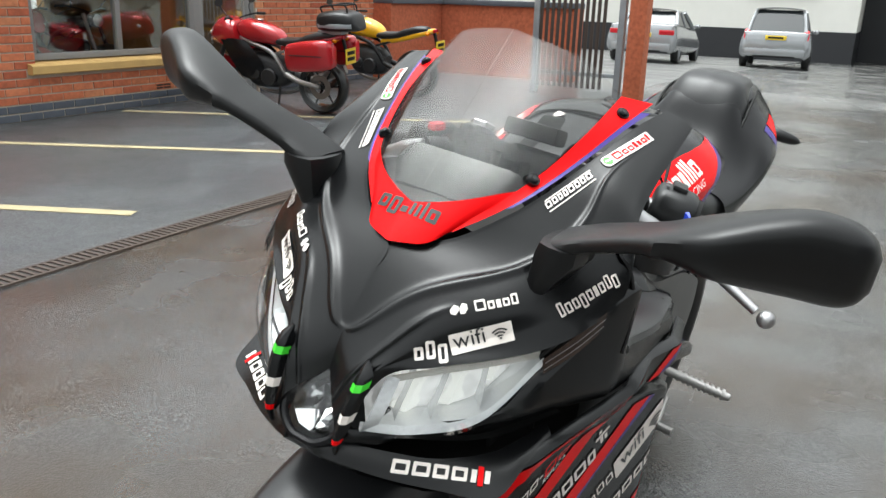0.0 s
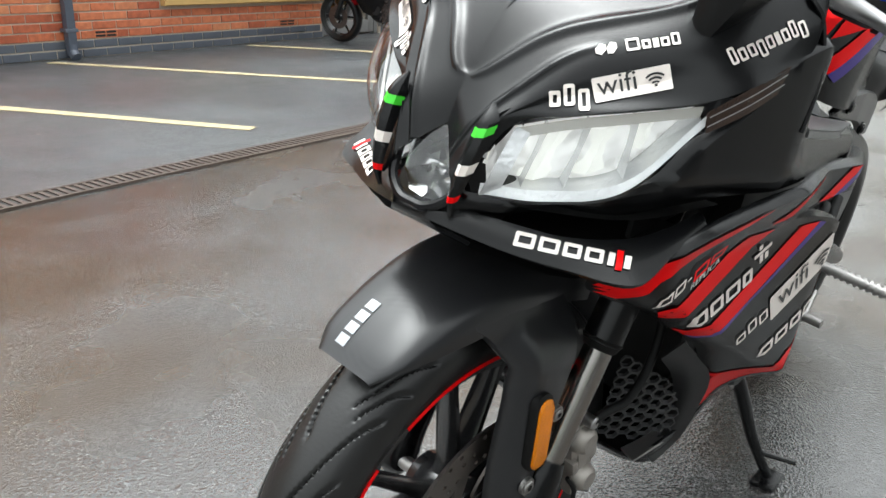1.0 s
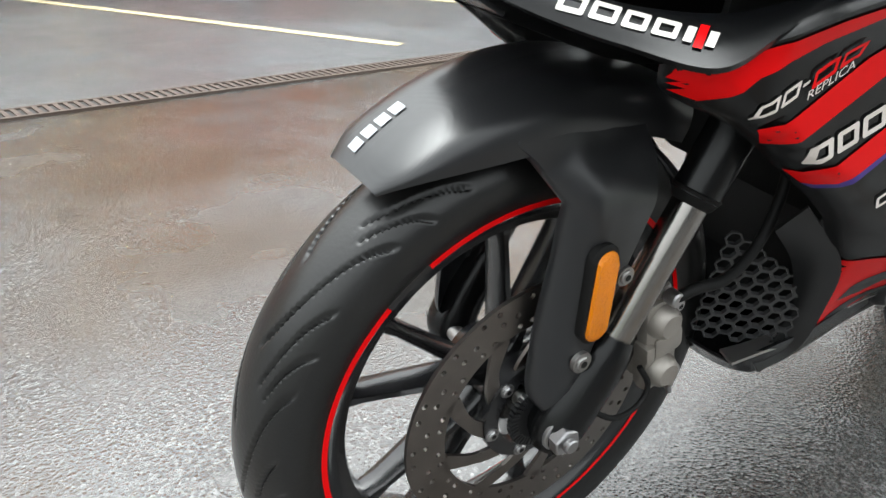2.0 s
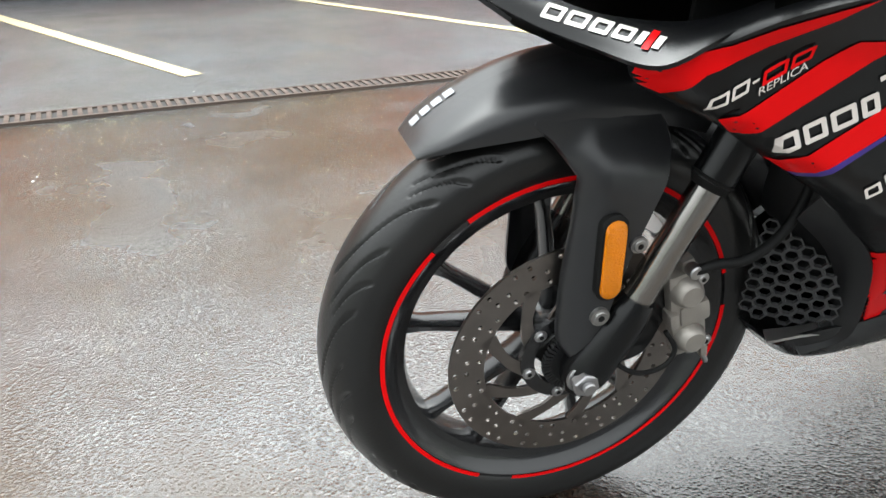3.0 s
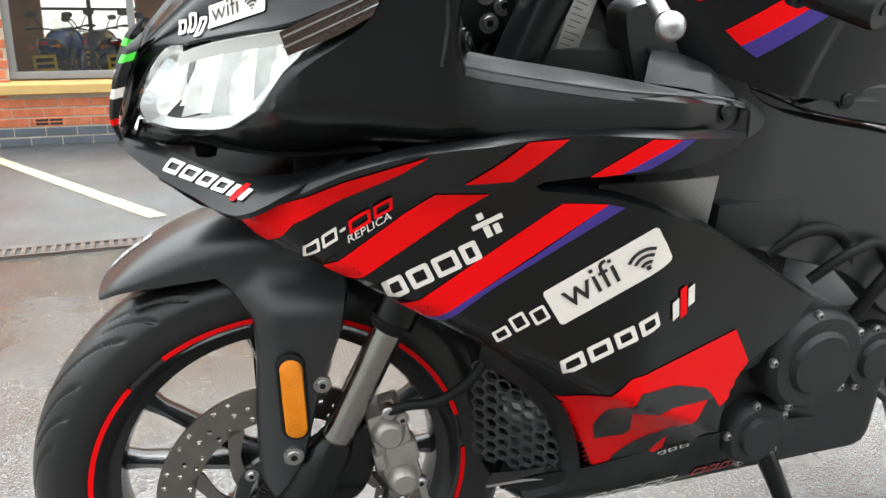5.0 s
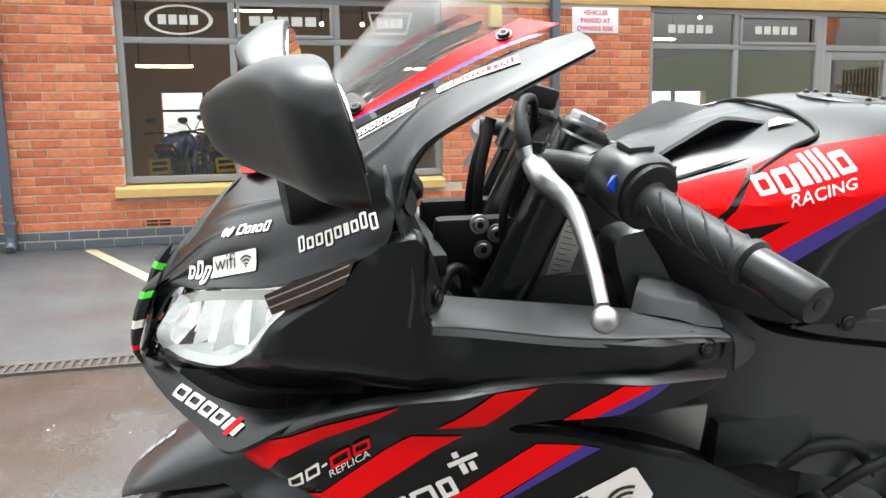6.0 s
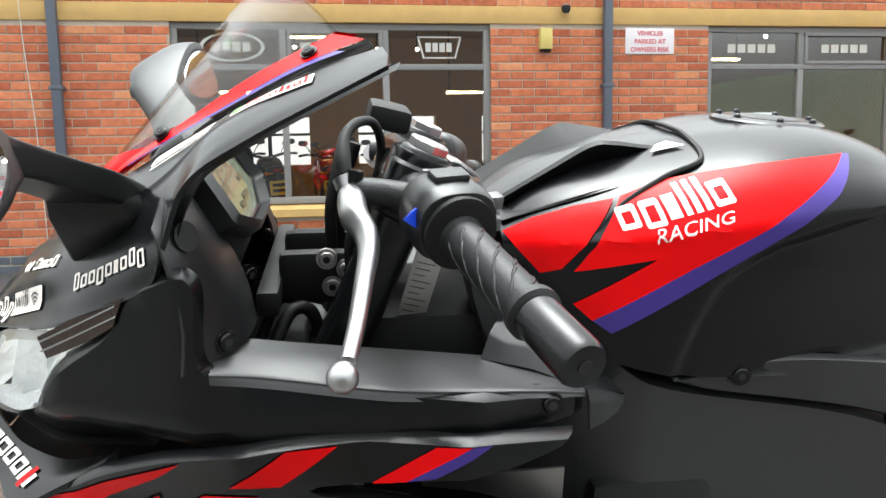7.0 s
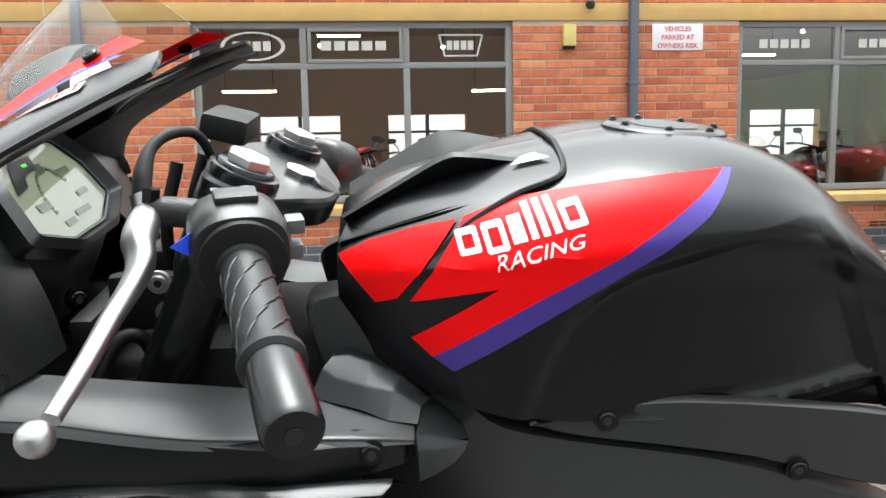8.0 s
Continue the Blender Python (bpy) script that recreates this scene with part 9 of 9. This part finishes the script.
street_bike("retro_motorcycle", "yellow and black naked motorcycle parked by the wall", M_YELLOW, pose(8.60, 5.20, 0, -4, 0, 92) @ Matrix.Scale(0.9, 4), "naked", second=M_YELLOW)

# bikes in the showroom, rear wheels or noses towards the glass
SHOW = [
    (0.25, 8.35, 84, M_BIKEBLUE, "sport", "blue faired"), (0.80, 8.45, 97, M_GLOSSB, "naked", "black naked"), (1.38, 8.35, 90, M_TOURRED, "sport", "dark red faired"), (1.98, 8.45, 82, M_GALV, "naked", "grey naked"), (2.55, 8.40, 95, M_YELLOW, "sport", "yellow faired"),
    (0.55, 10.6, 88, M_TOURRED, "naked", "dark red naked"), (1.60, 10.7, 94, M_BIKEBLUE, "naked", "blue naked"), (2.70, 10.6, 90, M_GLOSSB, "sport", "black faired"),
    (5.05, 9.1, -80, M_RENDER, "sport", "white faired"), (5.68, 9.15, -96, M_TOURRED, "sport", "red faired"), (6.30, 9.1, -88, M_GLOSSB, "naked", "black naked"), (5.35, 11.2, 92, M_YELLOW, "naked", "yellow naked"), (6.5, 11.2, 88, M_RENDER, "naked", "white naked"),
]
for x, y, turn, paint, style, words in SHOW:
    street_bike("showroom_motorcycle", words + " motorcycle displayed on the showroom floor", paint, pose(x, y, 0.03, -3, 0, turn) @ Matrix.Scale(0.86, 4), style, "showroom motorcycles")


# ---- parked cars ----
def car(name, label, m, length, width, height, saloon):
    """A silver car, rear end at the origin, nose towards +x."""
    t = thing(name, label, "car", "parked silver cars", m)
    hw = width / 2
    L = length

    def section(x, z_lo, z_hi, w_lo, w_hi):
        return [Vector((x, y, z)) for y, z in ((-w_lo * 0.86, z_lo), (-w_lo, z_lo + 0.10), (-w_lo * 1.02, (z_lo + z_hi) / 2), (-w_hi, z_hi - 0.06), (-w_hi * 0.90, z_hi), (0, z_hi + 0.015), (w_hi * 0.90, z_hi), (w_hi, z_hi - 0.06), (w_lo * 1.02, (z_lo + z_hi) / 2), (w_lo, z_lo + 0.10), (w_lo * 0.86, z_lo))]

    belt = 0.92
    deck = 0.98 if saloon else 0.95
    stations = [section(0.00, 0.34, 0.72, hw * 0.86, hw * 0.80), section(0.05, 0.28, deck - 0.06, hw * 0.95, hw * 0.86), section(0.16, 0.25, deck, hw * 0.99, hw * 0.93), section(0.8, 0.24, deck + 0.01, hw, hw * 0.95), section(L * 0.5, 0.22, belt, hw, hw * 0.95), section(L - 1.2, 0.22, belt - 0.02, hw, hw * 0.93), section(L - 0.5, 0.24, 0.78, hw * 0.96, hw * 0.85), section(L - 0.05, 0.30, 0.62, hw * 0.80, hw * 0.70)]
    bm = bmesh.new()
    cols = [spline([s_[k] for s_ in stations], 40) for k in range(11)]
    rows = [spline([c[i] for c in cols], 33) for i in range(40)]
    vs = grid(bm, rows)
    bm.faces.new(vs[0])
    bm.faces.new(vs[-1][::-1])
    bmesh.ops.recalc_face_normals(bm, faces=bm.faces)
    body = part("body", bm, M_SILVERCAR, t)
    # glasshouse, pillars and roof
    r0, r1 = (0.95, 1.40) if saloon else (0.16, 0.55)
    f1, f0 = L - 2.05, L - 1.30
    zt = height
    bm = bmesh.new()
    base = [(r0, hw * 0.88), (f0, hw * 0.88)]
    lo = [Vector((r0, -hw * 0.80, deck)), Vector((f0, -hw * 0.86, belt)), Vector((f0, hw * 0.86, belt)), Vector((r0, hw * 0.80, deck))]
    hi = [Vector((r1, -hw * 0.66, zt - 0.07)), Vector((f1, -hw * 0.68, zt - 0.07)), Vector((f1, hw * 0.68, zt - 0.07)), Vector((r1, hw * 0.66, zt - 0.07))]
    a, b = [bm.verts.new(p) for p in lo], [bm.verts.new(p) for p in hi]
    for k in range(4):
        bm.faces.new((a[k], a[(k + 1) % 4], b[(k + 1) % 4], b[k]))
    bm.faces.new(b)
    bmesh.ops.recalc_face_normals(bm, faces=bm.faces)
    part("glasshouse", bm, M_CARGLASS, body, "dark tinted glass", 20)
    for k in range(4):
        bm = bmesh.new()
        tube(bm, [lo[k], lo[k].lerp(hi[k], 0.5) + Vector((0, math.copysign(0.015, lo[k].y), 0.015)), hi[k]], [0.055, 0.045, 0.045], 8, 8)
        part("pillar", bm, M_SILVERCAR, body)
    for i, j in ((0, 1), (3, 2)):
        bm = bmesh.new()
        rod(bm, lo[i].lerp(lo[j], 0.5), hi[i].lerp(hi[j], 0.5), 0.03, 8)
        part("pillar", bm, M_SILVERCAR, body)
    bm = bmesh.new()
    rr0 = [[Vector((x, y * hw, z)) for y, z in ((-0.70, zt - 0.10), (-0.60, zt - 0.035), (0, zt + 0.0), (0.60, zt - 0.035), (0.70, zt - 0.10))] for x, zz in ((r1 - 0.10, 0), (r1 + 0.2, 0), (f1 - 0.2, 0), (f1 + 0.04, 0))]
    cols = [spline([q[k] for q in rr0], 14) for k in range(5)]
    grid(bm, [spline([c[i] for c in cols], 13) for i in range(14)])
    bmesh.ops.recalc_face_normals(bm, faces=bm.faces)
    shell(bm, 0.03)
    part("roof", bm, M_SILVERCAR, body)
    for s in (-1, 1):
        bm = bmesh.new()
        if saloon:
            box(bm, (-0.01, min(s * hw * 0.50, s * hw * 0.93), 0.72), (0.14, max(s * hw * 0.50, s * hw * 0.93), 0.85), 0.03)
        else:
            loft(bm, [(0.06, 0.84, 0.075, 0.11, 0.03), (0.13, 0.86, 0.085, 0.15, 0.04), (0.19, 0.88, 0.075, 0.14, 0.05)], 14, 3)
            for v in bm.verts:
                v.co.y += s * hw * 0.83
        part("tail_light", bm, M_TAIL, body)
        for x in (0.78, L - 0.85):
            c = (x, s * (hw - 0.09), 0.31)
            bm = bmesh.new()
            turned(bm, [(0.19, -0.095), (0.29, -0.095), (0.31, -0.06), (0.31, 0.06), (0.29, 0.095), (0.19, 0.095)], 'Y', 28, centre=c)
            bmesh.ops.recalc_face_normals(bm, faces=bm.faces)
            wh = part("wheel", bm, M_RUBBER, t)
            bm = bmesh.new()
            turned(bm, [(0.195, 0.085 * s), (0.17, 0.09 * s), (0.05, 0.075 * s), (0.0, 0.085 * s)], 'Y', 20, centre=c)
            bmesh.ops.recalc_face_normals(bm, faces=bm.faces)
            part("rim", bm, M_GALV, wh)
        bm = bmesh.new()
        loft(bm, [(f0 - 0.32, 0.99, 0.03, 0.03, 0), (f0 - 0.26, 0.99, 0.09, 0.06, 0), (f0 - 0.18, 0.99, 0.07, 0.04, 0)], 12, 2.6)
        for v in bm.verts:
            v.co.y += s * (hw + 0.03)
        part("door_mirror", bm, M_SILVERCAR, body)
    bm = bmesh.new()
    box(bm, (-0.035, -0.26, 0.66 if saloon else 0.74), (0.05, 0.26, 0.77 if saloon else 0.85), 0.006)
    plate_ = part("number_plate", bm, M_PLATE, body, "plain yellow plate")
    bm = bmesh.new()
    box(bm, (-0.038, -0.19, 0.69 if saloon else 0.77), (-0.034, 0.19, 0.74 if saloon else 0.82), 0.001)
    part("plate_bar", bm, M_DARK, plate_)
    bm = bmesh.new()
    box(bm, (-0.045, -hw * 0.86, 0.30), (0.20, hw * 0.86, 0.52), 0.05)
    part("bumper", bm, M_SILVERCAR, body)
    bm = bmesh.new()
    box(bm, (-0.05, -hw * 0.60, 0.285), (0.0, hw * 0.60, 0.335), 0.01)
    part("bumper_trim", bm, M_DARK, body)
    return t


car("hatchback_car", "silver five door hatchback parked by the white building", pose(23.5, 3.05, -0.42, 0, 2, 4), 3.9, 1.76, 1.58, False)
car("saloon_car", "silver saloon car parked by the white building", pose(21.6, 6.12, -0.35, 0, 2, 3), 4.6, 1.80, 1.42, True)

# ---- bricks, last ----
def brick_mesh(name, w, h, seed):
    me = bpy.data.meshes.new(name)
    e, dpt = 0.004, 0.02
    y0, y1 = -0.002, dpt
    v = [(-w / 2, y0 + 0.003, 0), (w / 2, y0 + 0.003, 0), (w / 2, y0 + 0.003, h), (-w / 2, y0 + 0.003, h),
         (-w / 2 + e, y0, e), (w / 2 - e, y0, e), (w / 2 - e, y0, h - e), (-w / 2 + e, y0, h - e),
         (-w / 2, y1, 0), (w / 2, y1, 0), (w / 2, y1, h), (-w / 2, y1, h)]
    f = [(4, 5, 6, 7), (0, 1, 5, 4), (1, 2, 6, 5), (2, 3, 7, 6), (3, 0, 4, 7), (0, 8, 9, 1), (1, 9, 10, 2), (2, 10, 11, 3), (3, 11, 8, 0)]
    me.from_pydata(v, [], f)
    return me


SHARED = {}
jv, jf, pv, pf = [], [], [], []
singles = 0
base = brick_mesh("brick", 0.216, 0.062, 0)
tmpl_v, tmpl_f = [tuple(v.co) for v in base.vertices], [tuple(p.vertices) for p in base.polygons]
rnd = random.Random(5)
for a, b, z0, z1, row in ALL_BRICKS:
    w, h = b - a, z1 - z0
    dy = rnd.uniform(-0.002, 0.0015)
    if row > 1 and 2.74 < a and b < 4.81 and singles < 300:
        key = (round(w, 3), round(h, 3))
        if key not in SHARED:
            SHARED[key] = brick_mesh("brick", w, h, 0)
            SHARED[key].materials.append(M_BRICK)
        ob = new("brick", SHARED[key])
        ob.location = ((a + b) / 2, WALL_Y + dy, z0)
        ob.parent = shop
        singles += 1
        continue
    vs, fs = (pv, pf) if row < 2 else (jv, jf)
    k = len(vs)
    sx, sz = w / 0.216, h / 0.062
    vs += [(x * sx + (a + b) / 2, y + WALL_Y + dy, z * sz + z0) for x, y, z in tmpl_v]
    fs += [tuple(i + k for i in q) for q in tmpl_f]
for nm, vs, fs, mm, lb in (("brickwork", jv, jf, M_BRICKJ, "orange-red bricks in running bond"), ("plinth_brickwork", pv, pf, M_PLINTH, "blue-grey engineering bricks")):
    me = bpy.data.meshes.new(nm)
    me.from_pydata(vs, [], fs)
    me.materials.append(mm)
    ob = new(nm, me)
    ob.parent = shop
    tagged(ob, lb, kind="stuff")
